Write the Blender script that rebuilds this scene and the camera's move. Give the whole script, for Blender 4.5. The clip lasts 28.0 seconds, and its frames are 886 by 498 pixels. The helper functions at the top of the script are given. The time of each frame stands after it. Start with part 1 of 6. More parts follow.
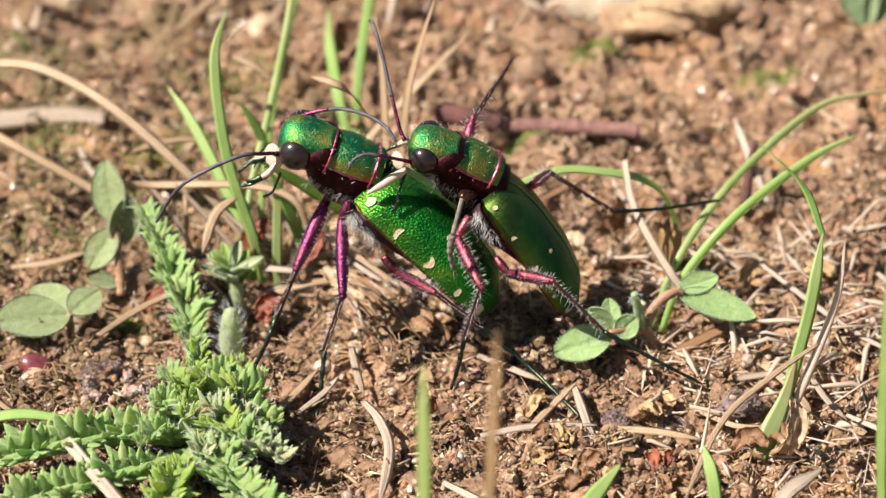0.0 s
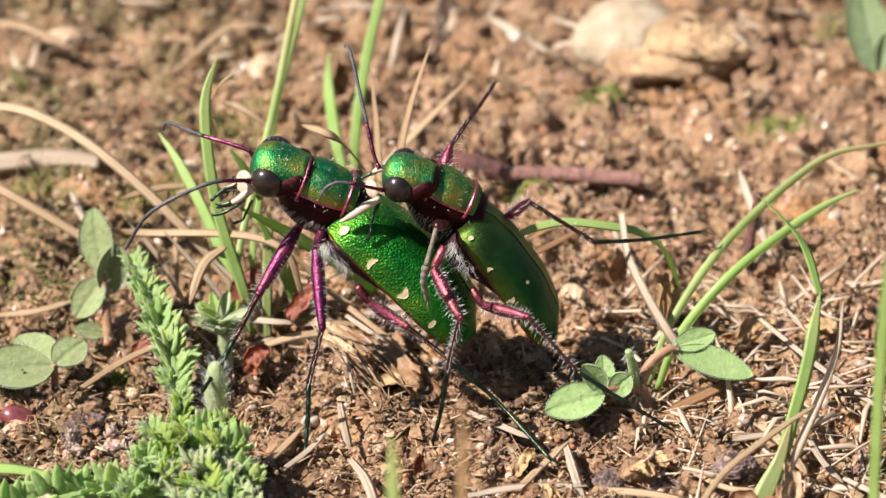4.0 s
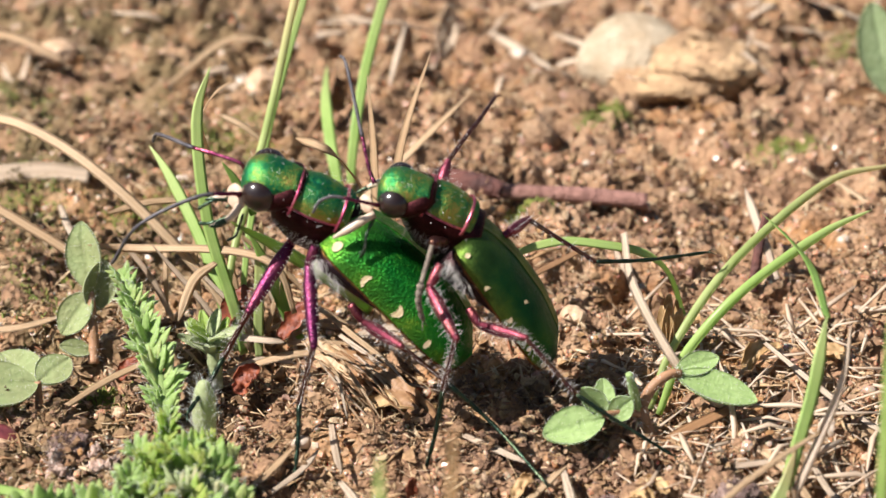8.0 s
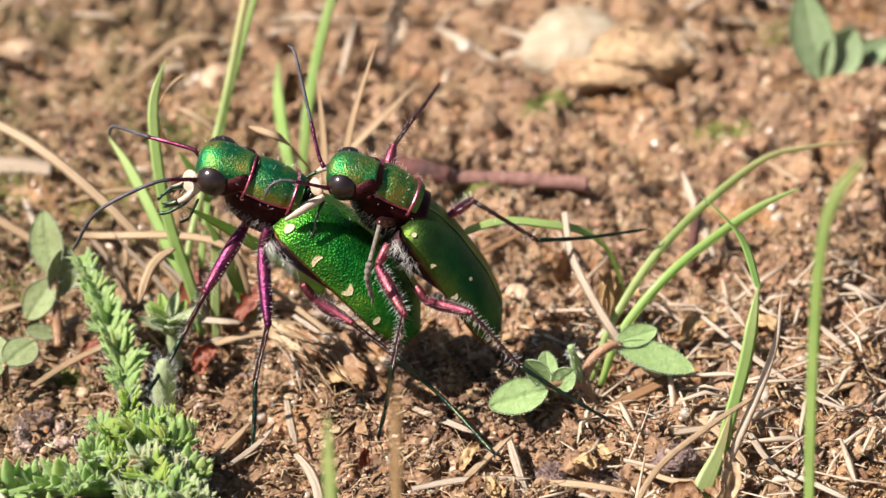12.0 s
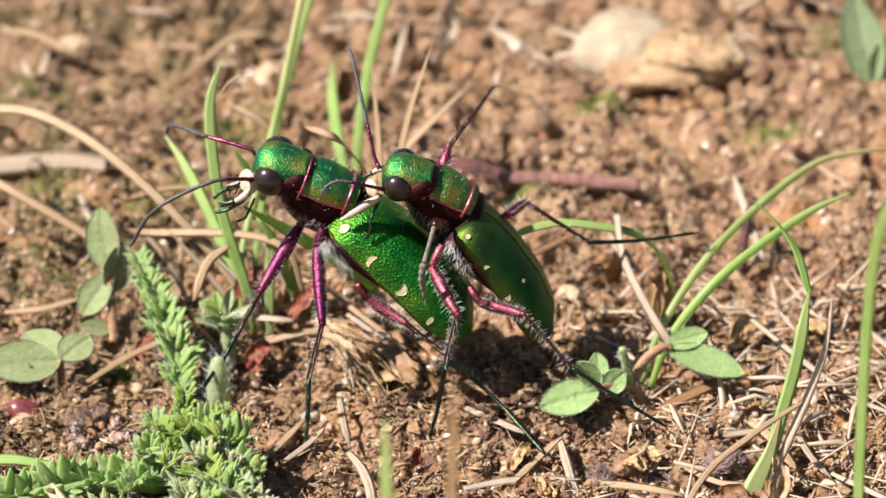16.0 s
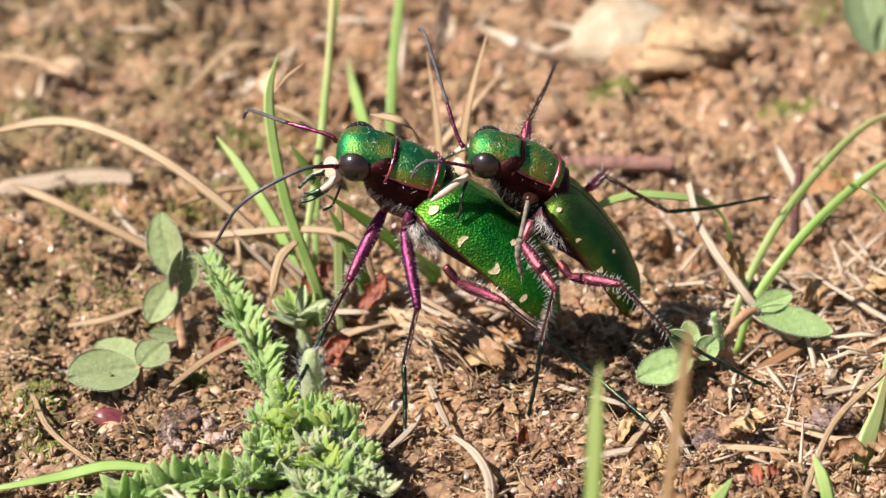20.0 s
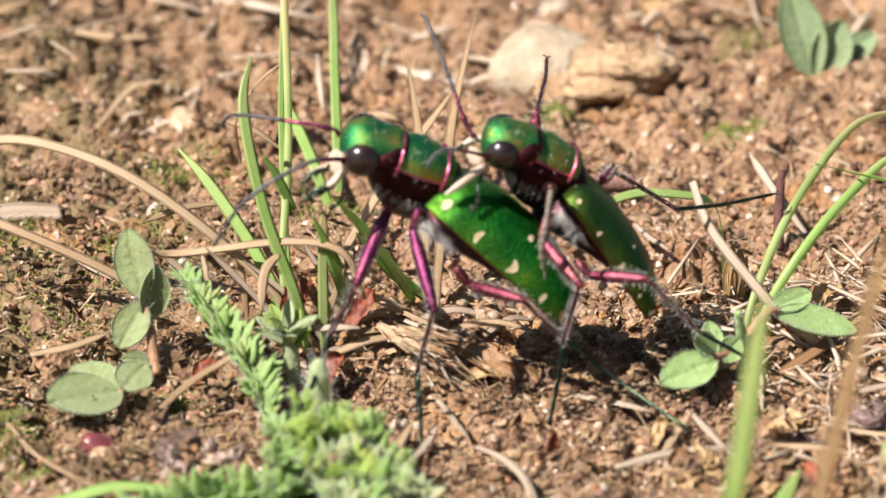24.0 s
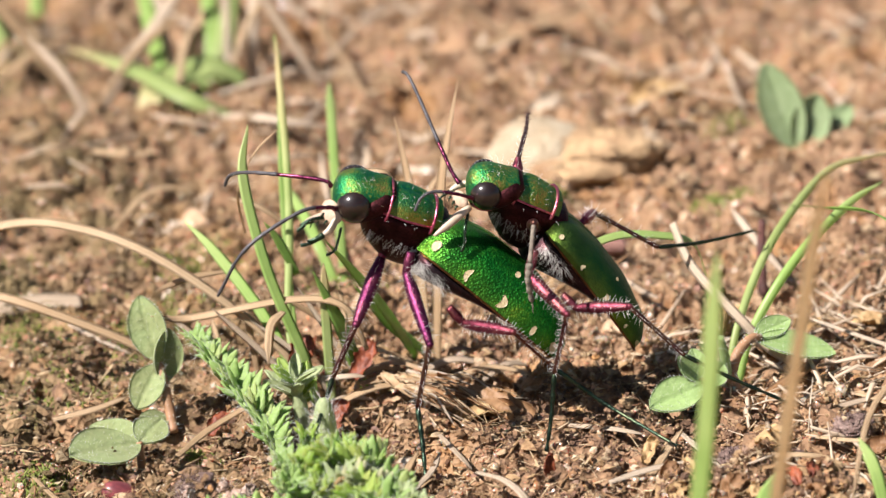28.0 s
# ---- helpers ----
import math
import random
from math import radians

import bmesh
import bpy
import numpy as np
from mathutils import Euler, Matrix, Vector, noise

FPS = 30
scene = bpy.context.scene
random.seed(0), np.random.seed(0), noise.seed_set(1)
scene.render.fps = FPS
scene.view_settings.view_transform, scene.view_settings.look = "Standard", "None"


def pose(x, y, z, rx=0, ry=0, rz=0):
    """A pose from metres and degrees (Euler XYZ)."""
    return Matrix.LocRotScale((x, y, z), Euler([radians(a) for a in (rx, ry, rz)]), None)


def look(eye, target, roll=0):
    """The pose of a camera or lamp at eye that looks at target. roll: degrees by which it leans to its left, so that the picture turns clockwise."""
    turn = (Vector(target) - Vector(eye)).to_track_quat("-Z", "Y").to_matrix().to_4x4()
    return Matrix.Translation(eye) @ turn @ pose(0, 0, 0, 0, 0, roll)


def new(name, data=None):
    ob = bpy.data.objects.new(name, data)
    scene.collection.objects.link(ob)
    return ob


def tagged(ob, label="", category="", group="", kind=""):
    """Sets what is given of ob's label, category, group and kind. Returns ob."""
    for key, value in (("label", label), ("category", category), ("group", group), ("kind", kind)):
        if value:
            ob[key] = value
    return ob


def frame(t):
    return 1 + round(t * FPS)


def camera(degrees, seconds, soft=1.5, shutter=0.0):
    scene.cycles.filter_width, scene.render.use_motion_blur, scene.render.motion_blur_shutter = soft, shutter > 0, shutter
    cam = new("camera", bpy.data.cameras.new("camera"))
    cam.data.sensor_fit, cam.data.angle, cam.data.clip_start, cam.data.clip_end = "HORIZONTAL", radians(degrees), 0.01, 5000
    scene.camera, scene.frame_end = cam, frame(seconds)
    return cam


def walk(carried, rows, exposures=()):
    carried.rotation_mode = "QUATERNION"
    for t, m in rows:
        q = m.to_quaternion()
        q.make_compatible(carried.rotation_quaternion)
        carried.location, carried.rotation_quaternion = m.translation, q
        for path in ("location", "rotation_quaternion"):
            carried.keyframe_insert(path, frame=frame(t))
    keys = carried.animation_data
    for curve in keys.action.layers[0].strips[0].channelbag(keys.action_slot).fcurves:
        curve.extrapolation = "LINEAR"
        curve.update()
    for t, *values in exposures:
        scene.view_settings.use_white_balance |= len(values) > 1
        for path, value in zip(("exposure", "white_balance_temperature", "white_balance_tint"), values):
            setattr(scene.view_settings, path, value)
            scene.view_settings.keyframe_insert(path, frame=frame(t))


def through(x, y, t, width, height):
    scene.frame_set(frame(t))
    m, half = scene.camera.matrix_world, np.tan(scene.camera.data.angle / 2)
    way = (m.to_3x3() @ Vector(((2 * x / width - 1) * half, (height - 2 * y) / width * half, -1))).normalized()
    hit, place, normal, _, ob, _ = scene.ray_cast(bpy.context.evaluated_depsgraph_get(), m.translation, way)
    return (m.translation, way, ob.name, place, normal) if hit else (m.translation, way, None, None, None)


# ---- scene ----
# ---- camera ----
MM = 0.001
cam = camera(12.0, 28.0, soft=1.45)
PATH = [
    (0, (-1.56, -175.34, 104.11), (-1.23, 4.07, -1.12), -0.79),
    (0.5, (-0.6, -174.99, 104.03), (-1.36, 4.28, -1.45), -0.85),
    (1, (-1.43, -175.01, 104.95), (-2.42, 3.43, -1.93), -0.7),
    (1.5, (-0.12, -175.4, 104.12), (-2.75, 3.13, -2.57), -0.79),
    (2, (0.73, -171.68, 104.97), (-2.94, 6.29, -2.63), -0.88),
    (2.5, (1.17, -171.69, 104.85), (-2.72, 6.97, -1.6), -0.74),
    (3, (0.51, -170.58, 106.07), (-2.19, 8.11, -0.36), -0.66),
    (3.5, (2.03, -170.36, 104.29), (-1.5, 9.06, -0.88), -0.9),
    (5.5, (2.36, -171.49, 103.97), (0.37, 7.75, -1.54), -0.5),
    (6, (2.24, -170.8, 103.62), (0.15, 8.35, -2.03), -0.54),
    (6.5, (2.29, -168.28, 99.49), (-0.03, 11.31, -5.43), -0.26),
    (7, (3.27, -164.71, 96.9), (0.31, 15.17, -7.49), -0.02),
    (7.5, (3.02, -164.49, 99.75), (0.01, 15.22, -4.93), 0.1),
    (8, (3, -166.22, 100.45), (-1.09, 14.17, -3.02), -0.33),
    (8.5, (3.52, -168.02, 99.87), (-1.02, 13.02, -2.44), -0.37),
    (9, (2.97, -169.35, 100.13), (-1.57, 11.58, -2.37), -0.48),
    (9.5, (3, -169.61, 100.01), (-1.67, 11.3, -2.52), -0.57),
    (10, (2.75, -169.8, 100.94), (-1.54, 11.09, -1.64), -0.33),
    (10.5, (3.55, -171.32, 101.73), (0.14, 9.74, -0.59), -0.46),
    (11, (3.67, -173.21, 101.86), (0.92, 7.75, -0.67), -0.74),
    (11.5, (3.5, -174.57, 101.78), (1.43, 6.3, -0.92), -0.91),
    (12, (4.32, -174.29, 102.72), (1.56, 6.73, 0.29), -1.06),
    (12.5, (4.48, -174.66, 102.89), (1.25, 6.36, 0.49), -1.06),
    (14.5, (4.31, -176.13, 104.4), (1.98, 4.48, 1.25), -0.87),
    (15, (3.23, -175.99, 104.96), (0.42, 4.26, 1.21), -0.64),
    (15.5, (2.33, -175.65, 104.08), (-1.31, 4.94, 0.93), -0.59),
    (16, (3.31, -175.28, 104.4), (-0.98, 5.23, 1.15), -0.67),
    (16.5, (5.04, -176.31, 104.55), (0.12, 4.29, 1.47), -0.87),
    (17, (6.52, -176.26, 103.85), (-0.36, 4.47, 1.12), -1.07),
    (17.5, (4.54, -176.97, 103.96), (-0.85, 3.59, 0.86), -1.03),
    (18, (1.48, -175.88, 102.48), (-1.77, 4.4, -1.21), -1.28),
    (18.5, (-3.71, -174.55, 99.87), (-2.33, 6.1, -3.22), -1.14),
    (19, (-8.29, -175.48, 100.38), (-2.33, 5.11, -2.65), -1.26),
    (19.5, (-15.09, -174.93, 99.96), (-2.94, 6.3, -1.38), -1.19),
    (20, (-19.78, -175.74, 98.27), (-3.54, 6.74, -0.22), -1.33),
    (20.5, (-23.72, -174, 95.92), (-1.84, 8.48, -1.48), -1.18),
    (21, (-27.73, -173.48, 92.99), (-1.62, 9.35, -2.69), -0.81),
    (21.5, (-32.11, -172.04, 92.1), (-2.31, 10.92, -2.24), -0.6),
    (23.5, (-41.64, -166.3, 81.11), (1.12, 18.03, -5.26), 0.52),
    (24, (-42.84, -165.36, 81.52), (0.86, 18.74, -4.86), 0.56),
    (24.5, (-42.43, -165.72, 81.7), (1.78, 18.31, -4.59), 0.33),
    (25, (-43.52, -168.52, 80.95), (-0.61, 15.96, -5.01), 0.27),
    (25.5, (-46.24, -173.94, 78.28), (-5.06, 12.31, -4.65), 0.62),
    (26, (-43.35, -172.79, 78.6), (-1.54, 12.62, -5.9), 0.29),
    (26.5, (-41.52, -171.32, 80.18), (1.18, 14.73, -2.45), -0.04),
    (27, (-42.81, -172.6, 79.68), (0.65, 14.92, 0.87), -1.82),
    (27.5, (-40.05, -181.65, 76.99), (-1.02, 8.49, 2.23), -3.35),
    (28, (-42.45, -179.72, 74.29), (-0.91, 10.96, 2.33), -3.11),
]
walk(cam, [(t, look([v * MM for v in e], [v * MM for v in a], r)) for t, e, a, r in PATH])
cam.data.dof.use_dof, cam.data.dof.focus_distance, cam.data.dof.aperture_fstop = True, 0.1905, 70.0

# ---- light: open sky and one high sun from the left ----
SUN_TO = Vector((-0.60, -0.18, 0.78)).normalized()
world = bpy.data.worlds.new("sky")
scene.world = world
world.use_nodes = True
sky = world.node_tree.nodes.new("ShaderNodeTexSky")
sky.sky_type, sky.sun_disc = "NISHITA", False
sky.sun_elevation = math.asin(SUN_TO.z)
sky.sun_rotation = math.atan2(SUN_TO.x, SUN_TO.y)
world.node_tree.links.new(sky.outputs[0], world.node_tree.nodes["Background"].inputs[0])
world.node_tree.nodes["Background"].inputs[1].default_value = 0.042
sun = new("sun", bpy.data.lights.new("sun", "SUN"))
sun.data.energy, sun.data.angle, sun.data.color = 5.5, radians(0.53), (1.0, 0.932, 0.915)
sun.matrix_world = look(SUN_TO * 2.0, (0, 0, 0))
scene.view_settings.exposure = 0.94


# ---- materials ----
class Nodes:
    """A short way to write node materials; lengths are in metres of the thing's own space."""

    def __init__(self, name, rough=0.6, metal=0.0):
        self.mat = bpy.data.materials.new(name)
        self.mat.use_nodes = True
        self.tree = self.mat.node_tree
        self.bsdf = self.tree.nodes["Principled BSDF"]
        self.bsdf.inputs["Roughness"].default_value = rough
        self.bsdf.inputs["Metallic"].default_value = metal
        self.coord = self.tree.nodes.new("ShaderNodeTexCoord")

    def add(self, kind, **inputs):
        node = self.tree.nodes.new(kind)
        for key, value in inputs.items():
            socket = node.inputs[key.replace("_", " ")]
            if isinstance(value, bpy.types.NodeSocket):
                self.tree.links.new(value, socket)
            else:
                socket.default_value = value
        return node

    def place(self, where="Object", stretch=(1, 1, 1)):
        node = self.add("ShaderNodeMapping", Vector=self.coord.outputs[where])
        node.inputs["Scale"].default_value = stretch
        return node.outputs[0]

    def noise(self, size, detail=4.0, rough=0.6, where="Object", stretch=(1, 1, 1), warp=0.0):
        return self.add("ShaderNodeTexNoise", Vector=self.place(where, stretch), Scale=1.0 / size, Detail=detail, Roughness=rough,
                        Distortion=warp).outputs[0]

    def cells(self, size, where="Object", stretch=(1, 1, 1)):
        return self.add("ShaderNodeTexVoronoi", Vector=self.place(where, stretch), Scale=1.0 / size)

    def ramp(self, value, *stops):
        node = self.tree.nodes.new("ShaderNodeValToRGB")
        self.tree.links.new(value, node.inputs[0])
        while len(node.color_ramp.elements) < len(stops):
            node.color_ramp.elements.new(0.5)
        for element, (at, colour) in zip(node.color_ramp.elements, stops):
            element.position = at
            element.color = (*colour, 1) if len(colour) == 3 else colour
        return node.outputs[0]

    def mix(self, a, b, share, kind="MIX"):
        node = self.tree.nodes.new("ShaderNodeMix")
        node.data_type, node.blend_type = "RGBA", kind
        for at, value in ((0, share), (6, a), (7, b)):
            if isinstance(value, bpy.types.NodeSocket):
                self.tree.links.new(value, node.inputs[at])
            else:
                node.inputs[at].default_value = value if at == 0 else (*value, 1)
        return node.outputs[2]

    def sum(self, a, b, kind="ADD"):
        node = self.tree.nodes.new("ShaderNodeMath")
        node.operation = kind
        for at, value in ((0, a), (1, b)):
            if isinstance(value, bpy.types.NodeSocket):
                self.tree.links.new(value, node.inputs[at])
            else:
                node.inputs[at].default_value = value
        return node.outputs[0]

    def set(self, **inputs):
        for key, value in inputs.items():
            socket = self.bsdf.inputs[key.replace("_", " ")]
            if isinstance(value, bpy.types.NodeSocket):
                self.tree.links.new(value, socket)
            elif isinstance(value, tuple):
                socket.default_value = (*value, 1)
            else:
                socket.default_value = value
        return self

    def bump(self, height, depth, strength=1.0):
        node = self.add("ShaderNodeBump", Strength=strength, Distance=depth, Height=height)
        self.tree.links.new(node.outputs[0], self.bsdf.inputs["Normal"])
        return self

    def thin(self, colour, share):
        """Lets part of the light through, as a thin leaf does."""
        glow = self.add("ShaderNodeBsdfTranslucent", Color=colour)
        both = self.tree.nodes.new("ShaderNodeMixShader")
        both.inputs[0].default_value = share
        self.tree.links.new(self.bsdf.outputs[0], both.inputs[1])
        self.tree.links.new(glow.outputs[0], both.inputs[2])
        self.tree.links.new(both.outputs[0], self.tree.nodes["Material Output"].inputs[0])
        return self

    def each(self):
        return self.add("ShaderNodeObjectInfo").outputs["Random"]

    def island(self):
        return self.add("ShaderNodeNewGeometry").outputs["Random Per Island"]


def mossy(n):
    """Share of the olive film of algae and moss, which grows in patches on the damp side of the ground."""
    across = n.add("ShaderNodeSeparateXYZ", Vector=n.coord.outputs["Object"]).outputs[0]
    side = n.ramp(n.sum(across, -50.0, "MULTIPLY"), (0.18, (0, 0, 0)), (0.80, (0.95,) * 3))
    side = n.sum(side, n.ramp(n.sum(across, -10.0, "MULTIPLY"), (0.30, (1, 1, 1)), (0.55, (0, 0, 0))), "MULTIPLY")
    return n.sum(side, n.ramp(n.noise(0.005, 5, 0.65), (0.42, (0.05,) * 3), (0.58, (1, 1, 1))), "MULTIPLY")


def patchy(n, base):
    """Broad patches of grey-purple, plain and ochre earth."""
    return n.mix(base, n.ramp(n.noise(0.0075, 6, 0.7), (0.30, (0.62, 0.56, 0.58)), (0.43, (0.95, 0.92, 0.92)), (0.53, (1.0, 1.0, 1.0)), (0.64, (1.0, 0.80, 0.50))), 0.85, "MULTIPLY")


def soil_material():
    n = Nodes("sandy_soil", 0.92)
    big, mid, fine = n.noise(0.009, 4), n.noise(0.0016, 5), n.noise(0.0003, 3)
    base = n.ramp(mid, (0.28, (0.14, 0.078, 0.042)), (0.5, (0.38, 0.242, 0.130)), (0.72, (0.61, 0.46, 0.29)))
    base = n.mix(base, n.ramp(big, (0.4, (0.20, 0.105, 0.055)), (0.65, (0.50, 0.29, 0.155))), 0.45)
    base = n.mix(base, n.ramp(fine, (0.35, (0.55, 0.5, 0.45)), (0.7, (1.0, 1.0, 1.0))), 0.6, "MULTIPLY")
    base = n.mix(patchy(n, base), (0.15, 0.108, 0.042), mossy(n))
    n.set(Base_Color=base, Roughness=n.ramp(fine, (0.3, (0.8,) * 3), (0.8, (0.98,) * 3)))
    return n.bump(n.sum(n.noise(0.0005, 6, 0.7), n.cells(0.00035).outputs["Distance"]), 0.00025).mat


def grain_material():
    n = Nodes("sand_grain", 0.35)
    base = n.ramp(n.island(), (0.0, (0.30, 0.16, 0.085)), (0.22, (0.46, 0.265, 0.15)), (0.45, (0.52, 0.35, 0.225)), (0.62, (0.40, 0.21, 0.12)),
                  (0.82, (0.54, 0.40, 0.27)), (0.96, (0.62, 0.52, 0.41)), (1.0, (0.22, 0.13, 0.09)))
    base = n.mix(base, n.ramp(n.noise(0.00018, 3), (0.3, (0.5, 0.42, 0.36)), (0.65, (1.0, 1.0, 1.0))), 0.7, "MULTIPLY")
    n.set(Base_Color=base, Roughness=n.ramp(n.noise(0.0004), (0.3, (0.14,) * 3), (0.7, (0.55,) * 3)), Subsurface_Weight=0.25, Subsurface_Scale=0.0004)
    return n.bump(n.noise(0.00012, 3), 0.000006).mat


def quartz_material():
    n = Nodes("clear_quartz_grain", 0.2)
    base = n.ramp(n.island(), (0.0, (0.42, 0.27, 0.16)), (0.3, (0.50, 0.37, 0.25)), (0.55, (0.54, 0.44, 0.34)), (0.75, (0.42, 0.23, 0.11)), (0.93, (0.48, 0.36, 0.26)), (1.0, (0.66, 0.60, 0.52)))
    base = n.mix(base, n.ramp(n.noise(0.00035, 3), (0.35, (0.62, 0.55, 0.5)), (0.6, (1.0, 1.0, 1.0))), 0.6, "MULTIPLY")
    n.set(Base_Color=base, Transmission_Weight=0.30, Subsurface_Weight=0.3, Subsurface_Scale=0.0005)
    return n.bump(n.noise(0.0002, 3), 0.000006).mat


def crumb_material():
    n = Nodes("humus_crumb", 0.95)
    base = n.ramp(n.island(), (0.0, (0.13, 0.066, 0.036)), (0.3, (0.33, 0.198, 0.098)), (0.6, (0.51, 0.342, 0.178)), (0.85, (0.68, 0.525, 0.33)), (0.93, (0.44, 0.26, 0.20)), (1.0, (0.60, 0.32, 0.12)))
    base = n.mix(patchy(n, base), (0.15, 0.108, 0.042), mossy(n))
    base = n.mix(base, n.ramp(n.noise(0.00025, 4), (0.35, (0.55, 0.5, 0.46)), (0.65, (1.0, 1.0, 1.0))), 0.7, "MULTIPLY")
    return n.set(Base_Color=base).bump(n.noise(0.00022, 6, 0.7), 0.0003).mat


def straw_material(name, pale, dark, share=0.42):
    n = Nodes(name, 0.55)
    streak = n.noise(0.12, 4, 0.6, "UV", (1.0, 0.02, 1.0))
    patch = n.noise(0.004, 3)
    base = n.mix(n.ramp(streak, (0.32, dark), (0.62, pale)), n.ramp(patch, (0.35, dark), (0.6, pale)), 0.4)
    base = n.mix(base, n.ramp(n.each(), (0.0, (0.82, 0.75, 0.68)), (0.5, (1.0, 0.96, 0.92)), (1.0, (1.0, 1.0, 1.0))), 0.8, "MULTIPLY")
    base = n.mix(base, n.ramp(n.noise(0.05, 4, 0.65, "UV", (1.0, 0.03, 1.0)), (0.36, (0.50, 0.43, 0.36)), (0.48, (1.0, 1.0, 1.0))), 0.45, "MULTIPLY")
    n.set(Base_Color=base)
    return n.bump(streak, 0.00012).thin(base, share).mat


def grass_material(name, light, deep, tip, share=0.3):
    n = Nodes(name, 0.38)
    streak = n.noise(0.10, 3, 0.55, "UV", (1.0, 0.01, 1.0))
    base = n.mix(n.ramp(streak, (0.35, deep), (0.65, light)), n.ramp(n.noise(0.003, 4), (0.4, deep), (0.62, light)), 0.5)
    along = n.add("ShaderNodeSeparateXYZ", Vector=n.coord.outputs["UV"]).outputs[1]
    base = n.mix(base, tip, n.ramp(along, (0.55, (0, 0, 0)), (1.0, (1, 1, 1))))
    n.set(Base_Color=base)
    return n.bump(streak, 0.000012).thin(base, share).mat


def leaf_material(name, light, deep, share=0.25, grain=0.0004, rough=0.6, down=0.0):
    n = Nodes(name, rough)
    base = n.mix(n.ramp(n.noise(0.0018, 4), (0.35, deep), (0.65, light)), n.ramp(n.island(), (0.0, deep), (0.7, light), (1.0, tuple(light[k] * (1.3, 0.92, 1.1)[k] for k in range(3)))), 0.45)
    base = n.mix(base, n.ramp(n.noise(grain, 3), (0.4, (0.72, 0.78, 0.66)), (0.62, (1.0, 1.0, 1.0))), 0.6, "MULTIPLY")
    n.set(Base_Color=base, Sheen_Weight=down, Sheen_Roughness=0.5)
    return n.bump(n.noise(grain, 4), 0.00008).thin(base, share).mat


def chitin_material(name, stops, pit=0.00016, rough=0.30, depth=0.00006, scale=0.0011, metal=0.92, speck=0.34, coat=0.0, gild=0.0, both=False):
    """Pitted metallic cuticle; gild turns it golden towards the rim and the shoulder of the plate."""
    n = Nodes(name, rough, metal)
    wide, fine = n.noise(scale, 3, 0.55), n.noise(0.0001, 2)
    shade = n.sum(n.sum(wide, 1.02 - speck, "MULTIPLY"), n.sum(fine, speck, "MULTIPLY"))
    pits = n.cells(pit).outputs["Distance"]
    base = n.ramp(shade, *stops)
    if gild:
        plate = n.add("ShaderNodeSeparateXYZ", Vector=n.coord.outputs["UV"]).outputs
        rim = n.ramp(plate[1], (0.0, (1, 1, 1)), (0.24, (0.25,) * 3), (0.42, (0, 0, 0)), *(((0.62, (0, 0, 0)), (0.80, (0.25,) * 3), (1.0, (1, 1, 1))) if both else ()))
        if not both:
            rim = n.sum(rim, n.ramp(plate[0], (0.02, (0.8,) * 3), (0.26, (0, 0, 0))), "MAXIMUM")
        base = n.mix(base, n.ramp(fine, (0.35, (0.20, 0.22, 0.02)), (0.65, (0.34, 0.20, 0.05) if both else (0.26, 0.30, 0.03))), n.sum(rim, n.sum(n.ramp(wide, (0.35, (0.4,) * 3), (0.6, (1, 1, 1))), gild, "MULTIPLY"), "MULTIPLY"))
    n.set(Base_Color=base, Roughness=n.ramp(fine, (0.3, (rough * 0.8,) * 3), (0.7, (rough * 1.35,) * 3)), Coat_Weight=coat, Coat_Roughness=0.25)
    return n.bump(pits, depth, 0.9).mat


def plain_material(name, light, deep, rough, size=0.0006, metal=0.0, depth=0.00004, coat=0.0, through=0.0):
    n = Nodes(name, rough, metal)
    base = n.ramp(n.noise(size, 5), (0.35, deep), (0.65, light))
    n.set(Base_Color=base, Coat_Weight=coat)
    n.bump(n.noise(size * 0.35, 5), depth)
    return n.thin(base, through).mat if through else n.mat


SOIL, GRAIN, CRUMB, QUARTZ = soil_material(), grain_material(), crumb_material(), quartz_material()
STRAW = straw_material("bleached_straw", (0.74, 0.57, 0.36), (0.52, 0.37, 0.21))
STRAW_WHITE = straw_material("grey_white_straw", (0.78, 0.68, 0.53), (0.57, 0.45, 0.32))
STRAW_BROWN = straw_material("brown_straw", (0.50, 0.30, 0.15), (0.28, 0.15, 0.07))
GRASS = grass_material("fresh_grass", (0.48, 0.63, 0.21), (0.30, 0.47, 0.11), (0.52, 0.62, 0.24), 0.45)
GRASS_PALE = grass_material("pale_grass", (0.50, 0.58, 0.24), (0.33, 0.42, 0.13), (0.66, 0.52, 0.28), 0.45)
GRASS_DEEP = grass_material("deep_grass", (0.36, 0.54, 0.14), (0.22, 0.40, 0.08), (0.34, 0.50, 0.13), 0.45)
YARROW = leaf_material("feathery_leaf", (0.52, 0.66, 0.15), (0.36, 0.54, 0.09), 0.55, 0.00025, 0.5, down=0.32)
YARROW_GREY = leaf_material("grey_green_leaf", (0.56, 0.62, 0.34), (0.40, 0.48, 0.22), 0.42, 0.00025, 0.6, down=0.32)
HAIRY_LEAF = leaf_material("hairy_leaf", (0.38, 0.52, 0.20), (0.25, 0.37, 0.11), 0.3, 0.0003, down=0.3)
DUSTY_LEAF = leaf_material("dusty_leaf", (0.36, 0.45, 0.24), (0.25, 0.33, 0.15), 0.3, 0.0003, 0.8)
REDDISH_LEAF = leaf_material("olive_leaf", (0.36, 0.44, 0.19), (0.28, 0.29, 0.12), 0.35, 0.0003, 0.7, down=0.25)
MOSS = leaf_material("moss", (0.26, 0.30, 0.05), (0.10, 0.14, 0.02), 0.2)
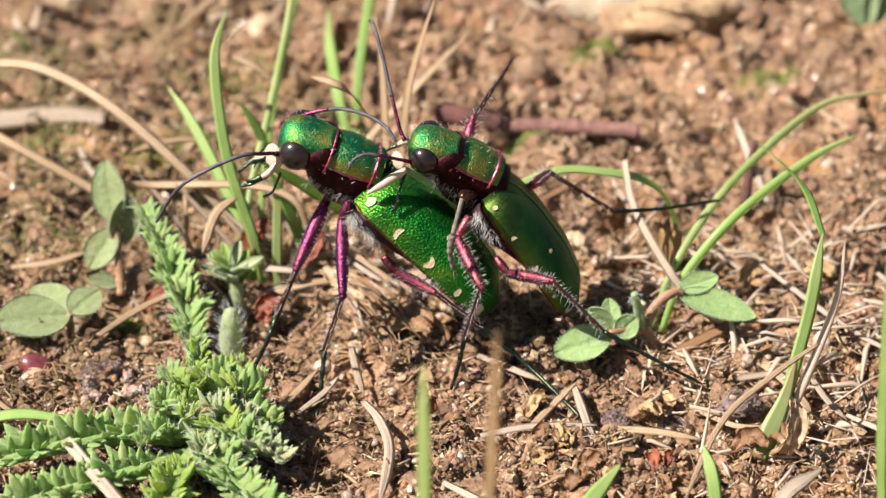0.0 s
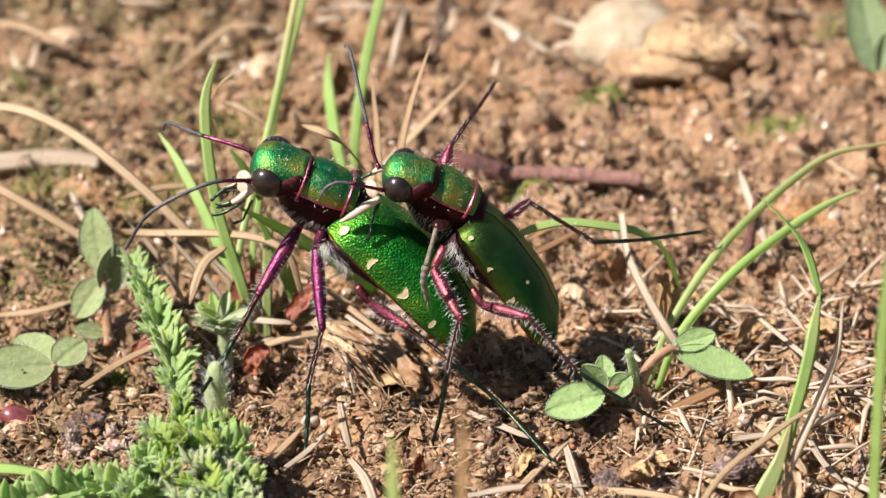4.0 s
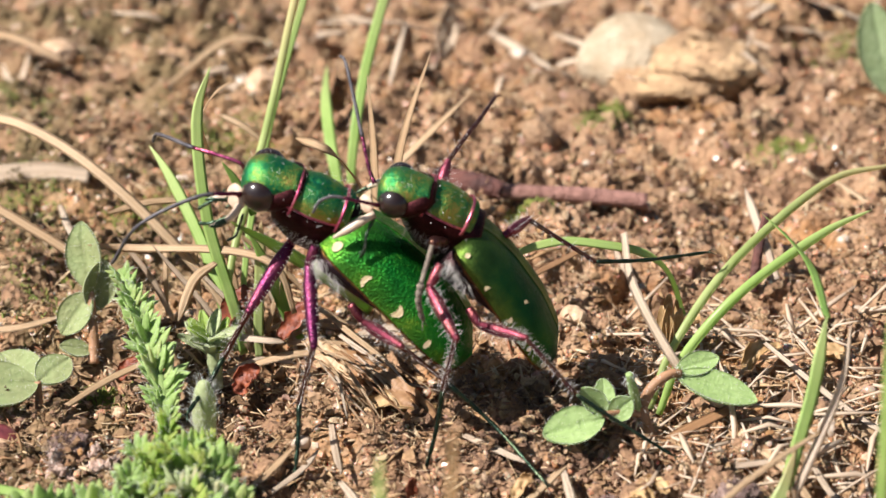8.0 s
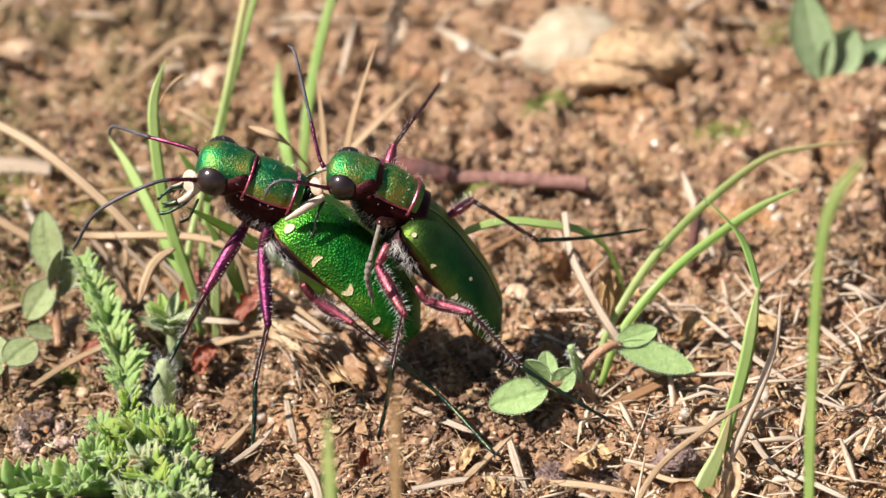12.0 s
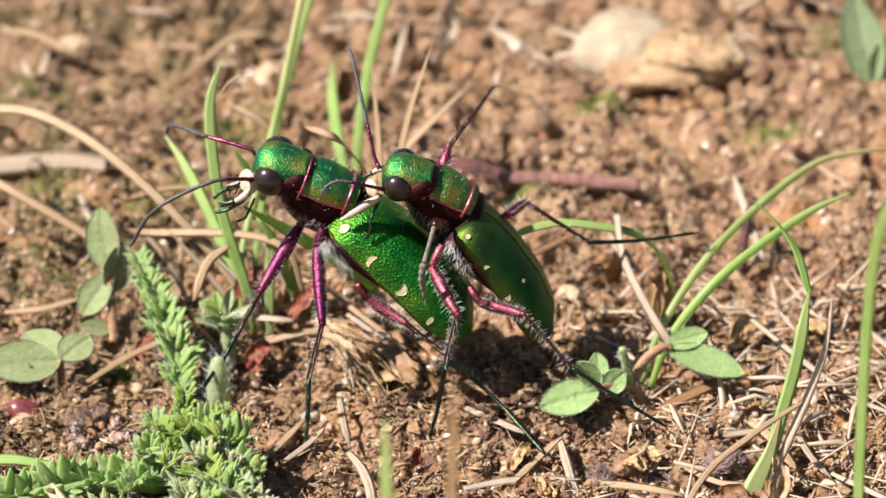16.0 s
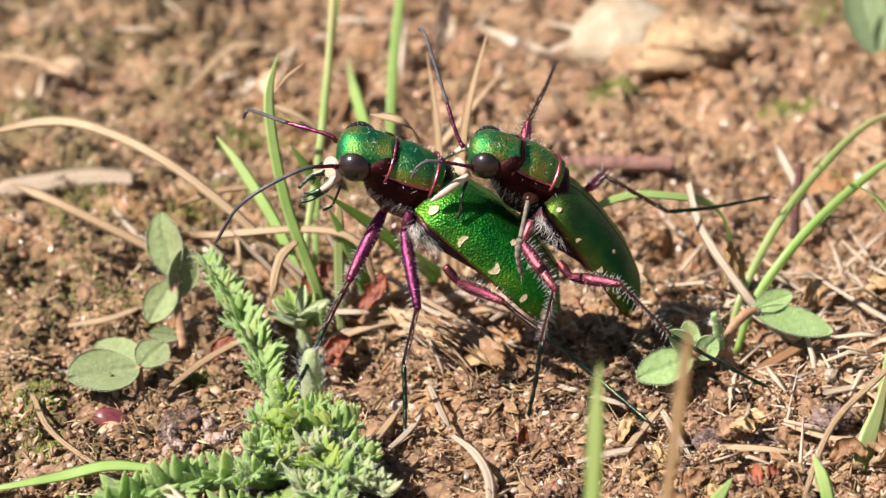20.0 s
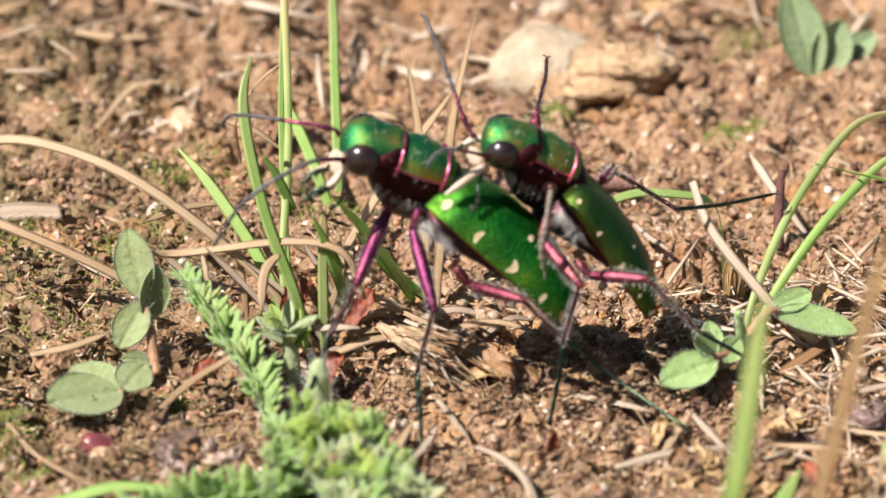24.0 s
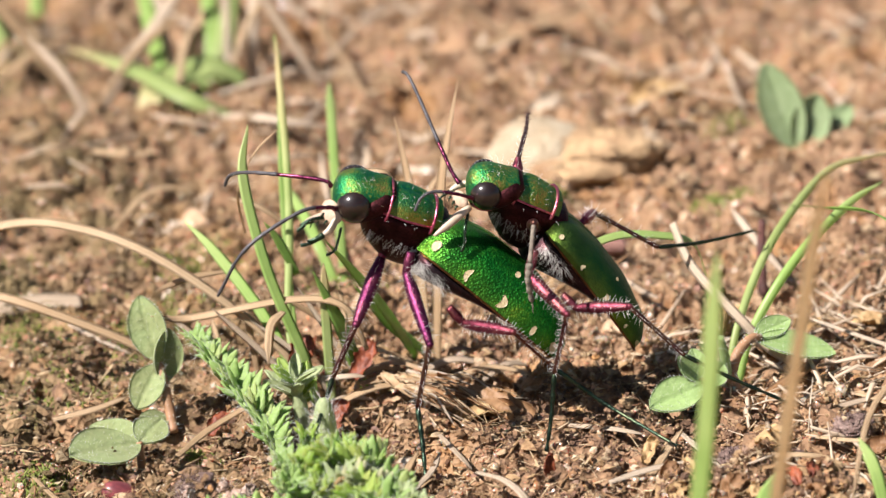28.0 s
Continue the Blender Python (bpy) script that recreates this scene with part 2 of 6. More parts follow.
LEAF_HAIR = plain_material("leaf_hair", (0.92, 0.92, 0.88), (0.8, 0.82, 0.76), 0.4, depth=0.000001, through=0.5)
STEM = plain_material("brown_stem", (0.40, 0.22, 0.12), (0.24, 0.13, 0.06), 0.55)
TWIG = plain_material("red_brown_twig", (0.32, 0.165, 0.125), (0.17, 0.08, 0.06), 0.8, 0.0009, depth=0.0003)
RIM = chitin_material("bronze_rim", ((0.3, (0.05, 0.018, 0.010)), (0.5, (0.13, 0.055, 0.018)), (0.7, (0.22, 0.14, 0.03))), rough=0.45, depth=0.00002, pit=0.0001, speck=0.5)
TWIG_DARK = plain_material("dark_twig_end", (0.14, 0.05, 0.035), (0.06, 0.025, 0.02), 0.75, 0.0008, depth=0.0002)
STONE = plain_material("cream_stone", (0.46, 0.385, 0.27), (0.32, 0.24, 0.145), 0.85, 0.0016, depth=0.0004)
PEBBLE = plain_material("small_pebble", (0.62, 0.44, 0.28), (0.36, 0.22, 0.12), 0.55, 0.0008, depth=0.0001)
PEBBLE_WHITE = plain_material("white_pebble", (0.56, 0.48, 0.38), (0.40, 0.31, 0.22), 0.4, 0.0006, depth=0.00001)
BERRY = plain_material("red_seed", (0.24, 0.060, 0.060), (0.10, 0.025, 0.03), 0.32, 0.0006, depth=0.000002, coat=0.4)
RED_BIT = plain_material("red_brown_leaf", (0.36, 0.10, 0.04), (0.16, 0.04, 0.02), 0.55, 0.0005, through=0.25)
PAPERY = plain_material("ochre_papery_scale", (0.64, 0.45, 0.22), (0.42, 0.26, 0.11), 0.6, 0.0006, through=0.35)
FLUFF = plain_material("grey_brown_fibre", (0.42, 0.30, 0.25), (0.18, 0.11, 0.09), 0.95, 0.0004, depth=0.0003)
ELYTRON = chitin_material("emerald_elytron", ((0.30, (0.002, 0.060, 0.010)), (0.46, (0.006, 0.15, 0.018)), (0.58, (0.018, 0.22, 0.022)), (0.74, (0.14, 0.28, 0.025))), pit=0.00010, rough=0.44, depth=0.00005, speck=0.42, gild=0.32)
ELYTRON_DEEP = chitin_material("deep_green_elytron", ((0.30, (0.003, 0.036, 0.014)), (0.48, (0.008, 0.062, 0.020)), (0.62, (0.022, 0.090, 0.020)), (0.78, (0.12, 0.14, 0.02))), pit=0.00010, rough=0.50, depth=0.000014, speck=0.36, scale=0.0020, gild=0.5)
HEAD_GREEN = chitin_material("iridescent_head", ((0.28, (0.003, 0.080, 0.065)), (0.42, (0.010, 0.16, 0.065)), (0.52, (0.045, 0.21, 0.05)), (0.60, (0.20, 0.24, 0.05)), (0.70, (0.30, 0.16, 0.06))), pit=0.00008, rough=0.46, scale=0.0012, depth=0.00003, speck=0.42)
PRONOTUM = chitin_material("iridescent_pronotum", ((0.28, (0.003, 0.080, 0.065)), (0.42, (0.010, 0.16, 0.065)), (0.52, (0.045, 0.21, 0.05)), (0.60, (0.20, 0.24, 0.05)), (0.70, (0.30, 0.16, 0.06))), pit=0.00008, rough=0.46, scale=0.0012, depth=0.00003, speck=0.42, gild=0.8, both=True)
COPPER = chitin_material("copper_underside", ((0.3, (0.014, 0.005, 0.005)), (0.5, (0.032, 0.008, 0.009)), (0.7, (0.085, 0.020, 0.024))), rough=0.5, depth=0.000012, speck=0.5)
MAGENTA = chitin_material("magenta_rim", ((0.3, (0.26, 0.03, 0.08)), (0.5, (0.50, 0.10, 0.17)), (0.75, (0.62, 0.28, 0.20))), rough=0.30, depth=0.000012, speck=0.5)
FEMUR = chitin_material("violet_femur", ((0.3, (0.045, 0.010, 0.036)), (0.5, (0.12, 0.022, 0.066)), (0.75, (0.25, 0.07, 0.085))), rough=0.42, depth=0.00002, pit=0.0001, speck=0.5)
ROSE = chitin_material("rose_femur", ((0.3, (0.08, 0.016, 0.030)), (0.5, (0.20, 0.042, 0.066)), (0.75, (0.34, 0.13, 0.10))), rough=0.42, depth=0.00002, pit=0.0001, speck=0.5)
TIBIA = chitin_material("bronze_tibia", ((0.3, (0.05, 0.02, 0.025)), (0.5, (0.13, 0.05, 0.045)), (0.75, (0.18, 0.12, 0.06))), rough=0.35, depth=0.00002)
TARSUS = chitin_material("green_black_tarsus", ((0.3, (0.015, 0.02, 0.016)), (0.5, (0.03, 0.055, 0.035)), (0.75, (0.08, 0.09, 0.045))), rough=0.35, depth=0.00002)
ANTENNA = chitin_material("grey_antenna", ((0.3, (0.03, 0.03, 0.035)), (0.5, (0.07, 0.065, 0.07)), (0.75, (0.13, 0.12, 0.12))), rough=0.5, depth=0.00002, metal=0.3)
ANTENNA_BASE = chitin_material("dark_violet_antenna", ((0.3, (0.05, 0.012, 0.03)), (0.5, (0.14, 0.025, 0.06)), (0.75, (0.22, 0.06, 0.07))), rough=0.3, depth=0.00002)
EYE = plain_material("brown_black_eye", (0.016, 0.007, 0.005), (0.008, 0.004, 0.003), 0.5, 0.0005, depth=0.0000004, coat=1.0)
for key_e, value_e in (("Coat Roughness", 0.16), ("Coat IOR", 1.5), ("Specular IOR Level", 0.15)):
    EYE.node_tree.nodes["Principled BSDF"].inputs[key_e].default_value = value_e
IVORY = plain_material("ivory_mandible", (0.54, 0.45, 0.34), (0.40, 0.30, 0.21), 0.4, 0.0005, depth=0.000004, coat=0.2)
LIP = plain_material("cream_lip", (0.58, 0.44, 0.31), (0.42, 0.29, 0.20), 0.5, 0.0005, depth=0.00003)
UNDERSIDE = chitin_material("blackish_underside", ((0.3, (0.010, 0.008, 0.010)), (0.5, (0.028, 0.016, 0.018)), (0.7, (0.07, 0.026, 0.028))), rough=0.4, depth=0.00001)
AMBER = straw_material("amber_blade", (0.82, 0.66, 0.40), (0.68, 0.49, 0.26), 0.65)
ROOT = plain_material("pinkish_root", (0.58, 0.43, 0.34), (0.32, 0.21, 0.16), 0.9, 0.0005, depth=0.00018)
YARROW_LEAF = leaf_material("silky_leaf", (0.50, 0.66, 0.24), (0.34, 0.51, 0.14), 0.5, 0.00025, 0.5, down=0.35)
SPOT = plain_material("cream_spot", (0.60, 0.50, 0.30), (0.48, 0.38, 0.20), 0.45, 0.0003)
HAIR = plain_material("white_bristle", (0.92, 0.90, 0.85), (0.82, 0.79, 0.73), 0.45, through=0.3)
PAD = plain_material("grey_felt_pad", (0.24, 0.20, 0.15), (0.11, 0.09, 0.07), 0.85, 0.0002)


# ---- shapes: all lengths below are millimetres, turned into metres when a mesh is made ----
class Geo:
    def __init__(self):
        self.v, self.q, self.t, self.uv, self.n = [], [], [], [], 0

    def add(self, v, quads=(), tris=(), uv=None):
        v = np.asarray(v, float).reshape(-1, 3)
        if len(quads):
            self.q.append(np.asarray(quads, int).reshape(-1, 4) + self.n)
        if len(tris):
            self.t.append(np.asarray(tris, int).reshape(-1, 3) + self.n)
        self.v.append(v)
        self.uv.append(np.zeros((len(v), 2)) if uv is None else np.asarray(uv, float))
        self.n += len(v)
        return self

    def join(self, other, turn=None, shift=(0, 0, 0)):
        v = np.concatenate(other.v)
        if turn is not None:
            v = v @ np.asarray(turn).T
        return self.add(v + np.asarray(shift, float), np.concatenate(other.q) if other.q else (), np.concatenate(other.t) if other.t else (),
                        np.concatenate(other.uv))

    def mesh(self, name, pivot=(0, 0, 0), smooth=True):
        v = (np.concatenate(self.v) - np.asarray(pivot, float)) * MM
        quads = np.concatenate(self.q) if self.q else np.zeros((0, 4), int)
        tris = np.concatenate(self.t) if self.t else np.zeros((0, 3), int)
        loops = np.concatenate([quads.ravel(), tris.ravel()])
        starts = np.concatenate([np.arange(len(quads)) * 4, len(quads) * 4 + np.arange(len(tris)) * 3])
        me = bpy.data.meshes.new(name)
        me.vertices.add(len(v))
        me.vertices.foreach_set("co", v.ravel().astype(np.float32))
        me.loops.add(len(loops))
        me.loops.foreach_set("vertex_index", loops.astype(np.int32))
        me.polygons.add(len(starts))
        me.polygons.foreach_set("loop_start", starts.astype(np.int32))
        me.polygons.foreach_set("use_smooth", np.full(len(starts), smooth))
        layer = me.uv_layers.new(name="along")
        layer.data.foreach_set("uv", np.concatenate(self.uv)[loops].ravel().astype(np.float32))
        me.update(calc_edges=True)
        return me


ORIGIN = {}


def part(name, geo, material, parent=None, label="", pivot=None, smooth=True):
    """One mesh object; its geometry is given in the world's millimetres."""
    pivot = np.asarray(pivot if pivot is not None else (ORIGIN[parent] if parent else (0, 0, 0)), float)
    me = geo if isinstance(geo, bpy.types.Mesh) else geo.mesh(name, pivot, smooth)
    if not me.materials:
        me.materials.append(material)
    ob = new(name, me)
    ORIGIN[ob] = pivot
    ob.parent = parent
    ob.location = (pivot - (ORIGIN[parent] if parent else 0)) * MM
    return tagged(ob, label)


def thing(name, base, label, category, group="", kind=""):
    ob = new(name)
    ob.empty_display_size = 0.002
    ORIGIN[ob] = np.asarray(base, float)
    ob.location = ORIGIN[ob] * MM
    return tagged(ob, label, category, group, kind)


def curve(points, n=24):
    """A smooth line through the points."""
    p = np.asarray(points, float)
    if len(p) == 2:
        return p[0] + (p[1] - p[0]) * np.linspace(0, 1, n)[:, None]
    e = np.vstack([2 * p[0] - p[1], p, 2 * p[-1] - p[-2]])
    s = np.linspace(0, len(p) - 1 - 1e-9, n)
    i, u = s.astype(int), (s % 1)[:, None]
    a, b, c, d = e[i], e[i + 1], e[i + 2], e[i + 3]
    return 0.5 * (2 * b + (c - a) * u + (2 * a - 5 * b + 4 * c - d) * u**2 + (3 * b - a - 3 * c + d) * u**3)


def unit(v):
    v = np.asarray(v, float)
    return v / np.maximum(np.linalg.norm(v, axis=-1, keepdims=True), 1e-9)


def sweep(line, profile, sizes, up=(0, 0, 1), flat=True, twist=0.0):
    """Carries a closed cross-section (k x 2: across, up) along a line; sizes scale it (n or n x 2). A pointed or capped end."""
    line, profile = np.asarray(line, float), np.asarray(profile, float)
    n, k = len(line), len(profile)
    sizes = np.asarray(sizes, float)
    sizes = np.repeat(sizes[:, None], 2, 1) if sizes.ndim == 1 else sizes
    ahead = unit(np.gradient(line, axis=0))
    side = unit(np.cross(ahead, np.asarray(up, float)) + 1e-6)
    for i in range(1, n):
        if not flat or np.dot(side[i], side[i - 1]) < 0.2:
            s = side[i - 1] - ahead[i] * np.dot(side[i - 1], ahead[i])
            side[i] = s / max(np.linalg.norm(s), 1e-9)
    top = np.cross(side, ahead)
    if twist:
        a = np.linspace(0, twist, n)[:, None]
        side, top = side * np.cos(a) + top * np.sin(a), top * np.cos(a) - side * np.sin(a)
    v = line[:, None] + side[:, None] * (profile[None, :, :1] * sizes[:, None, :1]) + top[:, None] * (profile[None, :, 1:] * sizes[:, None, 1:])
    i, j = np.meshgrid(np.arange(n - 1), np.arange(k), indexing="ij")
    quads = np.stack([i * k + j, i * k + (j + 1) % k, (i + 1) * k + (j + 1) % k, (i + 1) * k + j], -1).reshape(-1, 4)
    run = np.r_[0, np.cumsum(np.linalg.norm(np.diff(line, axis=0), axis=1))]
    uv = np.stack(np.broadcast_arrays(np.linspace(0, 1, k)[None, :], (run / max(run[-1], 1e-6))[:, None]), -1).reshape(-1, 2)
    v = np.vstack([v.reshape(-1, 3), line[0], line[-1]])
    uv = np.vstack([uv, (0.5, 0), (0.5, 1)])
    a = np.arange(k)
    tris = np.vstack([np.stack([(a + 1) % k, a, np.full(k, n * k)], 1), np.stack([(n - 1) * k + a, (n - 1) * k + (a + 1) % k, np.full(k, n * k + 1)], 1)])
    return Geo().add(v, quads, tris, uv)


def ring(k, squash=1.0):
    a = np.arange(k) * 2 * np.pi / k
    return np.stack([np.cos(a), np.sin(a) * squash], 1)


BLADE = np.array([(-1, 0.06), (-0.5, -0.06), (0, -0.20), (0.5, -0.06), (1, 0.06), (0.5, 0.10), (0, 0.04), (-0.5, 0.10)])
STRIP = np.array([(-1, 0.06), (-0.4, 0.20), (0.3, 0.12), (1, 0.16), (0.4, -0.14), (-0.3, -0.06)])


def tube(points, radii, k=8, n=24):
    line = curve(points, n)
    r = np.interp(np.linspace(0, 1, n), np.linspace(0, 1, len(radii)), radii)
    return sweep(line, ring(k), r, flat=False)


def blade(points, width, up=(0, -1, 0.3), n=28, profile=BLADE, taper=0.35, base=0.7, twist=0.0):
    """A grass blade from root to tip."""
    line = curve(points, n)
    s = np.linspace(0, 1, n)
    w = 0.5 * width * np.minimum(base + (1 - base) * np.minimum(s / 0.3, 1), np.clip((1 - s) / taper, 0, 1) ** 0.75 + 0.02)
    return sweep(line, profile, w, up, True, twist)


def shell(grid, thickness):
    """A thin bent plate from a grid of points, with an inner face and closed rims."""
    grid = np.asarray(grid, float)
    a, b = grid.shape[:2]
    normal = unit(np.cross(np.gradient(grid, axis=0), np.gradient(grid, axis=1)))
    inner = grid - normal * thickness
    i, j = np.meshgrid(np.arange(a - 1), np.arange(b - 1), indexing="ij")
    f = np.stack([i * b + j, (i + 1) * b + j, (i + 1) * b + j + 1, i * b + j + 1], -1).reshape(-1, 4)
    m = a * b
    edge = [x * b for x in range(a)] + [(a - 1) * b + y for y in range(1, b)] + [x * b + b - 1 for x in range(a - 2, -1, -1)] + [y for y in range(b - 2, 0, -1)]
    rim = [(edge[i - 1], edge[i], edge[i] + m, edge[i - 1] + m) for i in range(len(edge))]
    uv = np.stack(np.meshgrid(np.linspace(0, 1, a), np.linspace(0, 1, b), indexing="ij"), -1).reshape(-1, 2)
    return Geo().add(np.vstack([grid.reshape(-1, 3), inner.reshape(-1, 3)]), np.vstack([f, f[:, ::-1] + m, rim]), (), np.vstack([uv, uv]))


def ball(centre, radii, turn=None, nu=14, nv=18, bumpy=0.0, seed=0, power=1.0):
    """A closed rounded body, with uneven sides where bumpy."""
    u, v = np.meshgrid(np.linspace(0, np.pi, nu), np.arange(nv) * 2 * np.pi / nv, indexing="ij")
    p = np.stack([np.sin(u) * np.cos(v), np.sin(u) * np.sin(v), np.cos(u)], -1)
    if power != 1.0:
        p = np.sign(p) * np.abs(p) ** power
    if bumpy:
        rng = np.random.default_rng(seed)
        d = unit(p.reshape(-1, 3))
        bump = sum(np.sin(d @ rng.normal(0, 1.6 + k, 3) + rng.uniform(0, 6)) / (k + 1.5) for k in range(4))
        p = p * (1 + bumpy * bump.reshape(nu, nv, 1))
    p = p.reshape(-1, 3) * np.asarray(radii, float)
    if turn is not None:
        p = p @ np.asarray(turn).T
    i, j = np.meshgrid(np.arange(nu - 1), np.arange(nv), indexing="ij")
    quads = np.stack([i * nv + j, (i + 1) * nv + j, (i + 1) * nv + (j + 1) % nv, i * nv + (j + 1) % nv], -1).reshape(-1, 4)
    uv = np.stack([v.ravel() / 6.2832, u.ravel() / 3.1416], -1)
    return Geo().add(p + np.asarray(centre, float), quads, (), uv)


def bristles(roots, ways, length, rng, radius=0.014, spread=0.35, bend=0.25):
    """Fine tapered hairs: one thin three-sided cone for each root."""
    geo, roots, ways = Geo(), np.asarray(roots, float), unit(ways)
    m = len(roots)
    ways = unit(ways + rng.normal(0, spread, (m, 3)))
    size = length * rng.uniform(0.6, 1.25, (m, 1))
    side = unit(np.cross(ways, rng.normal(0, 1, (m, 3))))
    other = np.cross(ways, side)
    mid = roots + ways * size * 0.55 + side * size * bend * 0.25
    tip = roots + ways * size + side * size * bend
    r = radius
    ringed = [roots + side * r, roots - side * r * 0.5 + other * r * 0.87, roots - side * r * 0.5 - other * r * 0.87,
              mid + side * r * 0.7, mid - side * r * 0.35 + other * r * 0.6, mid - side * r * 0.35 - other * r * 0.6, tip]
    v = np.stack(ringed, 1).reshape(-1, 3)
    o = np.arange(m)[:, None] * 7
    quads = np.concatenate([o + np.array([(a, b, b + 3, a + 3)]) for a, b in ((0, 1), (1, 2), (2, 0))])
    tris = np.concatenate([o + np.array([(a, b, 6)]) for a, b in ((3, 4), (4, 5), (5, 3))])
    return geo.add(v, quads, tris)


# ---- the ground: one sheet of crumbly sandy soil ----
LATTICE = np.random.default_rng(7).uniform(-1, 1, (6, 64, 64))


def wave(x, y, size, layer):
    """Smooth noise between -1 and 1, with bumps of about that size."""
    x, y = np.asarray(x, float) / size + 31.7, np.asarray(y, float) / size + 17.3
    i, j = np.floor(x).astype(int), np.floor(y).astype(int)
    u, v = x - i, y - j
    u, v = u * u * (3 - 2 * u), v * v * (3 - 2 * v)
    g = LATTICE[layer]
    a, b, c, d = g[i % 64, j % 64], g[(i + 1) % 64, j % 64], g[i % 64, (j + 1) % 64], g[(i + 1) % 64, (j + 1) % 64]
    return (a * (1 - u) + b * u) * (1 - v) + (c * (1 - u) + d * u) * v


def soil_height(x, y):
    lumps = wave(x, y, 3.2, 1)
    z = (0.5 + 0.045 * np.clip(y - 4, 0, 20)) * wave(x, y, 9.0, 0) + 0.66 * lumps + 0.68 * wave(x, y, 1.5, 2) + 0.44 * wave(x, y, 0.75, 3) + 0.20 * wave(x, y, 0.40, 4)
    ditch = np.exp(-((wave(x, y, 2.7, 5) / 0.16) ** 2)) * np.clip(0.4 + wave(x, y, 6.5, 2), 0, 1)
    z = z - 0.95 * ditch
    return z - 0.3 + 0.35 * np.exp(-(((x - 1) / 7) ** 2 + ((y + 9) / 5) ** 2)) + 1.0 * np.exp(-(((x - 2.5) / 4.2) ** 2 + ((y + 2.8) / 3.0) ** 2))


def on_soil(x, y, lift=0.0):
    return np.array([x, y, float(soil_height(x, y)) + lift])


def spread_axis(low, high, step, mid=None, wide=0.0):
    inner = list(np.arange(low, high + step / 2, step)) if mid is None else list(np.arange(low, mid, step)) + list(np.arange(mid, high, wide))
    out, d, grow = [], step, 0
    while grow < 3000:
        d *= 1.35
        grow += d
        out.append(grow)
    return np.array([low - g for g in reversed(out)] + inner + [high + g for g in out])


def ground_sheet():
    xs, ys = spread_axis(-30, 38, 0.16), spread_axis(-32, 78, 0.16, 22, 0.42)
    x, y = np.meshgrid(xs, ys, indexing="ij")
    p = np.stack([x, y, soil_height(x, y)], -1)
    a, b = x.shape
    i, j = np.meshgrid(np.arange(a - 1), np.arange(b - 1), indexing="ij")
    quads = np.stack([i * b + j, (i + 1) * b + j, (i + 1) * b + j + 1, i * b + j + 1], -1).reshape(-1, 4)
    ob = part("ground", Geo().add(p.reshape(-1, 3), quads), SOIL)
    return tagged(ob, "bare crumbly brown sandy soil in full sun", "soil", kind="structure")


GROUND = ground_sheet()


def scatter(count, rng, low, high, near=(-30, 36, -31, 72)):
    """Places on the soil, thinner with distance."""
    x = rng.uniform(near[0], near[1], count)
    y = near[2] + (near[3] - near[2]) * rng.uniform(0, 1, count) ** 1.36
    size = low * (high / low) ** (rng.uniform(0, 1, count) ** 2.2)
    return x, y, size


def lumps(count, seed, low, high, sink, rough, flat, pile=0.0, near=(-30, 36, -31, 72), single=False):
    """Many small uneven grains that lie on the soil."""
    rng = np.random.default_rng(seed)
    x, y, size = scatter(count * 2 if pile else count, rng, low, high, near)
    heap = wave(x, y, 1.15, 5) + 0.5 * wave(x, y, 0.5, 4)
    if pile:
        keep = np.argsort(-(heap + rng.uniform(0, 1.1, len(x))))[:count]
        x, y, size, heap = x[keep], y[keep], size[keep], heap[keep]
    heap = pile * np.clip(heap, 0, 1) * rng.uniform(0, 1, count)
    gold = (1 + 5**0.5) / 2
    base = unit([(-1, gold, 0), (1, gold, 0), (-1, -gold, 0), (1, -gold, 0), (0, -1, gold), (0, 1, gold), (0, -1, -gold), (0, 1, -gold),
                 (gold, 0, -1), (gold, 0, 1), (-gold, 0, -1), (-gold, 0, 1)])
    faces = np.array([(0, 11, 5), (0, 5, 1), (0, 1, 7), (0, 7, 10), (0, 10, 11), (1, 5, 9), (5, 11, 4), (11, 10, 2), (10, 7, 6), (7, 1, 8),
                      (3, 9, 4), (3, 4, 2), (3, 2, 6), (3, 6, 8), (3, 8, 9), (4, 9, 5), (2, 4, 11), (6, 2, 10), (8, 6, 7), (9, 8, 1)])
    p = base[None] * (1 + rng.uniform(-rough, rough, (count, 12, 1)))
    p = p * rng.uniform(0.6, 1.25, (count, 1, 3)) * [1, 1, flat]
    turn = rng.uniform(0, 6.283, count)
    tilt = rng.normal(0, 0.5, count)
    c, s = np.cos(turn)[:, None], np.sin(turn)[:, None]
    ct, st = np.cos(tilt)[:, None], np.sin(tilt)[:, None]
    px, pz = p[..., 0] * ct + p[..., 2] * st, p[..., 2] * ct - p[..., 0] * st
    q = np.stack([px * c - p[..., 1] * s, px * s + p[..., 1] * c, pz], -1) * size[:, None, None] * 0.5
    q += np.stack([x, y, soil_height(x, y) + size * sink + heap], -1)[:, None]
    if single:
        return q, faces
    return joined(q, faces)


def joined(q, faces):
    return Geo().add(q.reshape(-1, 3), (), (faces[None] + np.arange(len(q))[:, None, None] * 12).reshape(-1, 3))


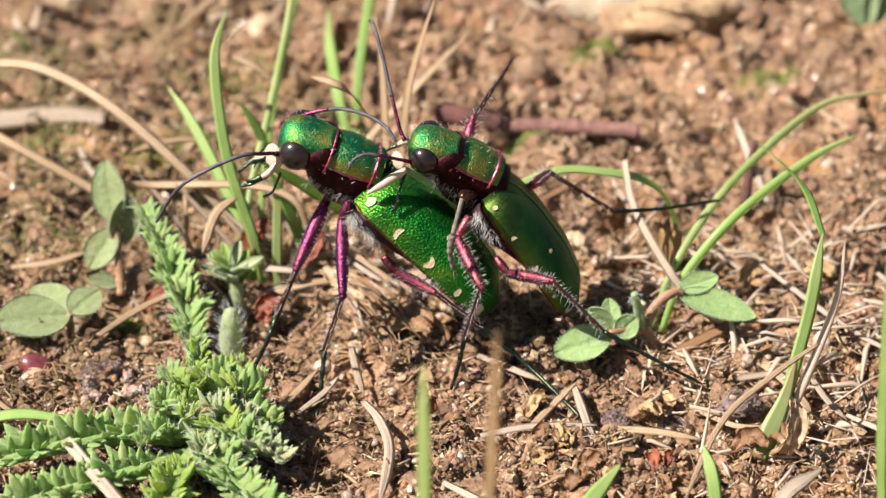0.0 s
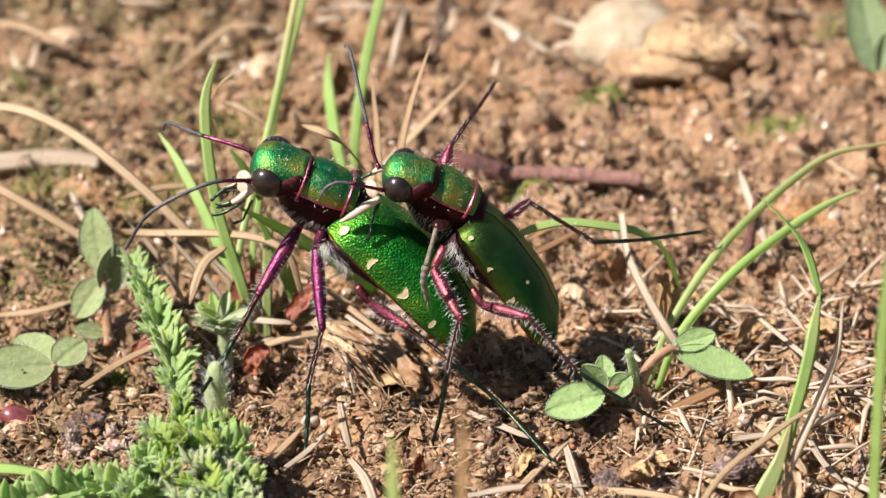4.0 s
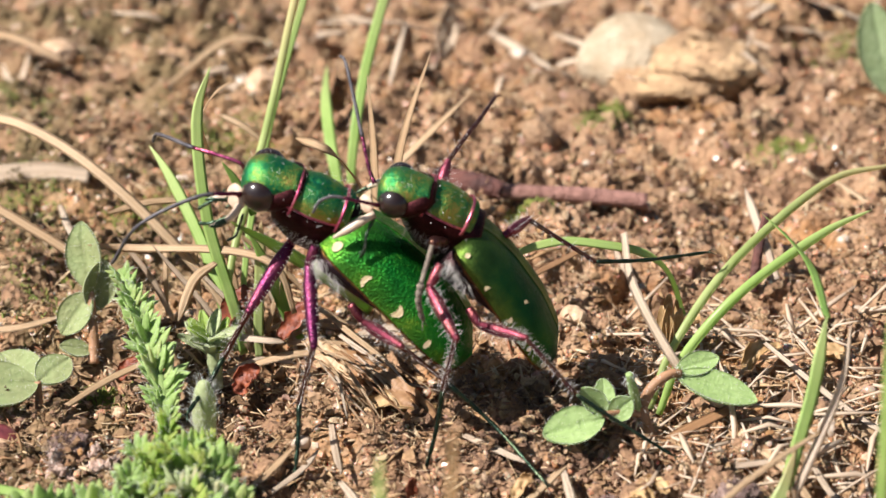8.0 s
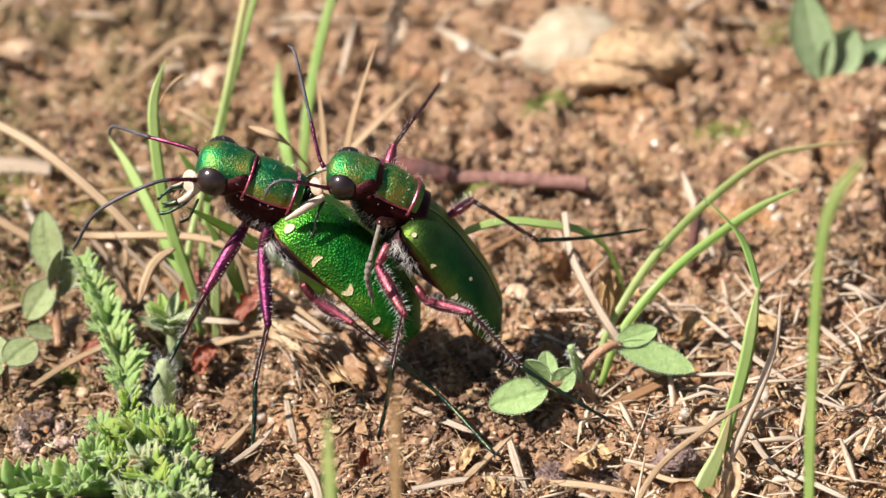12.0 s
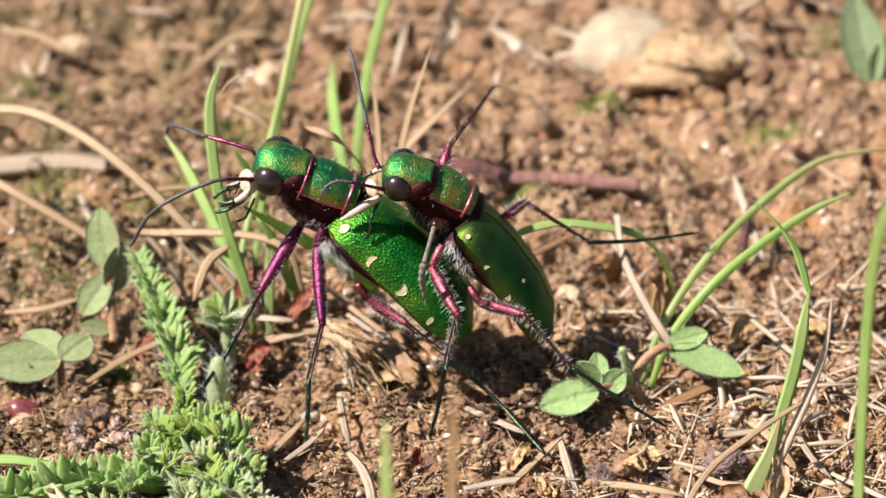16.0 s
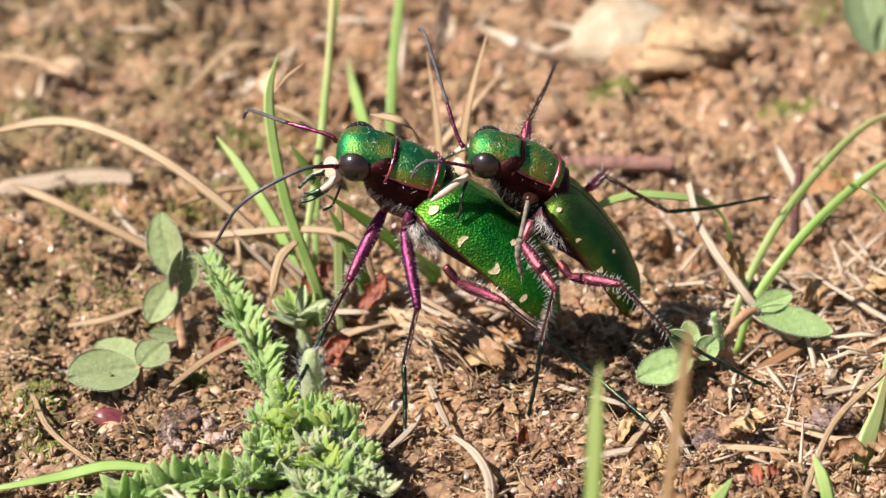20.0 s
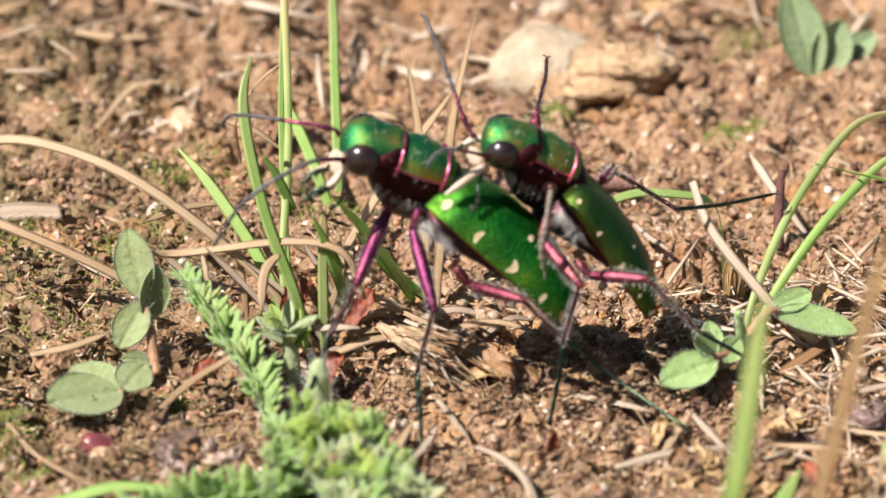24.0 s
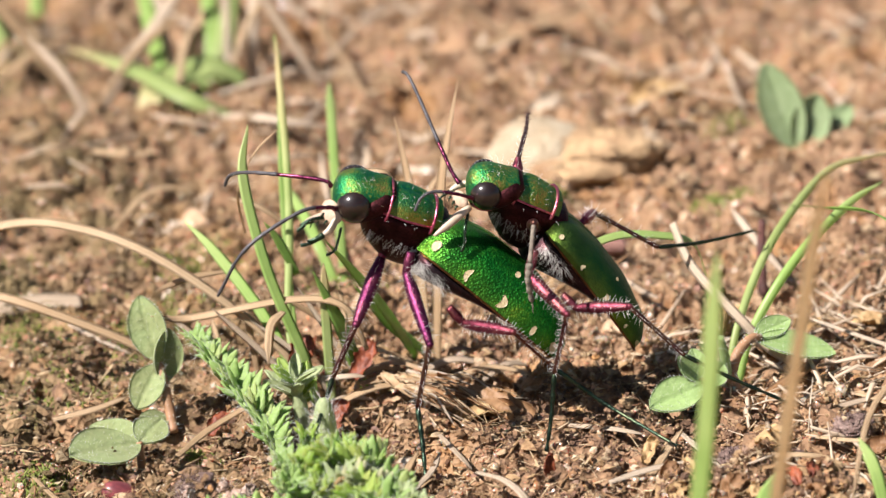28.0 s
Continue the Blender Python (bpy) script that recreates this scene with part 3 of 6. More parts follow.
clods, clod_faces = lumps(1100, 14, 0.9, 2.4, -0.10, 0.30, 0.6, single=True)
clods = clods[np.lexsort((clods[:, 0, 0], np.hypot(clods[:, 0, 0], clods[:, 0, 1] + 7)))]
tagged(part("soil_clods", joined(clods[280:], clod_faces), SOIL), "larger clods of caked sandy soil", "soil", kind="stuff")
tagged(part("soil_clods", lumps(90, 17, 0.7, 2.0, 0.1, 0.35, 0.7, 0.0, (4.5, 18, 22.5, 31)), SOIL), "clods of earth heaped round the stone", "soil", kind="stuff")
tagged(part("sand_grains", lumps(26000, 3, 0.12, 0.60, 0.04, 0.25, 0.8), GRAIN, smooth=False), "loose tan, orange and clear quartz sand grains", "sand", kind="stuff")
tagged(part("quartz_grains", lumps(3200, 8, 0.24, 0.80, 0.05, 0.30, 0.8, 0.0, (-28, 28, -28, 14)), QUARTZ), "rounded clear and honey-coloured quartz grains", "sand", kind="stuff")
tagged(part("soil_crumbs", lumps(76000, 4, 0.11, 0.58, 0.02, 0.6, 0.75, 0.8), CRUMB, smooth=False), "dark brown crumbs of humus on the sand", "soil", kind="stuff")


# ---- the beetles ----
def axes_of(forward, left):
    f = unit(forward)
    l = np.asarray(left, float) - f * np.dot(left, f)
    l = unit(l)
    return np.stack([f, l, np.cross(f, l)], 1)


def elytron_point(u, phi, width, length, height):
    """On the wing case: u from base to tip, phi in degrees from the seam to the rim."""
    u = np.asarray(u, float)
    w = width * np.interp(u, [0, 0.04, 0.12, 0.35, 0.65, 0.82, 0.92, 0.98, 1], [0.55, 0.8, 0.9, 0.96, 1, 0.94, 0.74, 0.40, 0.08])
    h = height * np.interp(u, [0, 0.1, 0.3, 0.6, 0.85, 1], [0.6, 0.86, 1, 1, 0.78, 0.3])
    p = np.radians(phi)
    s, c = np.sin(p), np.cos(p)
    return np.stack([length / 2 - u * length + 0 * p, w * np.sign(s) * np.abs(s) ** 0.8, h * np.sign(c) * np.abs(c) ** 0.8], -1)


def wing_case(side, turn, centre, width, length, height):
    u, phi = np.meshgrid(np.linspace(0, 1, 44) ** 0.9, np.linspace(0.25, 85.5, 24), indexing="ij")
    # a fine smoothing of the outline keeps the sides from showing corners
    p = elytron_point(u, phi, width, length, height)
    for _ in range(3):
        p[1:-1] = (p[:-2] + 2 * p[1:-1] + p[2:]) / 4
    p[..., 1] *= side
    p = p if side < 0 else p[:, ::-1]
    return shell(p @ turn.T + centre, 0.10)


def spot(side, turn, centre, width, length, height, u, phi, du, dphi, hook=0.0):
    """A small cream mark that lies on the wing case."""
    a = np.linspace(-1, 1, 9)
    s, t = np.meshgrid(a, a, indexing="ij")
    r = np.sqrt(np.maximum(1 - t**2 / 2, 0)), np.sqrt(np.maximum(1 - s**2 / 2, 0))
    p = elytron_point(u + s * r[0] * du + hook * (t * r[1]) ** 2, phi + t * r[1] * dphi, width + 0.035, length, height + 0.035)
    p[..., 1] *= side
    p = p if side < 0 else p[:, ::-1]
    return shell(p @ turn.T + centre, 0.02)


def loft(rows, turn, centre, k=22, power=0.85):
    """A body of rounded cross-sections; rows of x, half width, top, bottom, shift up."""
    a = np.arange(k) * 2 * np.pi / k
    c, s = np.cos(a), np.sin(a)
    n = 26
    t = np.linspace(0, 1, n)
    rows = np.array([np.interp(t, np.linspace(0, 1, len(rows)), [r[i] for r in rows]) for i in range(5)]).T
    for _ in range(3):
        rows[1:-1] = (rows[:-2] + 2 * rows[1:-1] + rows[2:]) / 4
    y = rows[:, 1:2] * np.sign(c) * np.abs(c) ** power
    z = np.where(s > 0, rows[:, 2:3], rows[:, 3:4]) * np.sign(s) * np.abs(s) ** power + rows[:, 4:5]
    p = np.stack([np.repeat(rows[:, :1], k, 1), y, z], -1)
    v = np.vstack([p.reshape(-1, 3), [[rows[0, 0], 0, rows[0, 4]], [rows[-1, 0], 0, rows[-1, 4]]]]) @ turn.T + centre
    i, j = np.meshgrid(np.arange(n - 1), np.arange(k), indexing="ij")
    quads = np.stack([i * k + j, (i + 1) * k + j, (i + 1) * k + (j + 1) % k, i * k + (j + 1) % k], -1).reshape(-1, 4)
    b = np.arange(k)
    tris = np.vstack([np.stack([b, (b + 1) % k, np.full(k, n * k)], 1), np.stack([(n - 1) * k + (b + 1) % k, (n - 1) * k + b, np.full(k, n * k + 1)], 1)])
    return Geo().add(v, quads, tris)


def along(a, b, count, rng):
    t = rng.uniform(0, 1, (count, 1))
    return np.asarray(a) + (np.asarray(b) - np.asarray(a)) * t


def leg(beetle, points, rng, fat=0.30, femur=FEMUR, tibia=TIBIA, tarsus=TARSUS, hair=1.0, label="", pad=False):
    """A jointed leg: hip, end of trochanter, knee, end of shin, then the foot; moved as a whole from its hip."""
    p = np.asarray(points, float)
    hip, tro, knee, ankle, toe = p[0], p[1], p[2], p[3], p[4:]
    d = unit(knee - tro)
    body = tube([hip, (hip + tro) / 2, tro], [fat * 0.75, fat * 0.95, fat * 0.7], 10, 8)
    body.join(tube([tro, tro + (knee - tro) * 0.3, tro + (knee - tro) * 0.7, knee], [fat * 0.75, fat * 1.2, fat * 1.05, fat * 0.65], 12, 18))
    body.join(ball(knee, [fat * 0.66] * 3, None, 8, 10))
    thigh = part("leg", body, femur, beetle, label, pivot=hip)
    part("tibia", tube([knee, knee + (ankle - knee) * 0.5, ankle], [fat * 0.50, fat * 0.43, fat * 0.46], 9, 14), tibia, thigh)
    line = curve([ankle, *toe], 30)
    s = np.linspace(0, 5, 30)
    r = (0.32 + 0.18 * np.abs(np.sin(np.pi * s)) ** 0.5 - 0.03 * s) * fat * (1.5 if pad else 1.0)
    foot = sweep(line, ring(8), r, flat=False)
    end, ahead = line[-1], unit(line[-1] - line[-4])
    side = unit(np.cross(ahead, (0.1, -0.3, 1)))
    for turn in (-1, 1):
        foot.join(tube([end, end + ahead * 0.22 + side * 0.14 * turn, end + ahead * 0.36 + side * 0.2 * turn + np.array([0, 0, -0.1])], [fat * 0.13, fat * 0.1, 0.012], 5, 6))
    part("tarsus", foot, PAD if pad else tarsus, thigh)
    if hair:
        roots, ways = [], []
        for a, b, rows, m, off in ((tro, knee, 7, 16, fat * 1.0), (knee, ankle, 5, 14, fat * 0.42)):
            m = max(int(m * hair), 3)
            line0 = unit(b - a)
            u0 = unit(np.cross(line0, (0.3, 0.2, 1)))
            v0 = np.cross(line0, u0)
            angle = np.repeat(np.arange(rows) * 2 * np.pi / rows, m)
            along0 = np.tile((np.arange(m) + 0.5) / m, rows) + rng.normal(0, 0.015, rows * m)
            around = u0 * np.cos(angle)[:, None] + v0 * np.sin(angle)[:, None]
            roots.append(a + (b - a) * along0[:, None] + around * off * 0.85)
            ways.append(around + 0.30 * line0)
        part("bristles", bristles(np.vstack(roots), np.vstack(ways), 0.42, rng, 0.0092, 0.12, 0.16), HAIR, thigh)
        q = line[rng.integers(0, 29, 64)]
        part("tarsal_spines", bristles(q, unit(rng.normal(0, 1, (64, 3))) + 0.6 * ahead, 0.26, rng, 0.013), TIBIA, thigh)
    return thigh


def feeler(beetle, points, radius, label, name="antenna"):
    """A jointed antenna: shining purple near the head, dull grey beyond."""
    line = curve(points, 66)
    s = np.linspace(0, 11, 66)
    r = radius * (1.0 - 0.022 * s) * (0.86 + 0.2 * np.abs(np.sin(np.pi * s)) ** 0.6)
    r[:6] = radius * np.linspace(1.35, 1.05, 6)
    cut = 25
    inner = part(name, sweep(line[:cut + 1], ring(8), r[:cut + 1], flat=False), ANTENNA_BASE, beetle, label, pivot=line[0])
    part("outer_joints", sweep(line[cut:], ring(8), r[cut:], flat=False), ANTENNA, inner)
    rng = np.random.default_rng(int(radius * 1e4) + len(points))
    i = rng.integers(4, 60, 40)
    part("antenna_hairs", bristles(line[i], rng.normal(0, 1, (40, 3)), 0.16, rng, 0.008), HAIR, inner)
    return inner


def beetle(name, label, base, wings, trunk, neck, skull, size, girth, seed, cover, lip, belly=1.0):
    """Wing cases, underside, pronotum, head with eyes, lip and jaws. wings, trunk, neck, skull: turn and centre of each."""
    rng = np.random.default_rng(seed)
    b = thing(name, base, label, "beetle", "pair of tiger beetles")
    turn, centre = wings
    mark = 0.76 if size > 0.9 else 0.52
    width, length, height = girth
    for side in (1, -1):
        case = part("elytron", wing_case(side, turn, centre, width, length, height), cover, b)
        edge = elytron_point(np.linspace(0.02, 0.985, 50), 85.0, width + 0.02, length, height)
        edge[:, 1] *= side
        part("rim", sweep(edge @ turn.T + centre, ring(6), np.full(50, 0.055), flat=False), RIM, case, "bronze rim of the wing case")
        for u, phi, du, dphi, hook in ((0.055, 66, 0.026, 11, 0.0), (0.27, 75, 0.020, 9, 0.02), (0.52, 75, 0.026, 9, -0.03), (0.50, 38, 0.020, 6, 0.0),
                                       (0.74, 76, 0.018, 7, 0.0), (0.90, 72, 0.035, 12, 0.02)):
            part("spot", spot(side, turn, centre, width, length, height, u, phi, du * mark, dphi * mark, hook * mark), SPOT, case)
    l = length
    part("abdomen", loft([(l * 0.50, 0.5, 0.5, 0.4, 0.0), (l * 0.42, width * 0.80, 0.5, 1.0 * belly, 0.0), (l * 0.25, width * 0.88, 0.4, 0.85 * size * belly, 0.15),
                          (0, width * 0.86, 0.3, 0.30 * size * belly, 0.3), (-l * 0.22, width * 0.80, 0.2, 0.22 * size, 0.35), (-l * 0.40, width * 0.5, 0.15, 0.2, 0.35),
                          (-l * 0.475, 0.12, 0.1, 0.1, 0.3)], turn, centre), UNDERSIDE, b, "dark copper underside with white hairs")
    m = 150
    x = rng.uniform(0, 1, m) ** 1.2 * 0.20
    x = (0.47 - x) * l
    y = np.where(rng.uniform(0, 1, m) < 0.85, 1, -1) * width * rng.uniform(0.62, 0.93, m)
    roots = np.stack([x, y, 0.0 - 0.95 * size * rng.uniform(0, 1, m) * (1.25 - np.abs(y) / width)], -1) @ turn.T + centre
    ways = np.stack([-0.7 + 0 * x, np.sign(y) * 0.5, -0.6 + 0 * x], -1) @ turn.T
    part("underside_hair", bristles(roots, ways, 0.85, rng, 0.006, 0.38, 0.5), HAIR, b, "dense white hairs")
    # pronotum: two pinched collars and a domed middle
    t2, c2 = neck
    w = 1.42 * size / 0.926
    u = np.linspace(0, 1, 26)
    prof = np.interp(u, [0, 0.10, 0.18, 0.24, 0.5, 0.76, 0.84, 0.93, 1], [0.62, 0.80, 0.90, 0.90, 1.02, 0.94, 0.86, 0.9, 0.82])
    phi = np.radians(np.linspace(-69, 69, 34))
    px = 1.2 * w - u * 2.35 * w
    seam = 1 - 0.05 * np.exp(-((phi / 0.10) ** 2))
    grid = np.stack([px[:, None] + 0 * phi, w * prof[:, None] * np.sin(phi) * (0.96 + 0 * phi), w * 0.92 * prof[:, None] * np.cos(phi) * seam], -1)
    plate = part("pronotum", shell(grid[:, ::-1] @ t2.T + c2, 0.08), PRONOTUM, b)
    for edge in (grid[3:-3, 0], grid[3:-3, -1]):
        part("side_rim", sweep(edge @ t2.T + c2, ring(6), np.full(len(edge), 0.055), flat=False), MAGENTA, plate)
    phi = np.radians(np.linspace(-82, 82, 34))
    for at, r, thin, name2 in ((0.69, 0.955, 0.062, "front_collar"), (-0.87, 0.90, 0.075, "rear_collar")):
        arc = np.stack([at * w + 0 * phi, w * r * np.sin(phi), w * r * 0.95 * np.cos(phi)], -1) @ t2.T + c2
        part(name2, sweep(arc, ring(8), np.full(len(arc), thin), flat=False), MAGENTA, b, "magenta metallic rim")
    part("prothorax", loft([(1.25 * w, 0.55, 0.5, 0.6, -0.1), (0.9 * w, 0.90 * w, 0.6, 1.0 * w, -0.1), (0, 0.985 * w, 0.7, 1.65 * w, -0.1),
                            (-0.8 * w, 0.92 * w, 0.6, 1.75 * w, -0.1), (-1.6 * w, 0.85 * w, 0.5, 1.3 * w, -0.1)], t2, c2), COPPER, b, "copper-red underside of the thorax")
    m = 260
    y = np.where(rng.uniform(0, 1, m) < 0.75, 1, -1) * w * rng.uniform(0.5, 0.95, m)
    roots = np.stack([rng.uniform(-1.2, 1.0, m) * w, y, -0.5 - 0.5 * rng.uniform(0, 1, m)], -1) @ t2.T + c2
    part("thorax_hair", bristles(roots, np.stack([0.2 + 0 * y, np.sign(y) * 0.5, -0.8 + 0 * y], -1) @ t2.T, 0.6, rng, 0.007, 0.35, 0.4), HAIR, b)
    m = 60
    a = rng.uniform(-1.4, 1.4, m)
    roots = np.stack([rng.uniform(-1.1, 1.1, m) * w, w * np.sin(a), 0.92 * w * np.cos(a)], -1) @ t2.T + c2
    part("back_hair", bristles(roots, roots - c2, 0.26, rng, 0.007, 0.4, 0.1), HAIR, b)
    # head
    t3, c3 = skull
    h = size / 0.926
    head = part("head", loft([(1.0 * h, 0.45 * h, 0.30 * h, 0.45 * h, -0.40 * h), (0.86 * h, 0.85 * h, 0.62 * h, 0.6 * h, -0.20 * h), (0.5 * h, 1.04 * h, 0.94 * h, 0.85 * h, -0.06 * h),
                              (0.1 * h, 1.10 * h, 1.02 * h, 0.9 * h, -0.02), (-0.4 * h, 1.12 * h, 0.96 * h, 0.95 * h, -0.02), (-0.9 * h, 0.98 * h, 0.70 * h, 0.95 * h, -0.08 * h),
                              (-1.35 * h, 0.84 * h, 0.46 * h, 0.85 * h, -0.14 * h), (-1.75 * h, 0.66 * h, 0.28 * h, 0.7 * h, -0.2 * h)], t3, c3, 26, 0.95), HEAD_GREEN, b, "golden green metallic head")
    part("cheek", loft([(0.95 * h, 0.5, 0.3, 0.3, -0.66 * h), (0.5 * h, 1.10 * h, 0.5 * h, 0.55 * h, -0.66 * h), (-0.3 * h, 1.32 * h, 0.62 * h, 0.70 * h, -0.56 * h),
                        (-0.9 * h, 1.28 * h, 0.66 * h, 0.75 * h, -0.44 * h), (-1.5 * h, 1.10 * h, 0.55 * h, 0.7 * h, -0.40 * h), (-1.9 * h, 0.5, 0.3, 0.3, -0.4 * h)], t3, c3), COPPER, head, "dark maroon side of the head")
    for side in (1, -1):
        eye = part("eye", ball(t3 @ (np.array([0.0, 0.84 * side, -0.14]) * h) + c3, np.array([0.80, 0.74, 0.80]) * h, t3, 20, 26), EYE, head, "bulging dark brown eye")
        rim = np.radians(np.linspace(200, 340, 16))
        arc = np.stack([0.82 * np.cos(rim), side * (1.0 + 0 * rim), 0.84 * np.sin(rim) - 0.16], -1) * h @ t3.T + c3
        part("eye_rim", sweep(arc, ring(6), np.full(16, 0.05), flat=False), MAGENTA, eye)
    mid, way, half = lip
    part("labrum", ball(mid, half, axes_of(way, (-0.15, -0.45, -0.88)), 14, 18, 0.10, seed), LIP, head, "cream upper lip")
    lobe = axes_of(way, (-0.15, -0.45, -0.88))
    for k in (-0.7, -0.1, 0.5):
        q = np.asarray(mid) + lobe @ (np.array([0.82, k, 0.6]) * np.asarray(half))
        part("lip_tooth", tube([q, q + lobe @ np.array([0.12, 0.05, 0.05]), q + lobe @ np.array([0.22, 0.14, 0.0])], [0.05, 0.05, 0.015], 6, 6), TARSUS, head)
    i = rng.integers(0, 14, 60)
    crown = np.stack([rng.uniform(-1.2, 0.6, 60), rng.uniform(-0.9, 0.9, 60), 0.72 + 0 * i], -1) * h @ t3.T + c3
    part("head_hair", bristles(crown, np.repeat((t3[:, 2])[None], 60, 0), 0.24, rng, 0.006, 0.4, 0.1), HAIR, head)
    return b, head


def jaw(head, skull, side, size, ivory, opened=0.0, reach=1.55):
    """A curved toothed mandible that swings from its joint."""
    t3, c3 = skull
    h = size / 0.926
    root = np.array([0.95, 0.78 * side, -0.42]) * h
    a = side * opened
    pts = np.array([(0, 0, 0), (0.5, 0.16 * side, -0.12), (1.0, 0.05 * side, -0.28), (reach, -0.45 * side, -0.36)]) * h
    c, s = math.cos(a), math.sin(a)
    pts = np.stack([pts[:, 0] * c - pts[:, 1] * s, pts[:, 0] * s + pts[:, 1] * c, pts[:, 2]], -1)
    line = (pts + root) @ t3.T + c3
    piece = part("mandible", tube(line[:3], [0.20 * h, 0.19 * h, 0.12 * h], 9, 14), ivory, head, pivot=line[0])
    part("jaw_tip", tube(line[1:][[1, 2]], [0.12 * h, 0.02], 8, 8), TARSUS, piece, "black pointed jaw tip")
    for k in (0.55, 0.8):
        q = line[1] + (line[2] - line[1]) * k
        inward = unit(t3[:, 1] * -side + t3[:, 0] * 0.3)
        part("jaw_tooth", tube([q, q + inward * 0.32 * h], [0.09 * h, 0.015], 6, 5), TARSUS, piece)
    return piece


def palp(head, points, radius=0.07):
    line = curve(points, 22)
    r = radius * (0.85 + 0.3 * np.abs(np.sin(np.linspace(0, 4, 22) * np.pi)))
    piece = part("palp", sweep(line, ring(7), r, flat=False), TARSUS, head, pivot=line[0])
    rng = np.random.default_rng(len(points) * 11)
    part("palp_hairs", bristles(line[rng.integers(2, 21, 16)], rng.normal(0, 1, (16, 3)), 0.22, rng, 0.008), HAIR, piece)
    return piece


F_WINGS = (axes_of((-0.708, 0.155, 0.689), (-0.144, -0.987, 0.074)), np.array((-2.91, -6.07, 6.02)))
F_NECK = (axes_of((-0.90, -0.02, 0.42), (-0.15, -0.92, -0.33)), np.array((-6.35, -5.55, 10.62)))
F_HEAD = (axes_of((-0.93, 0.28, -0.16), (-0.40, -0.83, -0.38)), np.array((-8.45, -5.6, 11.85)))
M_WINGS = (axes_of((-0.539, -0.005, 0.843), (-0.059, -0.997, -0.044)), np.array((1.88, -5.95, 6.08)))
M_NECK = (axes_of((-0.86, -0.02, 0.50), (-0.1, -0.95, -0.26)), np.array((-0.75, -6.0, 10.6)))
M_HEAD = (axes_of((-0.94, 0.24, -0.18), (-0.36, -0.87, -0.34)), np.array((-2.6, -6.3, 11.75)))

female, f_head = beetle("female_beetle", "green tiger beetle standing high on purple legs, carrying another", (-3, -8, 0), F_WINGS, None, F_NECK, F_HEAD, 0.926, (2.48, 8.5, 2.65), 11, ELYTRON,
                        ((-9.62, -6.2, 11.25), (-0.9, 0.1, -0.35), (0.42, 0.60, 0.14)))
male, m_head = beetle("male_beetle", "smaller green tiger beetle gripping the back of the other", (0, -8, 0), M_WINGS, None, M_NECK, M_HEAD, 0.83, (2.26, 7.7, 1.75), 12, ELYTRON_DEEP,
                      ((-3.92, -6.95, 11.35), (-0.8, 0.1, -0.5), (0.30, 0.44, 0.15)), 1.7)
RNG = np.random.default_rng(5)
F_LEGS = [
    leg(female, [(-7.0, -5.5, 9.2), (-7.35, -5.5, 8.5), (-9.1, -7.6, 6.3), (-10.3, -7.4, 3.8), (-10.9, -8.6, 3.2), (-11.75, -10.5, 2.75)], RNG, 0.29, label="violet fore leg"),
    leg(female, [(-6.2, -6.6, 9.0), (-6.5, -6.7, 8.1), (-6.2, -9.5, 5.65), (-6.9, -9.4, 2.65), (-6.95, -10.3, 1.2), (-7.1, -11.3, -0.25)], RNG, 0.27, label="magenta fore leg"),
    leg(female, [(-4.7, -7.0, 6.3), (-4.1, -7.2, 5.5), (-2.4, -9.6, 5.75), (-0.4, -8.9, 3.45), (1.7, -9.7, 1.7), (4.0, -12.7, 0.6)], RNG, 0.25, ROSE, label="bronze middle leg"),
]
M_LEGS = [
    leg(male, [(-0.5, -7.2, 9.6), (-0.9, -7.9, 10.0), (-1.0, -8.7, 10.4), (-1.5, -9.6, 8.9), (-1.62, -9.7, 8.1), (-1.45, -9.5, 7.0)], RNG, 0.24, TIBIA, PAD, PAD, 0, "grey felted fore leg", True),
    leg(male, [(-0.7, -7.4, 8.6), (-1.2, -7.9, 7.7), (0.0, -10.0, 6.4), (-0.6, -9.6, 3.5), (-0.9, -9.9, 1.6), (-1.4, -10.4, -0.3)], RNG, 0.26, ROSE, label="rose-red middle leg"),
    leg(male, [(0.5, -7.3, 6.3), (1.0, -7.8, 5.75), (3.0, -9.6, 6.2), (5.2, -10.5, 3.9), (7.2, -11.0, 2.7), (9.5, -11.7, 1.5)], RNG, 0.24, ROSE, label="rose-red hind leg"),
    leg(male, [(1.4, -5.2, 8.4), (2.2, -5.2, 8.9), (3.1, -3.4, 8.6), (6.1, -3.5, 6.5), (8.4, -2.7, 6.15), (11.2, -1.7, 6.0)], RNG, 0.23, ROSE, hair=0.5, label="hind leg stretched out over the ground"),
    leg(male, [(-0.9, -5.0, 10.4), (-0.75, -4.7, 11.0), (-0.45, -3.9, 11.75), (0.35, -1.8, 11.95), (0.9, -0.2, 11.9), (1.6, 2.3, 11.75)], RNG, 0.24, ROSE, TIBIA, TIBIA, 0.25, "leg raised in the air"),
]
F_NEAR = feeler(female, [(-9.45, -6.3, 11.4), (-9.9, -6.7, 11.65), (-11.3, -7.3, 11.8), (-13.8, -7.5, 10.5), (-15.1, -6.8, 8.2)], 0.105, "long antenna curving forward")
F_FAR = feeler(female, [(-9.3, -5.0, 12.0), (-9.7, -4.9, 12.3), (-11.7, -3.8, 12.4), (-12.8, -2.4, 12.1), (-13.4, -1.2, 11.6), (-13.6, -0.6, 10.9)], 0.10, "antenna with a hooked tip")
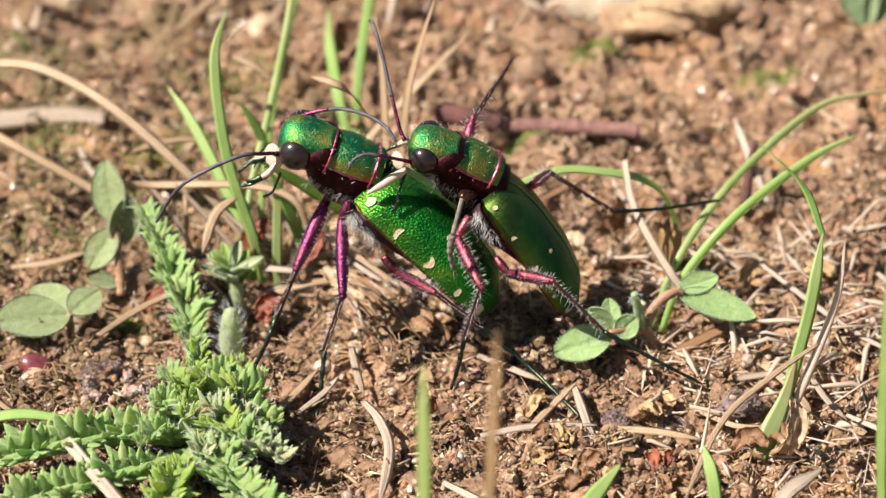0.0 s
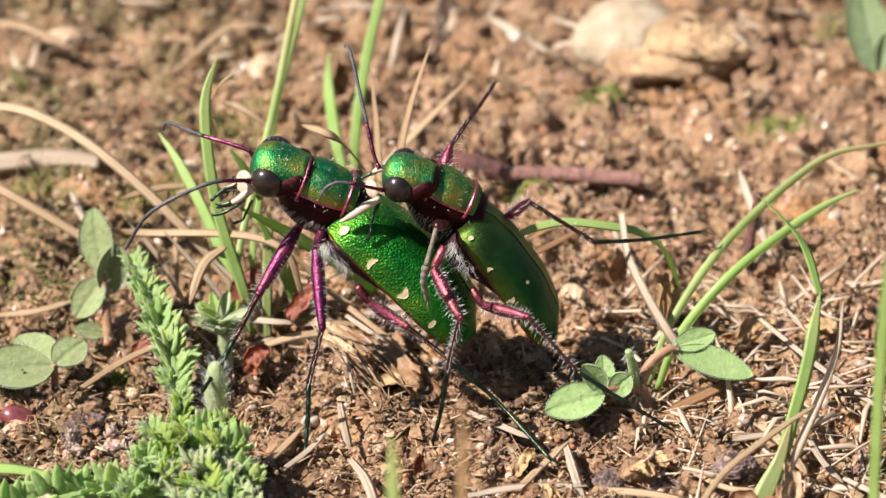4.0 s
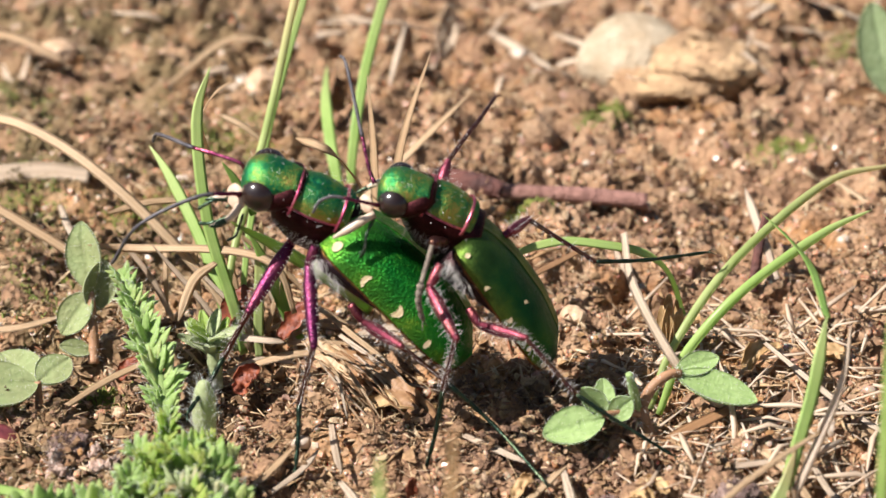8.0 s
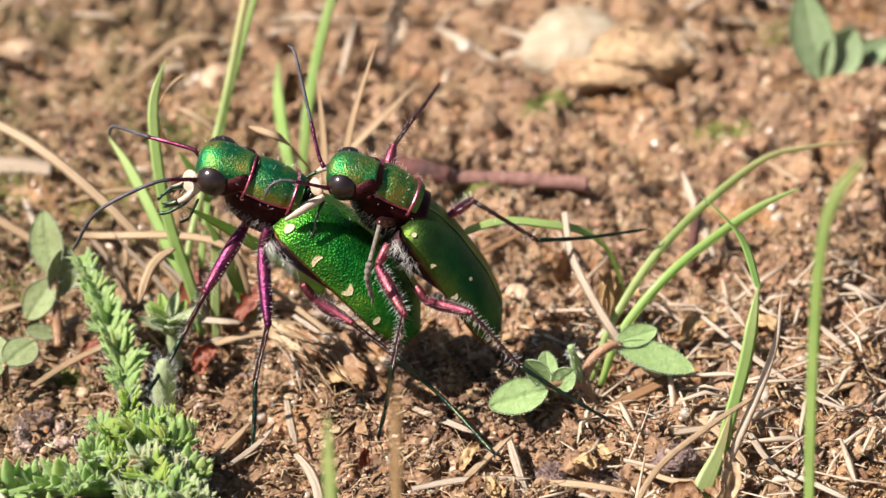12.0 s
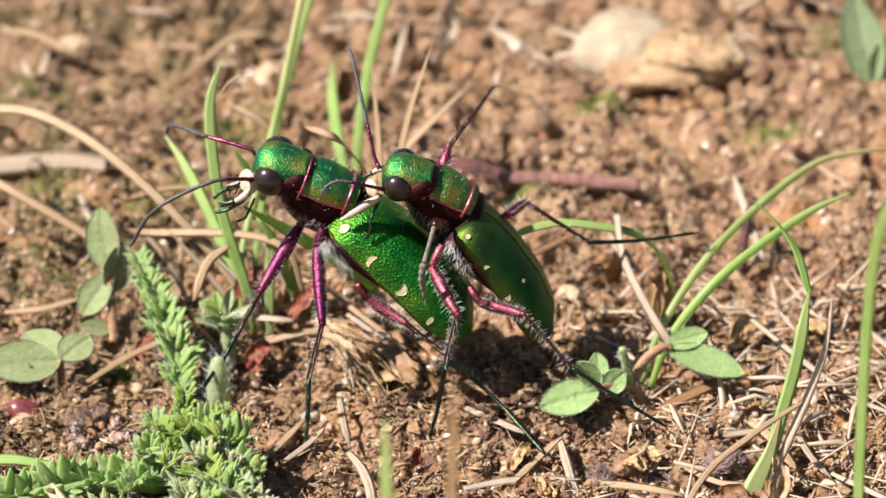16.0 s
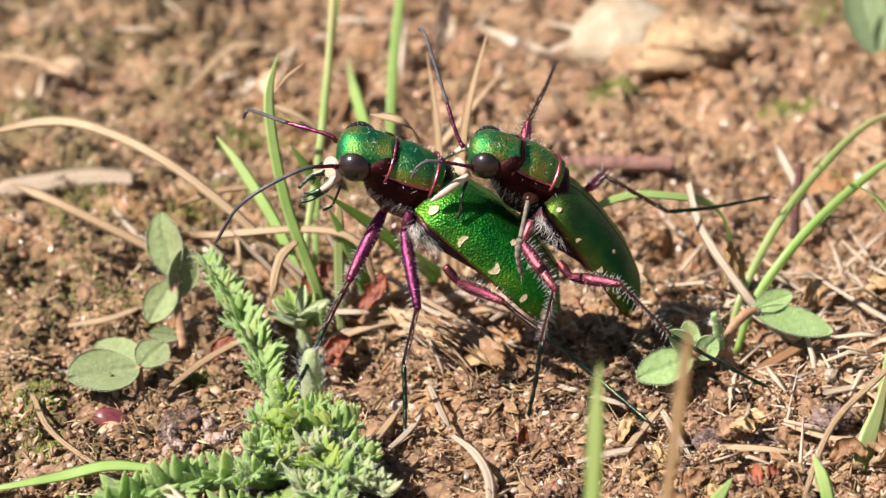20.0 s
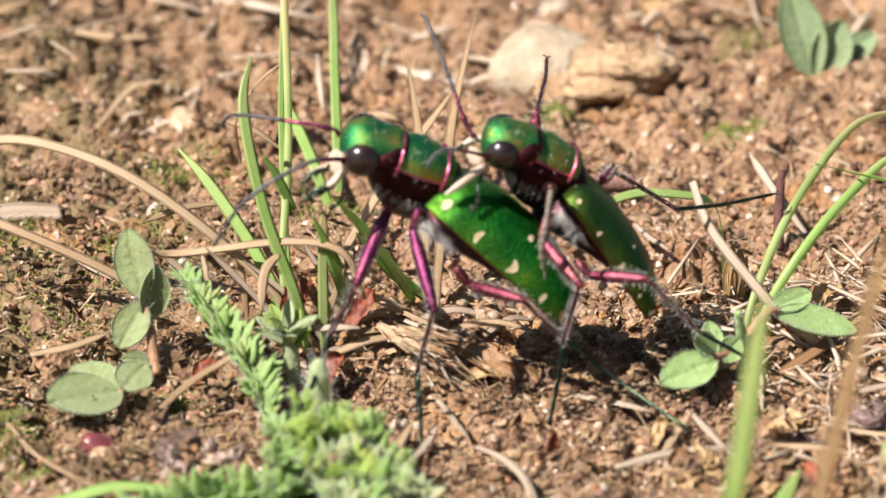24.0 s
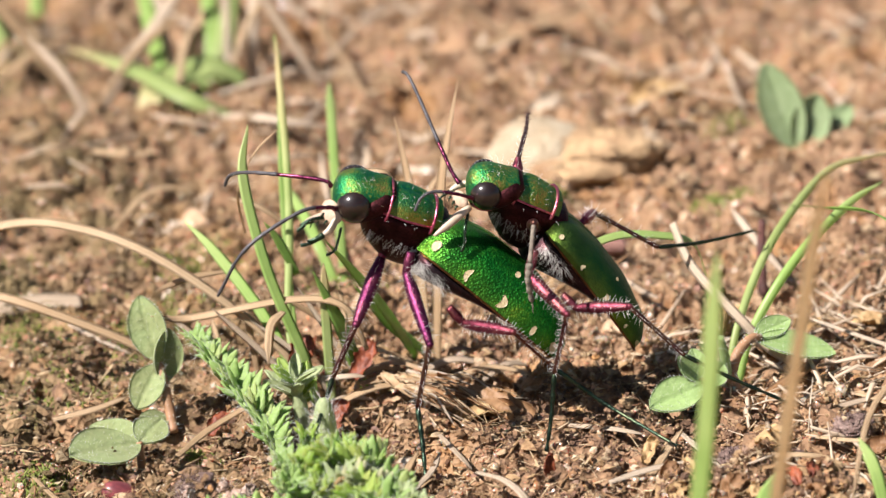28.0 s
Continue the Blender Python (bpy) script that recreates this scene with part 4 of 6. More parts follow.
M_FAR = feeler(male, [(-3.6, -5.6, 11.6), (-3.85, -5.2, 12.1), (-4.2, -4.2, 13.3), (-4.65, -3.0, 14.9), (-4.95, -2.2, 15.8), (-5.2, -2.0, 16.0)], 0.095, "antenna held straight up")
M_NEAR = feeler(male, [(-3.4, -7.2, 11.4), (-4.3, -7.7, 11.9), (-5.3, -7.8, 12.15), (-5.9, -7.9, 11.95), (-6.2, -7.9, 11.4)], 0.085, "antenna laid over the other beetle's back")
F_JAWS = [part("mandible", tube([(-9.4, -6.3, 11.05), (-9.8, -6.5, 10.68), (-10.35, -6.5, 10.38), (-10.95, -6.35, 10.3)], [0.15, 0.17, 0.11, 0.03], 10, 16), IVORY, f_head, "curved ivory mandible", pivot=np.array((-9.4, -6.3, 11.05))),
          part("mandible", tube([(-9.5, -5.7, 11.0), (-10.0, -5.8, 10.85), (-10.5, -5.95, 10.75), (-10.9, -6.1, 10.6)], [0.18, 0.2, 0.14, 0.04], 10, 16), IVORY, f_head, "curved ivory mandible", pivot=np.array((-9.5, -5.7, 11.0)))]
for k, piece in enumerate(F_JAWS):
    part("jaw_tip", tube(((-10.25, -6.5, 10.42), (-10.65, -6.5, 10.3), (-11.0, -6.33, 10.28)) if k == 0 else ((-10.2, -5.85, 10.8), (-10.6, -6.0, 10.7), (-10.95, -6.12, 10.58)), [0.16, 0.13, 0.03], 8, 10), TARSUS, piece, "black pointed jaw tip")
    for q in ((-10.2, -6.4, 10.45), (-10.5, -6.4, 10.35)):
        q = np.asarray(q) + (np.array((0.1, 0.5, 0.35)) if k else 0)
        part("jaw_tooth", tube([q, q + np.array((-0.1, 0.2 - 0.4 * k, -0.28))], [0.07, 0.012], 6, 5), TARSUS, piece, "black pointed jaw tooth")
M_JAWS = [part("mandible", tube([(-3.55, -7.25, 11.0), (-4.2, -7.45, 10.7), (-4.8, -7.6, 10.35), (-5.35, -7.7, 10.05)], [0.15, 0.21, 0.19, 0.06], 10, 16), IVORY, m_head, "long ivory mandible gripping the mate"),
          jaw(m_head, M_HEAD, -1, 0.8, IVORY, 0.0, 1.9)]
F_PALPS = [palp(f_head, [(-9.6, -6.4, 10.7), (-9.91, -6.58, 10.37), (-10.64, -6.61, 9.93), (-11.11, -6.56, 9.8)], 0.08),
           palp(f_head, [(-9.3, -6.6, 10.6), (-9.59, -6.8, 10.05), (-9.8, -6.85, 9.7), (-10.21, -6.89, 9.55)], 0.06),
           palp(f_head, [(-9.9, -6.1, 11.0), (-10.55, -6.17, 10.9), (-10.95, -6.25, 10.6), (-11.18, -6.28, 10.36)], 0.08),
           palp(f_head, [(-9.5, -6.2, 10.6), (-10.1, -6.3, 10.25), (-10.6, -6.3, 10.15), (-10.95, -6.3, 10.05)], 0.07)]
M_PALPS = [palp(m_head, [(-3.6, -7.1, 10.7), (-3.9, -7.6, 10.2), (-4.0, -7.8, 9.6), (-4.2, -7.9, 9.2)])]


# ---- grasses and straws ----
STEM_RING = ring(9, 0.8)


def tuft(name, label, blades, group="grass tufts"):
    """A grass plant: rows of material, width, points from root to tip, facing, taper."""
    base = np.mean([b[2][0] for b in blades], axis=0)
    t = thing(name, base, label, "grass", group)
    for material, width, points, *rest in blades:
        up = rest[0] if rest else (0, -1, 0.4)
        part("blade", blade(points, width, up, taper=rest[1] if len(rest) > 1 else 0.35, profile=rest[2] if len(rest) > 2 else BLADE), material, t)
    return t


tuft("grass_tuft", "fresh green grass tuft rising from dry straw", [
    (GRASS, 0.56, [(-9.9, -0.9, 0.0), (-10.3, -0.7, 2.3), (-11.5, 0.6, 6.2), (-12.0, 2.7, 10.2), (-11.4, 3.9, 12.4)], (0.3, -1, 0.3), 0.25),
    (GRASS, 0.56, [(-10.2, -0.6, 0.0), (-11.0, 0.4, 2.2), (-11.9, 2.1, 4.1), (-13.4, 4.2, 6.3), (-14.5, 5.4, 7.5)], (0, -1, 0.5), 0.3),
    (GRASS_PALE, 0.40, [(-10.6, -0.6, 0.0), (-10.6, 1.2, 3.2), (-9.6, 5.0, 6.2), (-8.9, 8.4, 8.2), (-8.2, 12.6, 10.6), (-7.6, 16.5, 12.4)], (0.4, -1, 0.3), 0.15, STEM_RING),
    (GRASS_PALE, 0.48, [(-9.2, -1.2, 0.0), (-9.2, -1.0, 1.6), (-9.1, -0.4, 4.5), (-9.0, -0.1, 6.6)], (0, -1, 0.4), 0.2),
    (GRASS_DEEP, 0.7, [(-7.4, 0.2, 0.0), (-8.4, -0.4, 3.4), (-9.6, -0.5, 6.4)], (0, -1, 0.6), 0.5),
])
tuft("grass_tuft", "arching grass tuft with a browning blade", [
    (GRASS_PALE, 0.42, [(8.6, -5.6, 0.1), (9.6, -4.4, 2.6), (12.3, -1.0, 5.0), (16.7, 4.6, 6.0), (19.5, 6.5, 5.9), (22.5, 8.0, 5.4)], (0.3, -0.8, 0.6), 0.5, STEM_RING),
    (GRASS, 0.46, [(9.0, -6.0, 0.1), (10.0, -5.5, 2.7), (12.5, -4.2, 5.3), (16.3, -0.4, 6.2), (18.8, 1.6, 6.4)], (0.3, -0.8, 0.6), 0.3, STEM_RING),
])
tuft("grass_tuft", "jointed grass stem with a bent side blade and pale sheath", [
    (GRASS, 0.62, [(14.0, -14.5, 0.2), (14.4, -14.2, 2.6), (15.3, -12.6, 5.4), (15.9, -10.9, 8.2)], (0.2, -1, 0.3), 0.2),
    (GRASS_DEEP, 0.55, [(15.9, -10.9, 8.1), (15.5, -6.6, 8.0), (14.8, -1.5, 6.6), (13.8, 2.6, 5.6)], (0.4, -0.6, 0.7), 0.6),
    (STRAW_WHITE, 0.46, [(14.1, -14.6, 0.2), (15.0, -14.0, 2.2), (16.6, -11.6, 5.2), (17.0, -10.4, 7.6)], (-0.7, -0.6, 0.4), 0.5, STEM_RING),
    (STRAW_WHITE, 0.6, [(13.6, -15.0, -0.6), (14.15, -14.6, 1.0), (14.5, -14.2, 2.2)], (0.1, -1, 0.3), 0.3),
    (GRASS_PALE, 1.05, [(12.8, -16.6, -0.3), (13.5, -15.6, 0.9), (14.1, -14.7, 1.9), (14.6, -13.9, 3.4)], (0.2, -1, 0.4), 0.7),
])
tuft("foreground_grass", "tall green grass blade close in front", [(GRASS, 0.68, [(17.6, -24.5, 0.0), (17.2, -25.5, 8.0), (17.1, -29.2, 20.8), (17.8, -37.5, 29.1)], (-0.75, -0.65, 0.2), 0.2)])
tuft("foreground_grass", "short green blade close in front", [(GRASS, 0.85, [(-2.6, -34.0, 0.0), (-2.2, -38.5, 10.0), (-2.1, -41.4, 20.6)], (-0.75, -0.65, 0.2), 0.15)])
tuft("foreground_grass", "withered brown blade close in front", [(AMBER, 0.6, [(-0.2, -37.0, 0.0), (0.4, -43.3, 17.9), (0.6, -46.1, 25.0)], (-0.75, -0.65, 0.2), 0.2)])
tuft("dry_grass", "two dry upright blades", [
    (STRAW, 0.55, [(-3.6, 1.4, 0.0), (-3.3, 1.6, 4.0), (-2.7, 2.2, 9.2), (-1.3, 3.8, 13.4)], (-0.7, -0.7, 0.3), 0.4),
    (STRAW, 0.55, [(-3.9, 1.8, 0.0), (-3.9, 2.4, 4.0), (-4.0, 3.4, 8.4), (-4.3, 4.6, 11.7)], (-0.7, -0.7, 0.3), 0.4),
])


def straw(points, width, label="dry bleached straw on the soil", material=STRAW, up=(0.1, -0.5, 1), profile=STRIP, taper=0.2, base=0.6, group="fallen straws", name="straw", twist=0.4):
    pts = np.asarray(points, float)
    g = blade(pts, width * 0.82, up, profile=profile, taper=taper, base=base, twist=twist)
    return tagged(part(name, g, material, pivot=pts[0]), label, "straw", group)


straw([(-7.5, -1.6, 2.6), (-8.3, -0.9, 4.6), (-10.6, 0.1, 4.9), (-15.1, 2.0, 3.9), (-17.1, 0.9, 4.7)], 0.5, "long pale straw bent low across the tuft")
straw([(-11.1, -0.5, 4.6), (-12.0, -2.0, 4.5), (-12.6, -4.1, 3.6)], 0.55, "short hooked pale dry straw")
straw([(-12.6, 4.6, 5.0), (-14.5, 4.2, 5.1), (-16.4, 3.5, 4.9)], 0.4, "thin dry straw in the tuft")
straw([(-9.5, -1.0, 0.2), (-12.1, 1.0, 3.4), (-16.3, 3.6, 6.6), (-19.8, 6.4, 7.6), (-22.7, 8.2, 7.4), (-27.0, 9.5, 6.0)], 0.65, "broad arching brown dead blade", STRAW)
straw([(-17.0, 3.2, 1.6), (-17.8, 3.5, 2.5), (-22.1, 5.4, 4.3), (-24.5, 7.0, 4.8)], 0.6, "pale straw leaning on the soil")
straw([(-11.6, 5.6, 6.4), (-12.0, 4.6, 9.0), (-11.3, 3.2, 11.2), (-10.2, 2.3, 12.6)], 0.4, "curled dry blade among green grass")
straw([(-9.2, 8.8, 5.6), (-10.3, 9.2, 6.4), (-11.6, 9.8, 6.8)], 0.4, "dry straw tip behind the tuft")
straw([(7.4, -1.4, 6.8), (7.8, -3.2, 5.2), (9.3, -5.7, 3.3), (10.5, -6.3, 1.9), (12.0, -6.9, 0.9)], 0.58, "split white dead stalk bending to the ground", STRAW_WHITE, (-0.7, -0.7, 0.4), taper=0.08, base=0.8)
straw([(-18.5, 15.0, 0.5), (-21.0, 15.0, 0.7), (-25.5, 14.4, 0.6)], 1.3, "thick pale dead stem lying behind", STRAW_WHITE, taper=0.05, base=0.9)
straw([(-7.0, 6.0, 1.0), (-4.4, 9.0, 3.0), (0.5, 14.0, 6.0)], 0.55, "long straw leaning behind the beetles")

RNG_B = np.random.default_rng(19)
for k in range(9):
    x, y = -13.5 + 0.9 * k + RNG_B.normal(0, 0.5), 1.0 + RNG_B.normal(0, 1.2)
    lean = RNG_B.normal(-1.2, 2.6)
    straw([(x, y, 0.2), (x + 0.4 * lean, y + 0.6, 2.2), (x + lean, y + 1.6, RNG_B.uniform(3.0, 5.5))], RNG_B.uniform(0.25, 0.42), "thin tan dead blade in the grass tuft", (STRAW, STRAW_WHITE)[k % 2], (0.1, -1, 0.3), group="dead blades in the tuft", twist=0.7)
for k in range(8):
    x, y = -12.0 + 1.3 * k + RNG_B.normal(0, 0.8), -1.0 + RNG_B.normal(0, 1.0)
    turn, long = RNG_B.normal(0.15, 0.3), RNG_B.uniform(2.0, 4.2)
    straw([(x, y, 0.5), (x + long * 0.5, y + long * 0.5 * math.sin(turn), 0.9), (x + long, y + long * math.sin(turn), 0.4)], RNG_B.uniform(0.3, 0.55), "tan straw lying at the foot of the tuft", (STRAW, STRAW_WHITE)[k % 2], (0.1, -0.7, 0.7), group="straws at the tuft", twist=0.5)


def leaf(parent, base, tip, width, up, material, cup=0.15, droop=0.0, hairs=130, seed=1, name="leaf", widest=0.5, notch=0.0):
    """An oval leaf blade with a sunken middle vein and fine hairs on its rim."""
    base, tip, up = np.asarray(base, float), np.asarray(tip, float), unit(up)
    ahead = tip - base
    side = unit(np.cross(ahead, up))
    top = unit(np.cross(side, ahead))
    s = np.linspace(0, 1, 22)
    w = width / 2 * np.sin(np.pi * s ** (math.log(0.5) / math.log(widest))) ** 0.62
    w[0], w[-1] = 0.06, 0.03
    t = np.linspace(-1, 1, 15)
    size = np.linalg.norm(ahead)
    lift = cup * width * t[None, :] ** 2 * (w / w.max())[:, None] - 0.05 * width * np.exp(-((t / 0.12) ** 2))[None, :] - droop * size * (s**2)[:, None]
    grid = base + ahead * s[:, None, None] + side * (w[:, None] * t)[:, :, None] + top * lift[:, :, None]
    made = part(name, shell(grid[:, ::-1], 0.09), material, parent)
    if hairs:
        rng = np.random.default_rng(seed)
        i = rng.integers(1, 21, hairs)
        k = np.where(rng.uniform(0, 1, hairs) < 0.5, 0, 14)
        roots = grid[i, k]
        ways = side * np.where(k == 0, -1, 1)[:, None] + 0.4 * top
        j = rng.integers(1, 14, hairs)
        roots = np.vstack([roots, grid[i, j] + top * 0.03])
        ways = np.vstack([ways, np.repeat(top[None], hairs, 0)])
        part("leaf_hairs", bristles(roots, ways, 0.11, rng, 0.006), LEAF_HAIR, made)
    return made


def stalk(parent, points, radii, material, hairs=0, seed=2, name="stem"):
    g = tube(points, radii, 9, 22)
    made = part(name, g, material, parent)
    if hairs:
        rng = np.random.default_rng(seed)
        line = curve(points, 40)
        i = rng.integers(1, 39, hairs)
        around = unit(np.cross(np.gradient(line, axis=0)[i], rng.normal(0, 1, (hairs, 3))))
        part("stem_hairs", bristles(line[i] + around * np.mean(radii) * 0.9, around, 0.34, rng, 0.009), LEAF_HAIR, made)
    return made


def comb(parent, points, reach, material, seed, pairs=14, rise=0.9, hairs=260, tip=0.5, up=(0, -0.3, 1)):
    """A cut leaf folded like a trough: two rows of plump toothed lobes rise from a fleshy mid rib, silky with white hairs."""
    rng = np.random.default_rng(seed)
    line = curve(points, 60)
    ahead = unit(np.gradient(line, axis=0))
    g = tube(points, [0.30 * reach, 0.26 * reach, 0.10 * reach], 8, 20)
    roots, ways = [], []
    for k in range(pairs):
        s = (k + 0.5) / pairs
        i = min(int((0.10 + 0.90 * s) * 59), 59)
        f = ahead[i]
        side = unit(np.cross(f, up))
        top = np.cross(side, f)
        size = reach * min(1.0, 0.5 + 2.2 * s) * (1.0 if s < 0.55 else 1 - tip * (s - 0.55) / 0.45) * rng.uniform(0.78, 1.2)
        for way in (-1, 1):
            rib = unit(side * way * rng.uniform(0.5, 1.0) + top * rise * rng.uniform(0.5, 1.4) + f * rng.uniform(0.3, 0.8))
            flat = unit(np.cross(rib, f) + rng.normal(0, 0.25, 3))
            for turn, at, long, fat in ((0.0, 0.0, 1.0, 0.25), (0.70, 0.26, 0.70, 0.175), (-0.62, 0.30, 0.66, 0.175)):
                d = unit(rib + f * turn + top * rng.uniform(-0.15, 0.35) + flat * rng.normal(0, 0.22))
                a = line[i] + rib * size * at
                w = fat * size * rng.uniform(0.85, 1.15)
                long = long * size * rng.uniform(0.85, 1.15)
                p = np.stack([a, a + d * long * 0.35, a + d * long * 0.65 + top * 0.03 * size, a + d * long * 0.88 + top * 0.07 * size, a + d * long * 1.05 + top * 0.10 * size])
                g.join(sweep(p, ring(6, 0.38), np.array([w * 0.75, w, w * 0.85, w * 0.45, 0.008]), flat))
                for _ in range(3):
                    roots.append(a + d * long * rng.uniform(0.35, 1.05) + flat * rng.normal(0, 0.35) * w)
                    ways.append(d + rng.normal(0, 0.5, 3))
    made = part("leaf", g, material, parent)
    pick = rng.integers(0, len(roots), hairs)
    part("leaf_hairs", bristles(np.asarray(roots)[pick], np.asarray(ways)[pick], 0.42, rng, 0.0065, 0.45, 0.4), LEAF_HAIR, made)
    return made


# ---- the feathery yarrow plant ----
yarrow = thing("yarrow", (-13, -13, 0), "young yarrow with feathery hairy green leaves spreading from one root", "herb")
# the long upright leaf, folded along its rib
comb(yarrow, [(-12.9, -8.4, 0.2), (-13.2, -6.6, 1.3), (-14.2, -3.4, 2.7), (-15.5, -0.5, 4.2)], 1.22, YARROW_LEAF, 21, 25, 0.6, 620, 0.45, (0.15, -0.75, 0.65))
# young leaves crowded over the root: base, tip, reach, tint
for k, (root, end, reach, tint) in enumerate((
        ((-12.6, -13.6, 0.3), (-12.4, -11.6, 3.2), 0.75, 1), ((-12.9, -14.0, 0.3), (-13.9, -12.8, 2.5), 0.80, 0), ((-12.2, -14.2, 0.3), (-11.2, -13.2, 2.9), 0.90, 0),
        ((-12.0, -14.4, 0.3), (-9.5, -14.2, 2.3), 1.00, 0), ((-12.1, -14.8, 0.3), (-9.9, -16.2, 2.0), 1.00, 2), ((-12.5, -14.8, 0.3), (-11.0, -16.4, 2.6), 0.90, 2),
        ((-12.9, -14.6, 0.3), (-14.4, -15.2, 2.2), 0.85, 0), ((-12.6, -14.9, 0.3), (-12.9, -16.6, 2.4), 0.80, 1), ((-12.0, -15.2, 0.3), (-9.6, -18.4, 1.8), 1.00, 0),
        ((-12.4, -15.4, 0.3), (-12.0, -18.8, 1.7), 0.85, 2), ((-12.4, -14.0, 0.3), (-12.0, -14.6, 3.3), 0.85, 1), ((-11.9, -14.2, 0.3), (-10.4, -12.6, 2.6), 0.90, 1),
        ((-12.0, -14.6, 0.3), (-10.6, -15.0, 3.0), 0.95, 1), ((-12.6, -14.6, 0.3), (-13.4, -14.0, 2.9), 0.85, 1), ((-11.8, -14.9, 0.3), (-8.8, -16.0, 1.6), 1.0, 0), ((-12.2, -15.2, 0.3), (-10.6, -17.6, 2.2), 0.95, 1),
        ((-11.8, -15.6, 0.3), (-8.4, -18.8, 1.5), 1.0, 2), ((-12.2, -16.0, 0.3), (-10.6, -20.2, 1.6), 1.0, 0), ((-13.0, -15.0, 0.3), (-15.0, -17.2, 1.4), 0.80, 0))):
    root, end = np.array(root), np.array(end)
    bow = (root + end) / 2 + np.array([0.0, -0.1, 0.55])
    comb(yarrow, [root, bow, end], reach * 1.22, (YARROW_LEAF, YARROW, YARROW_GREY)[tint], 40 + k, 11, 0.9, 170, 0.25)
# longer leaves that lie along the ground
for k, (line_y, reach, tint) in enumerate((
        ([(-13.2, -15.2, 0.5), (-15.6, -15.8, 1.0), (-19.6, -17.2, 1.1), (-24.0, -19.2, 0.9)], 1.20, YARROW_LEAF), ([(-13.0, -16.6, 0.4), (-16.0, -19.0, 0.8), (-19.6, -20.8, 0.9), (-23.4, -22.4, 0.5)], 1.15, YARROW_LEAF),
        ([(-12.4, -17.0, 0.4), (-11.4, -19.4, 1.1), (-9.2, -22.0, 1.1), (-6.0, -25.6, 0.6)], 1.15, YARROW_LEAF), ([(-12.8, -17.0, 0.4), (-13.4, -20.4, 0.9), (-15.0, -24.4, 0.6)], 1.05, YARROW))):
    comb(yarrow, line_y, reach * 1.22, tint, 60 + k, 19, 0.9, 330, 0.45)
stalk(yarrow, [(-13.0, -16.6, 0.4), (-15.0, -18.6, 0.8), (-17.0, -19.6, 0.8)], [0.42, 0.36, 0.2], YARROW, 40, 3, "leaf_stalk")
stalk(yarrow, [(-12.6, -16.4, 0.4), (-13.2, -19.4, 1.0), (-13.6, -21.0, 0.8)], [0.44, 0.42, 0.25], YARROW, 40, 4, "leaf_stalk")
for k, (x, y, z) in enumerate(((-12.4, -15.9, 2.0), (-11.9, -16.3, 2.2), (-12.9, -16.3, 1.9))):
    leaf(yarrow, (x, y + 0.4, z - 0.7), (x - 0.2 + 0.2 * k, y - 0.3, z + 0.75), 0.75, (0.1 * k - 0.2, -1, 0.5), PAPERY if k == 1 else YARROW_GREY, 0.25, 0.0, 40, 70 + k, "young_leaf")

bud = thing("hairy_bud", (-11.0, -9.3, 0), "grey-green bud wrapped in silky white hairs", "bud")
core = part("bud_scale", ball((-11.1, -9.1, 1.9), (0.55, 0.55, 1.75), None, 16, 14, 0.05, 4), YARROW_GREY, bud)
rng_bud = np.random.default_rng(8)
a_bud, h_bud = rng_bud.uniform(0, 6.283, 260), rng_bud.uniform(-1, 1, 260)
r_bud = np.sqrt(1 - h_bud**2)
part("silky_hairs", bristles(np.stack([-11.1 + 0.55 * r_bud * np.cos(a_bud), -9.1 + 0.55 * r_bud * np.sin(a_bud), 1.9 + 1.7 * h_bud], -1),
                             np.stack([0.7 * np.cos(a_bud), 0.7 * np.sin(a_bud), 1.0 + 0 * a_bud], -1), 0.6, rng_bud, 0.009, 0.3), LEAF_HAIR, core)

rosette = thing("pale_rosette", (-11.2, -3.0, 0), "small pale yellow-green rosette of pointed leaflets", "herb")
rng_ros = np.random.default_rng(14)
for k in range(13):
    a = k * 2.4
    out = np.array([math.cos(a), math.sin(a) * 0.8, rng_ros.uniform(0.3, 1.3)])
    root = np.array([-11.3, -3.1, 1.2 + 0.08 * k])
    leaf(rosette, root, root + unit(out) * rng_ros.uniform(1.2, 2.0), 0.5, (0.1, -0.4, 1), YARROW_GREY if k % 3 else YARROW, 0.2, 0.1, 20, k, "leaflet")
stalk(rosette, [(-11.0, -3.4, -0.3), (-11.1, -3.2, 1.0), (-11.3, -3.0, 2.2)], [0.3, 0.35, 0.2], YARROW_GREY, 40, name="stem")

# ---- seedlings ----
upright = thing("hairy_seedling", (-16.9, -1.2, 0), "upright seedling with downy grey-green oval leaves on a reddish stem", "seedling", "seedlings")
stalk(upright, [(-16.8, -1.5, -0.2), (-16.8, -0.9, 0.7), (-16.9, -0.2, 2.0), (-17.0, 0.4, 3.0)], [0.26, 0.24, 0.2, 0.16], STEM, 90)
leaf(upright, (-17.0, 0.3, 2.7), (-17.5, 1.6, 5.5), 1.75, (-0.4, -1, 0.5), REDDISH_LEAF, 0.12, 0.05, 120, 31)
leaf(upright, (-16.8, 0.0, 1.7), (-16.3, 0.5, 4.1), 1.6, (0.5, -1, 0.4), REDDISH_LEAF, 0.12, 0.05, 90, 32)
leaf(upright, (-17.0, 0.1, 2.6), (-18.3, -0.7, 0.9), 1.6, (-0.5, -1, 0.5), REDDISH_LEAF, 0.12, 0.0, 90, 33)
leaf(upright, (-16.9, -1.2, 0.3), (-18.2, -1.6, 0.9), 0.9, (-0.3, -0.6, 1), REDDISH_LEAF, 0.1, 0.1, 40, 36)

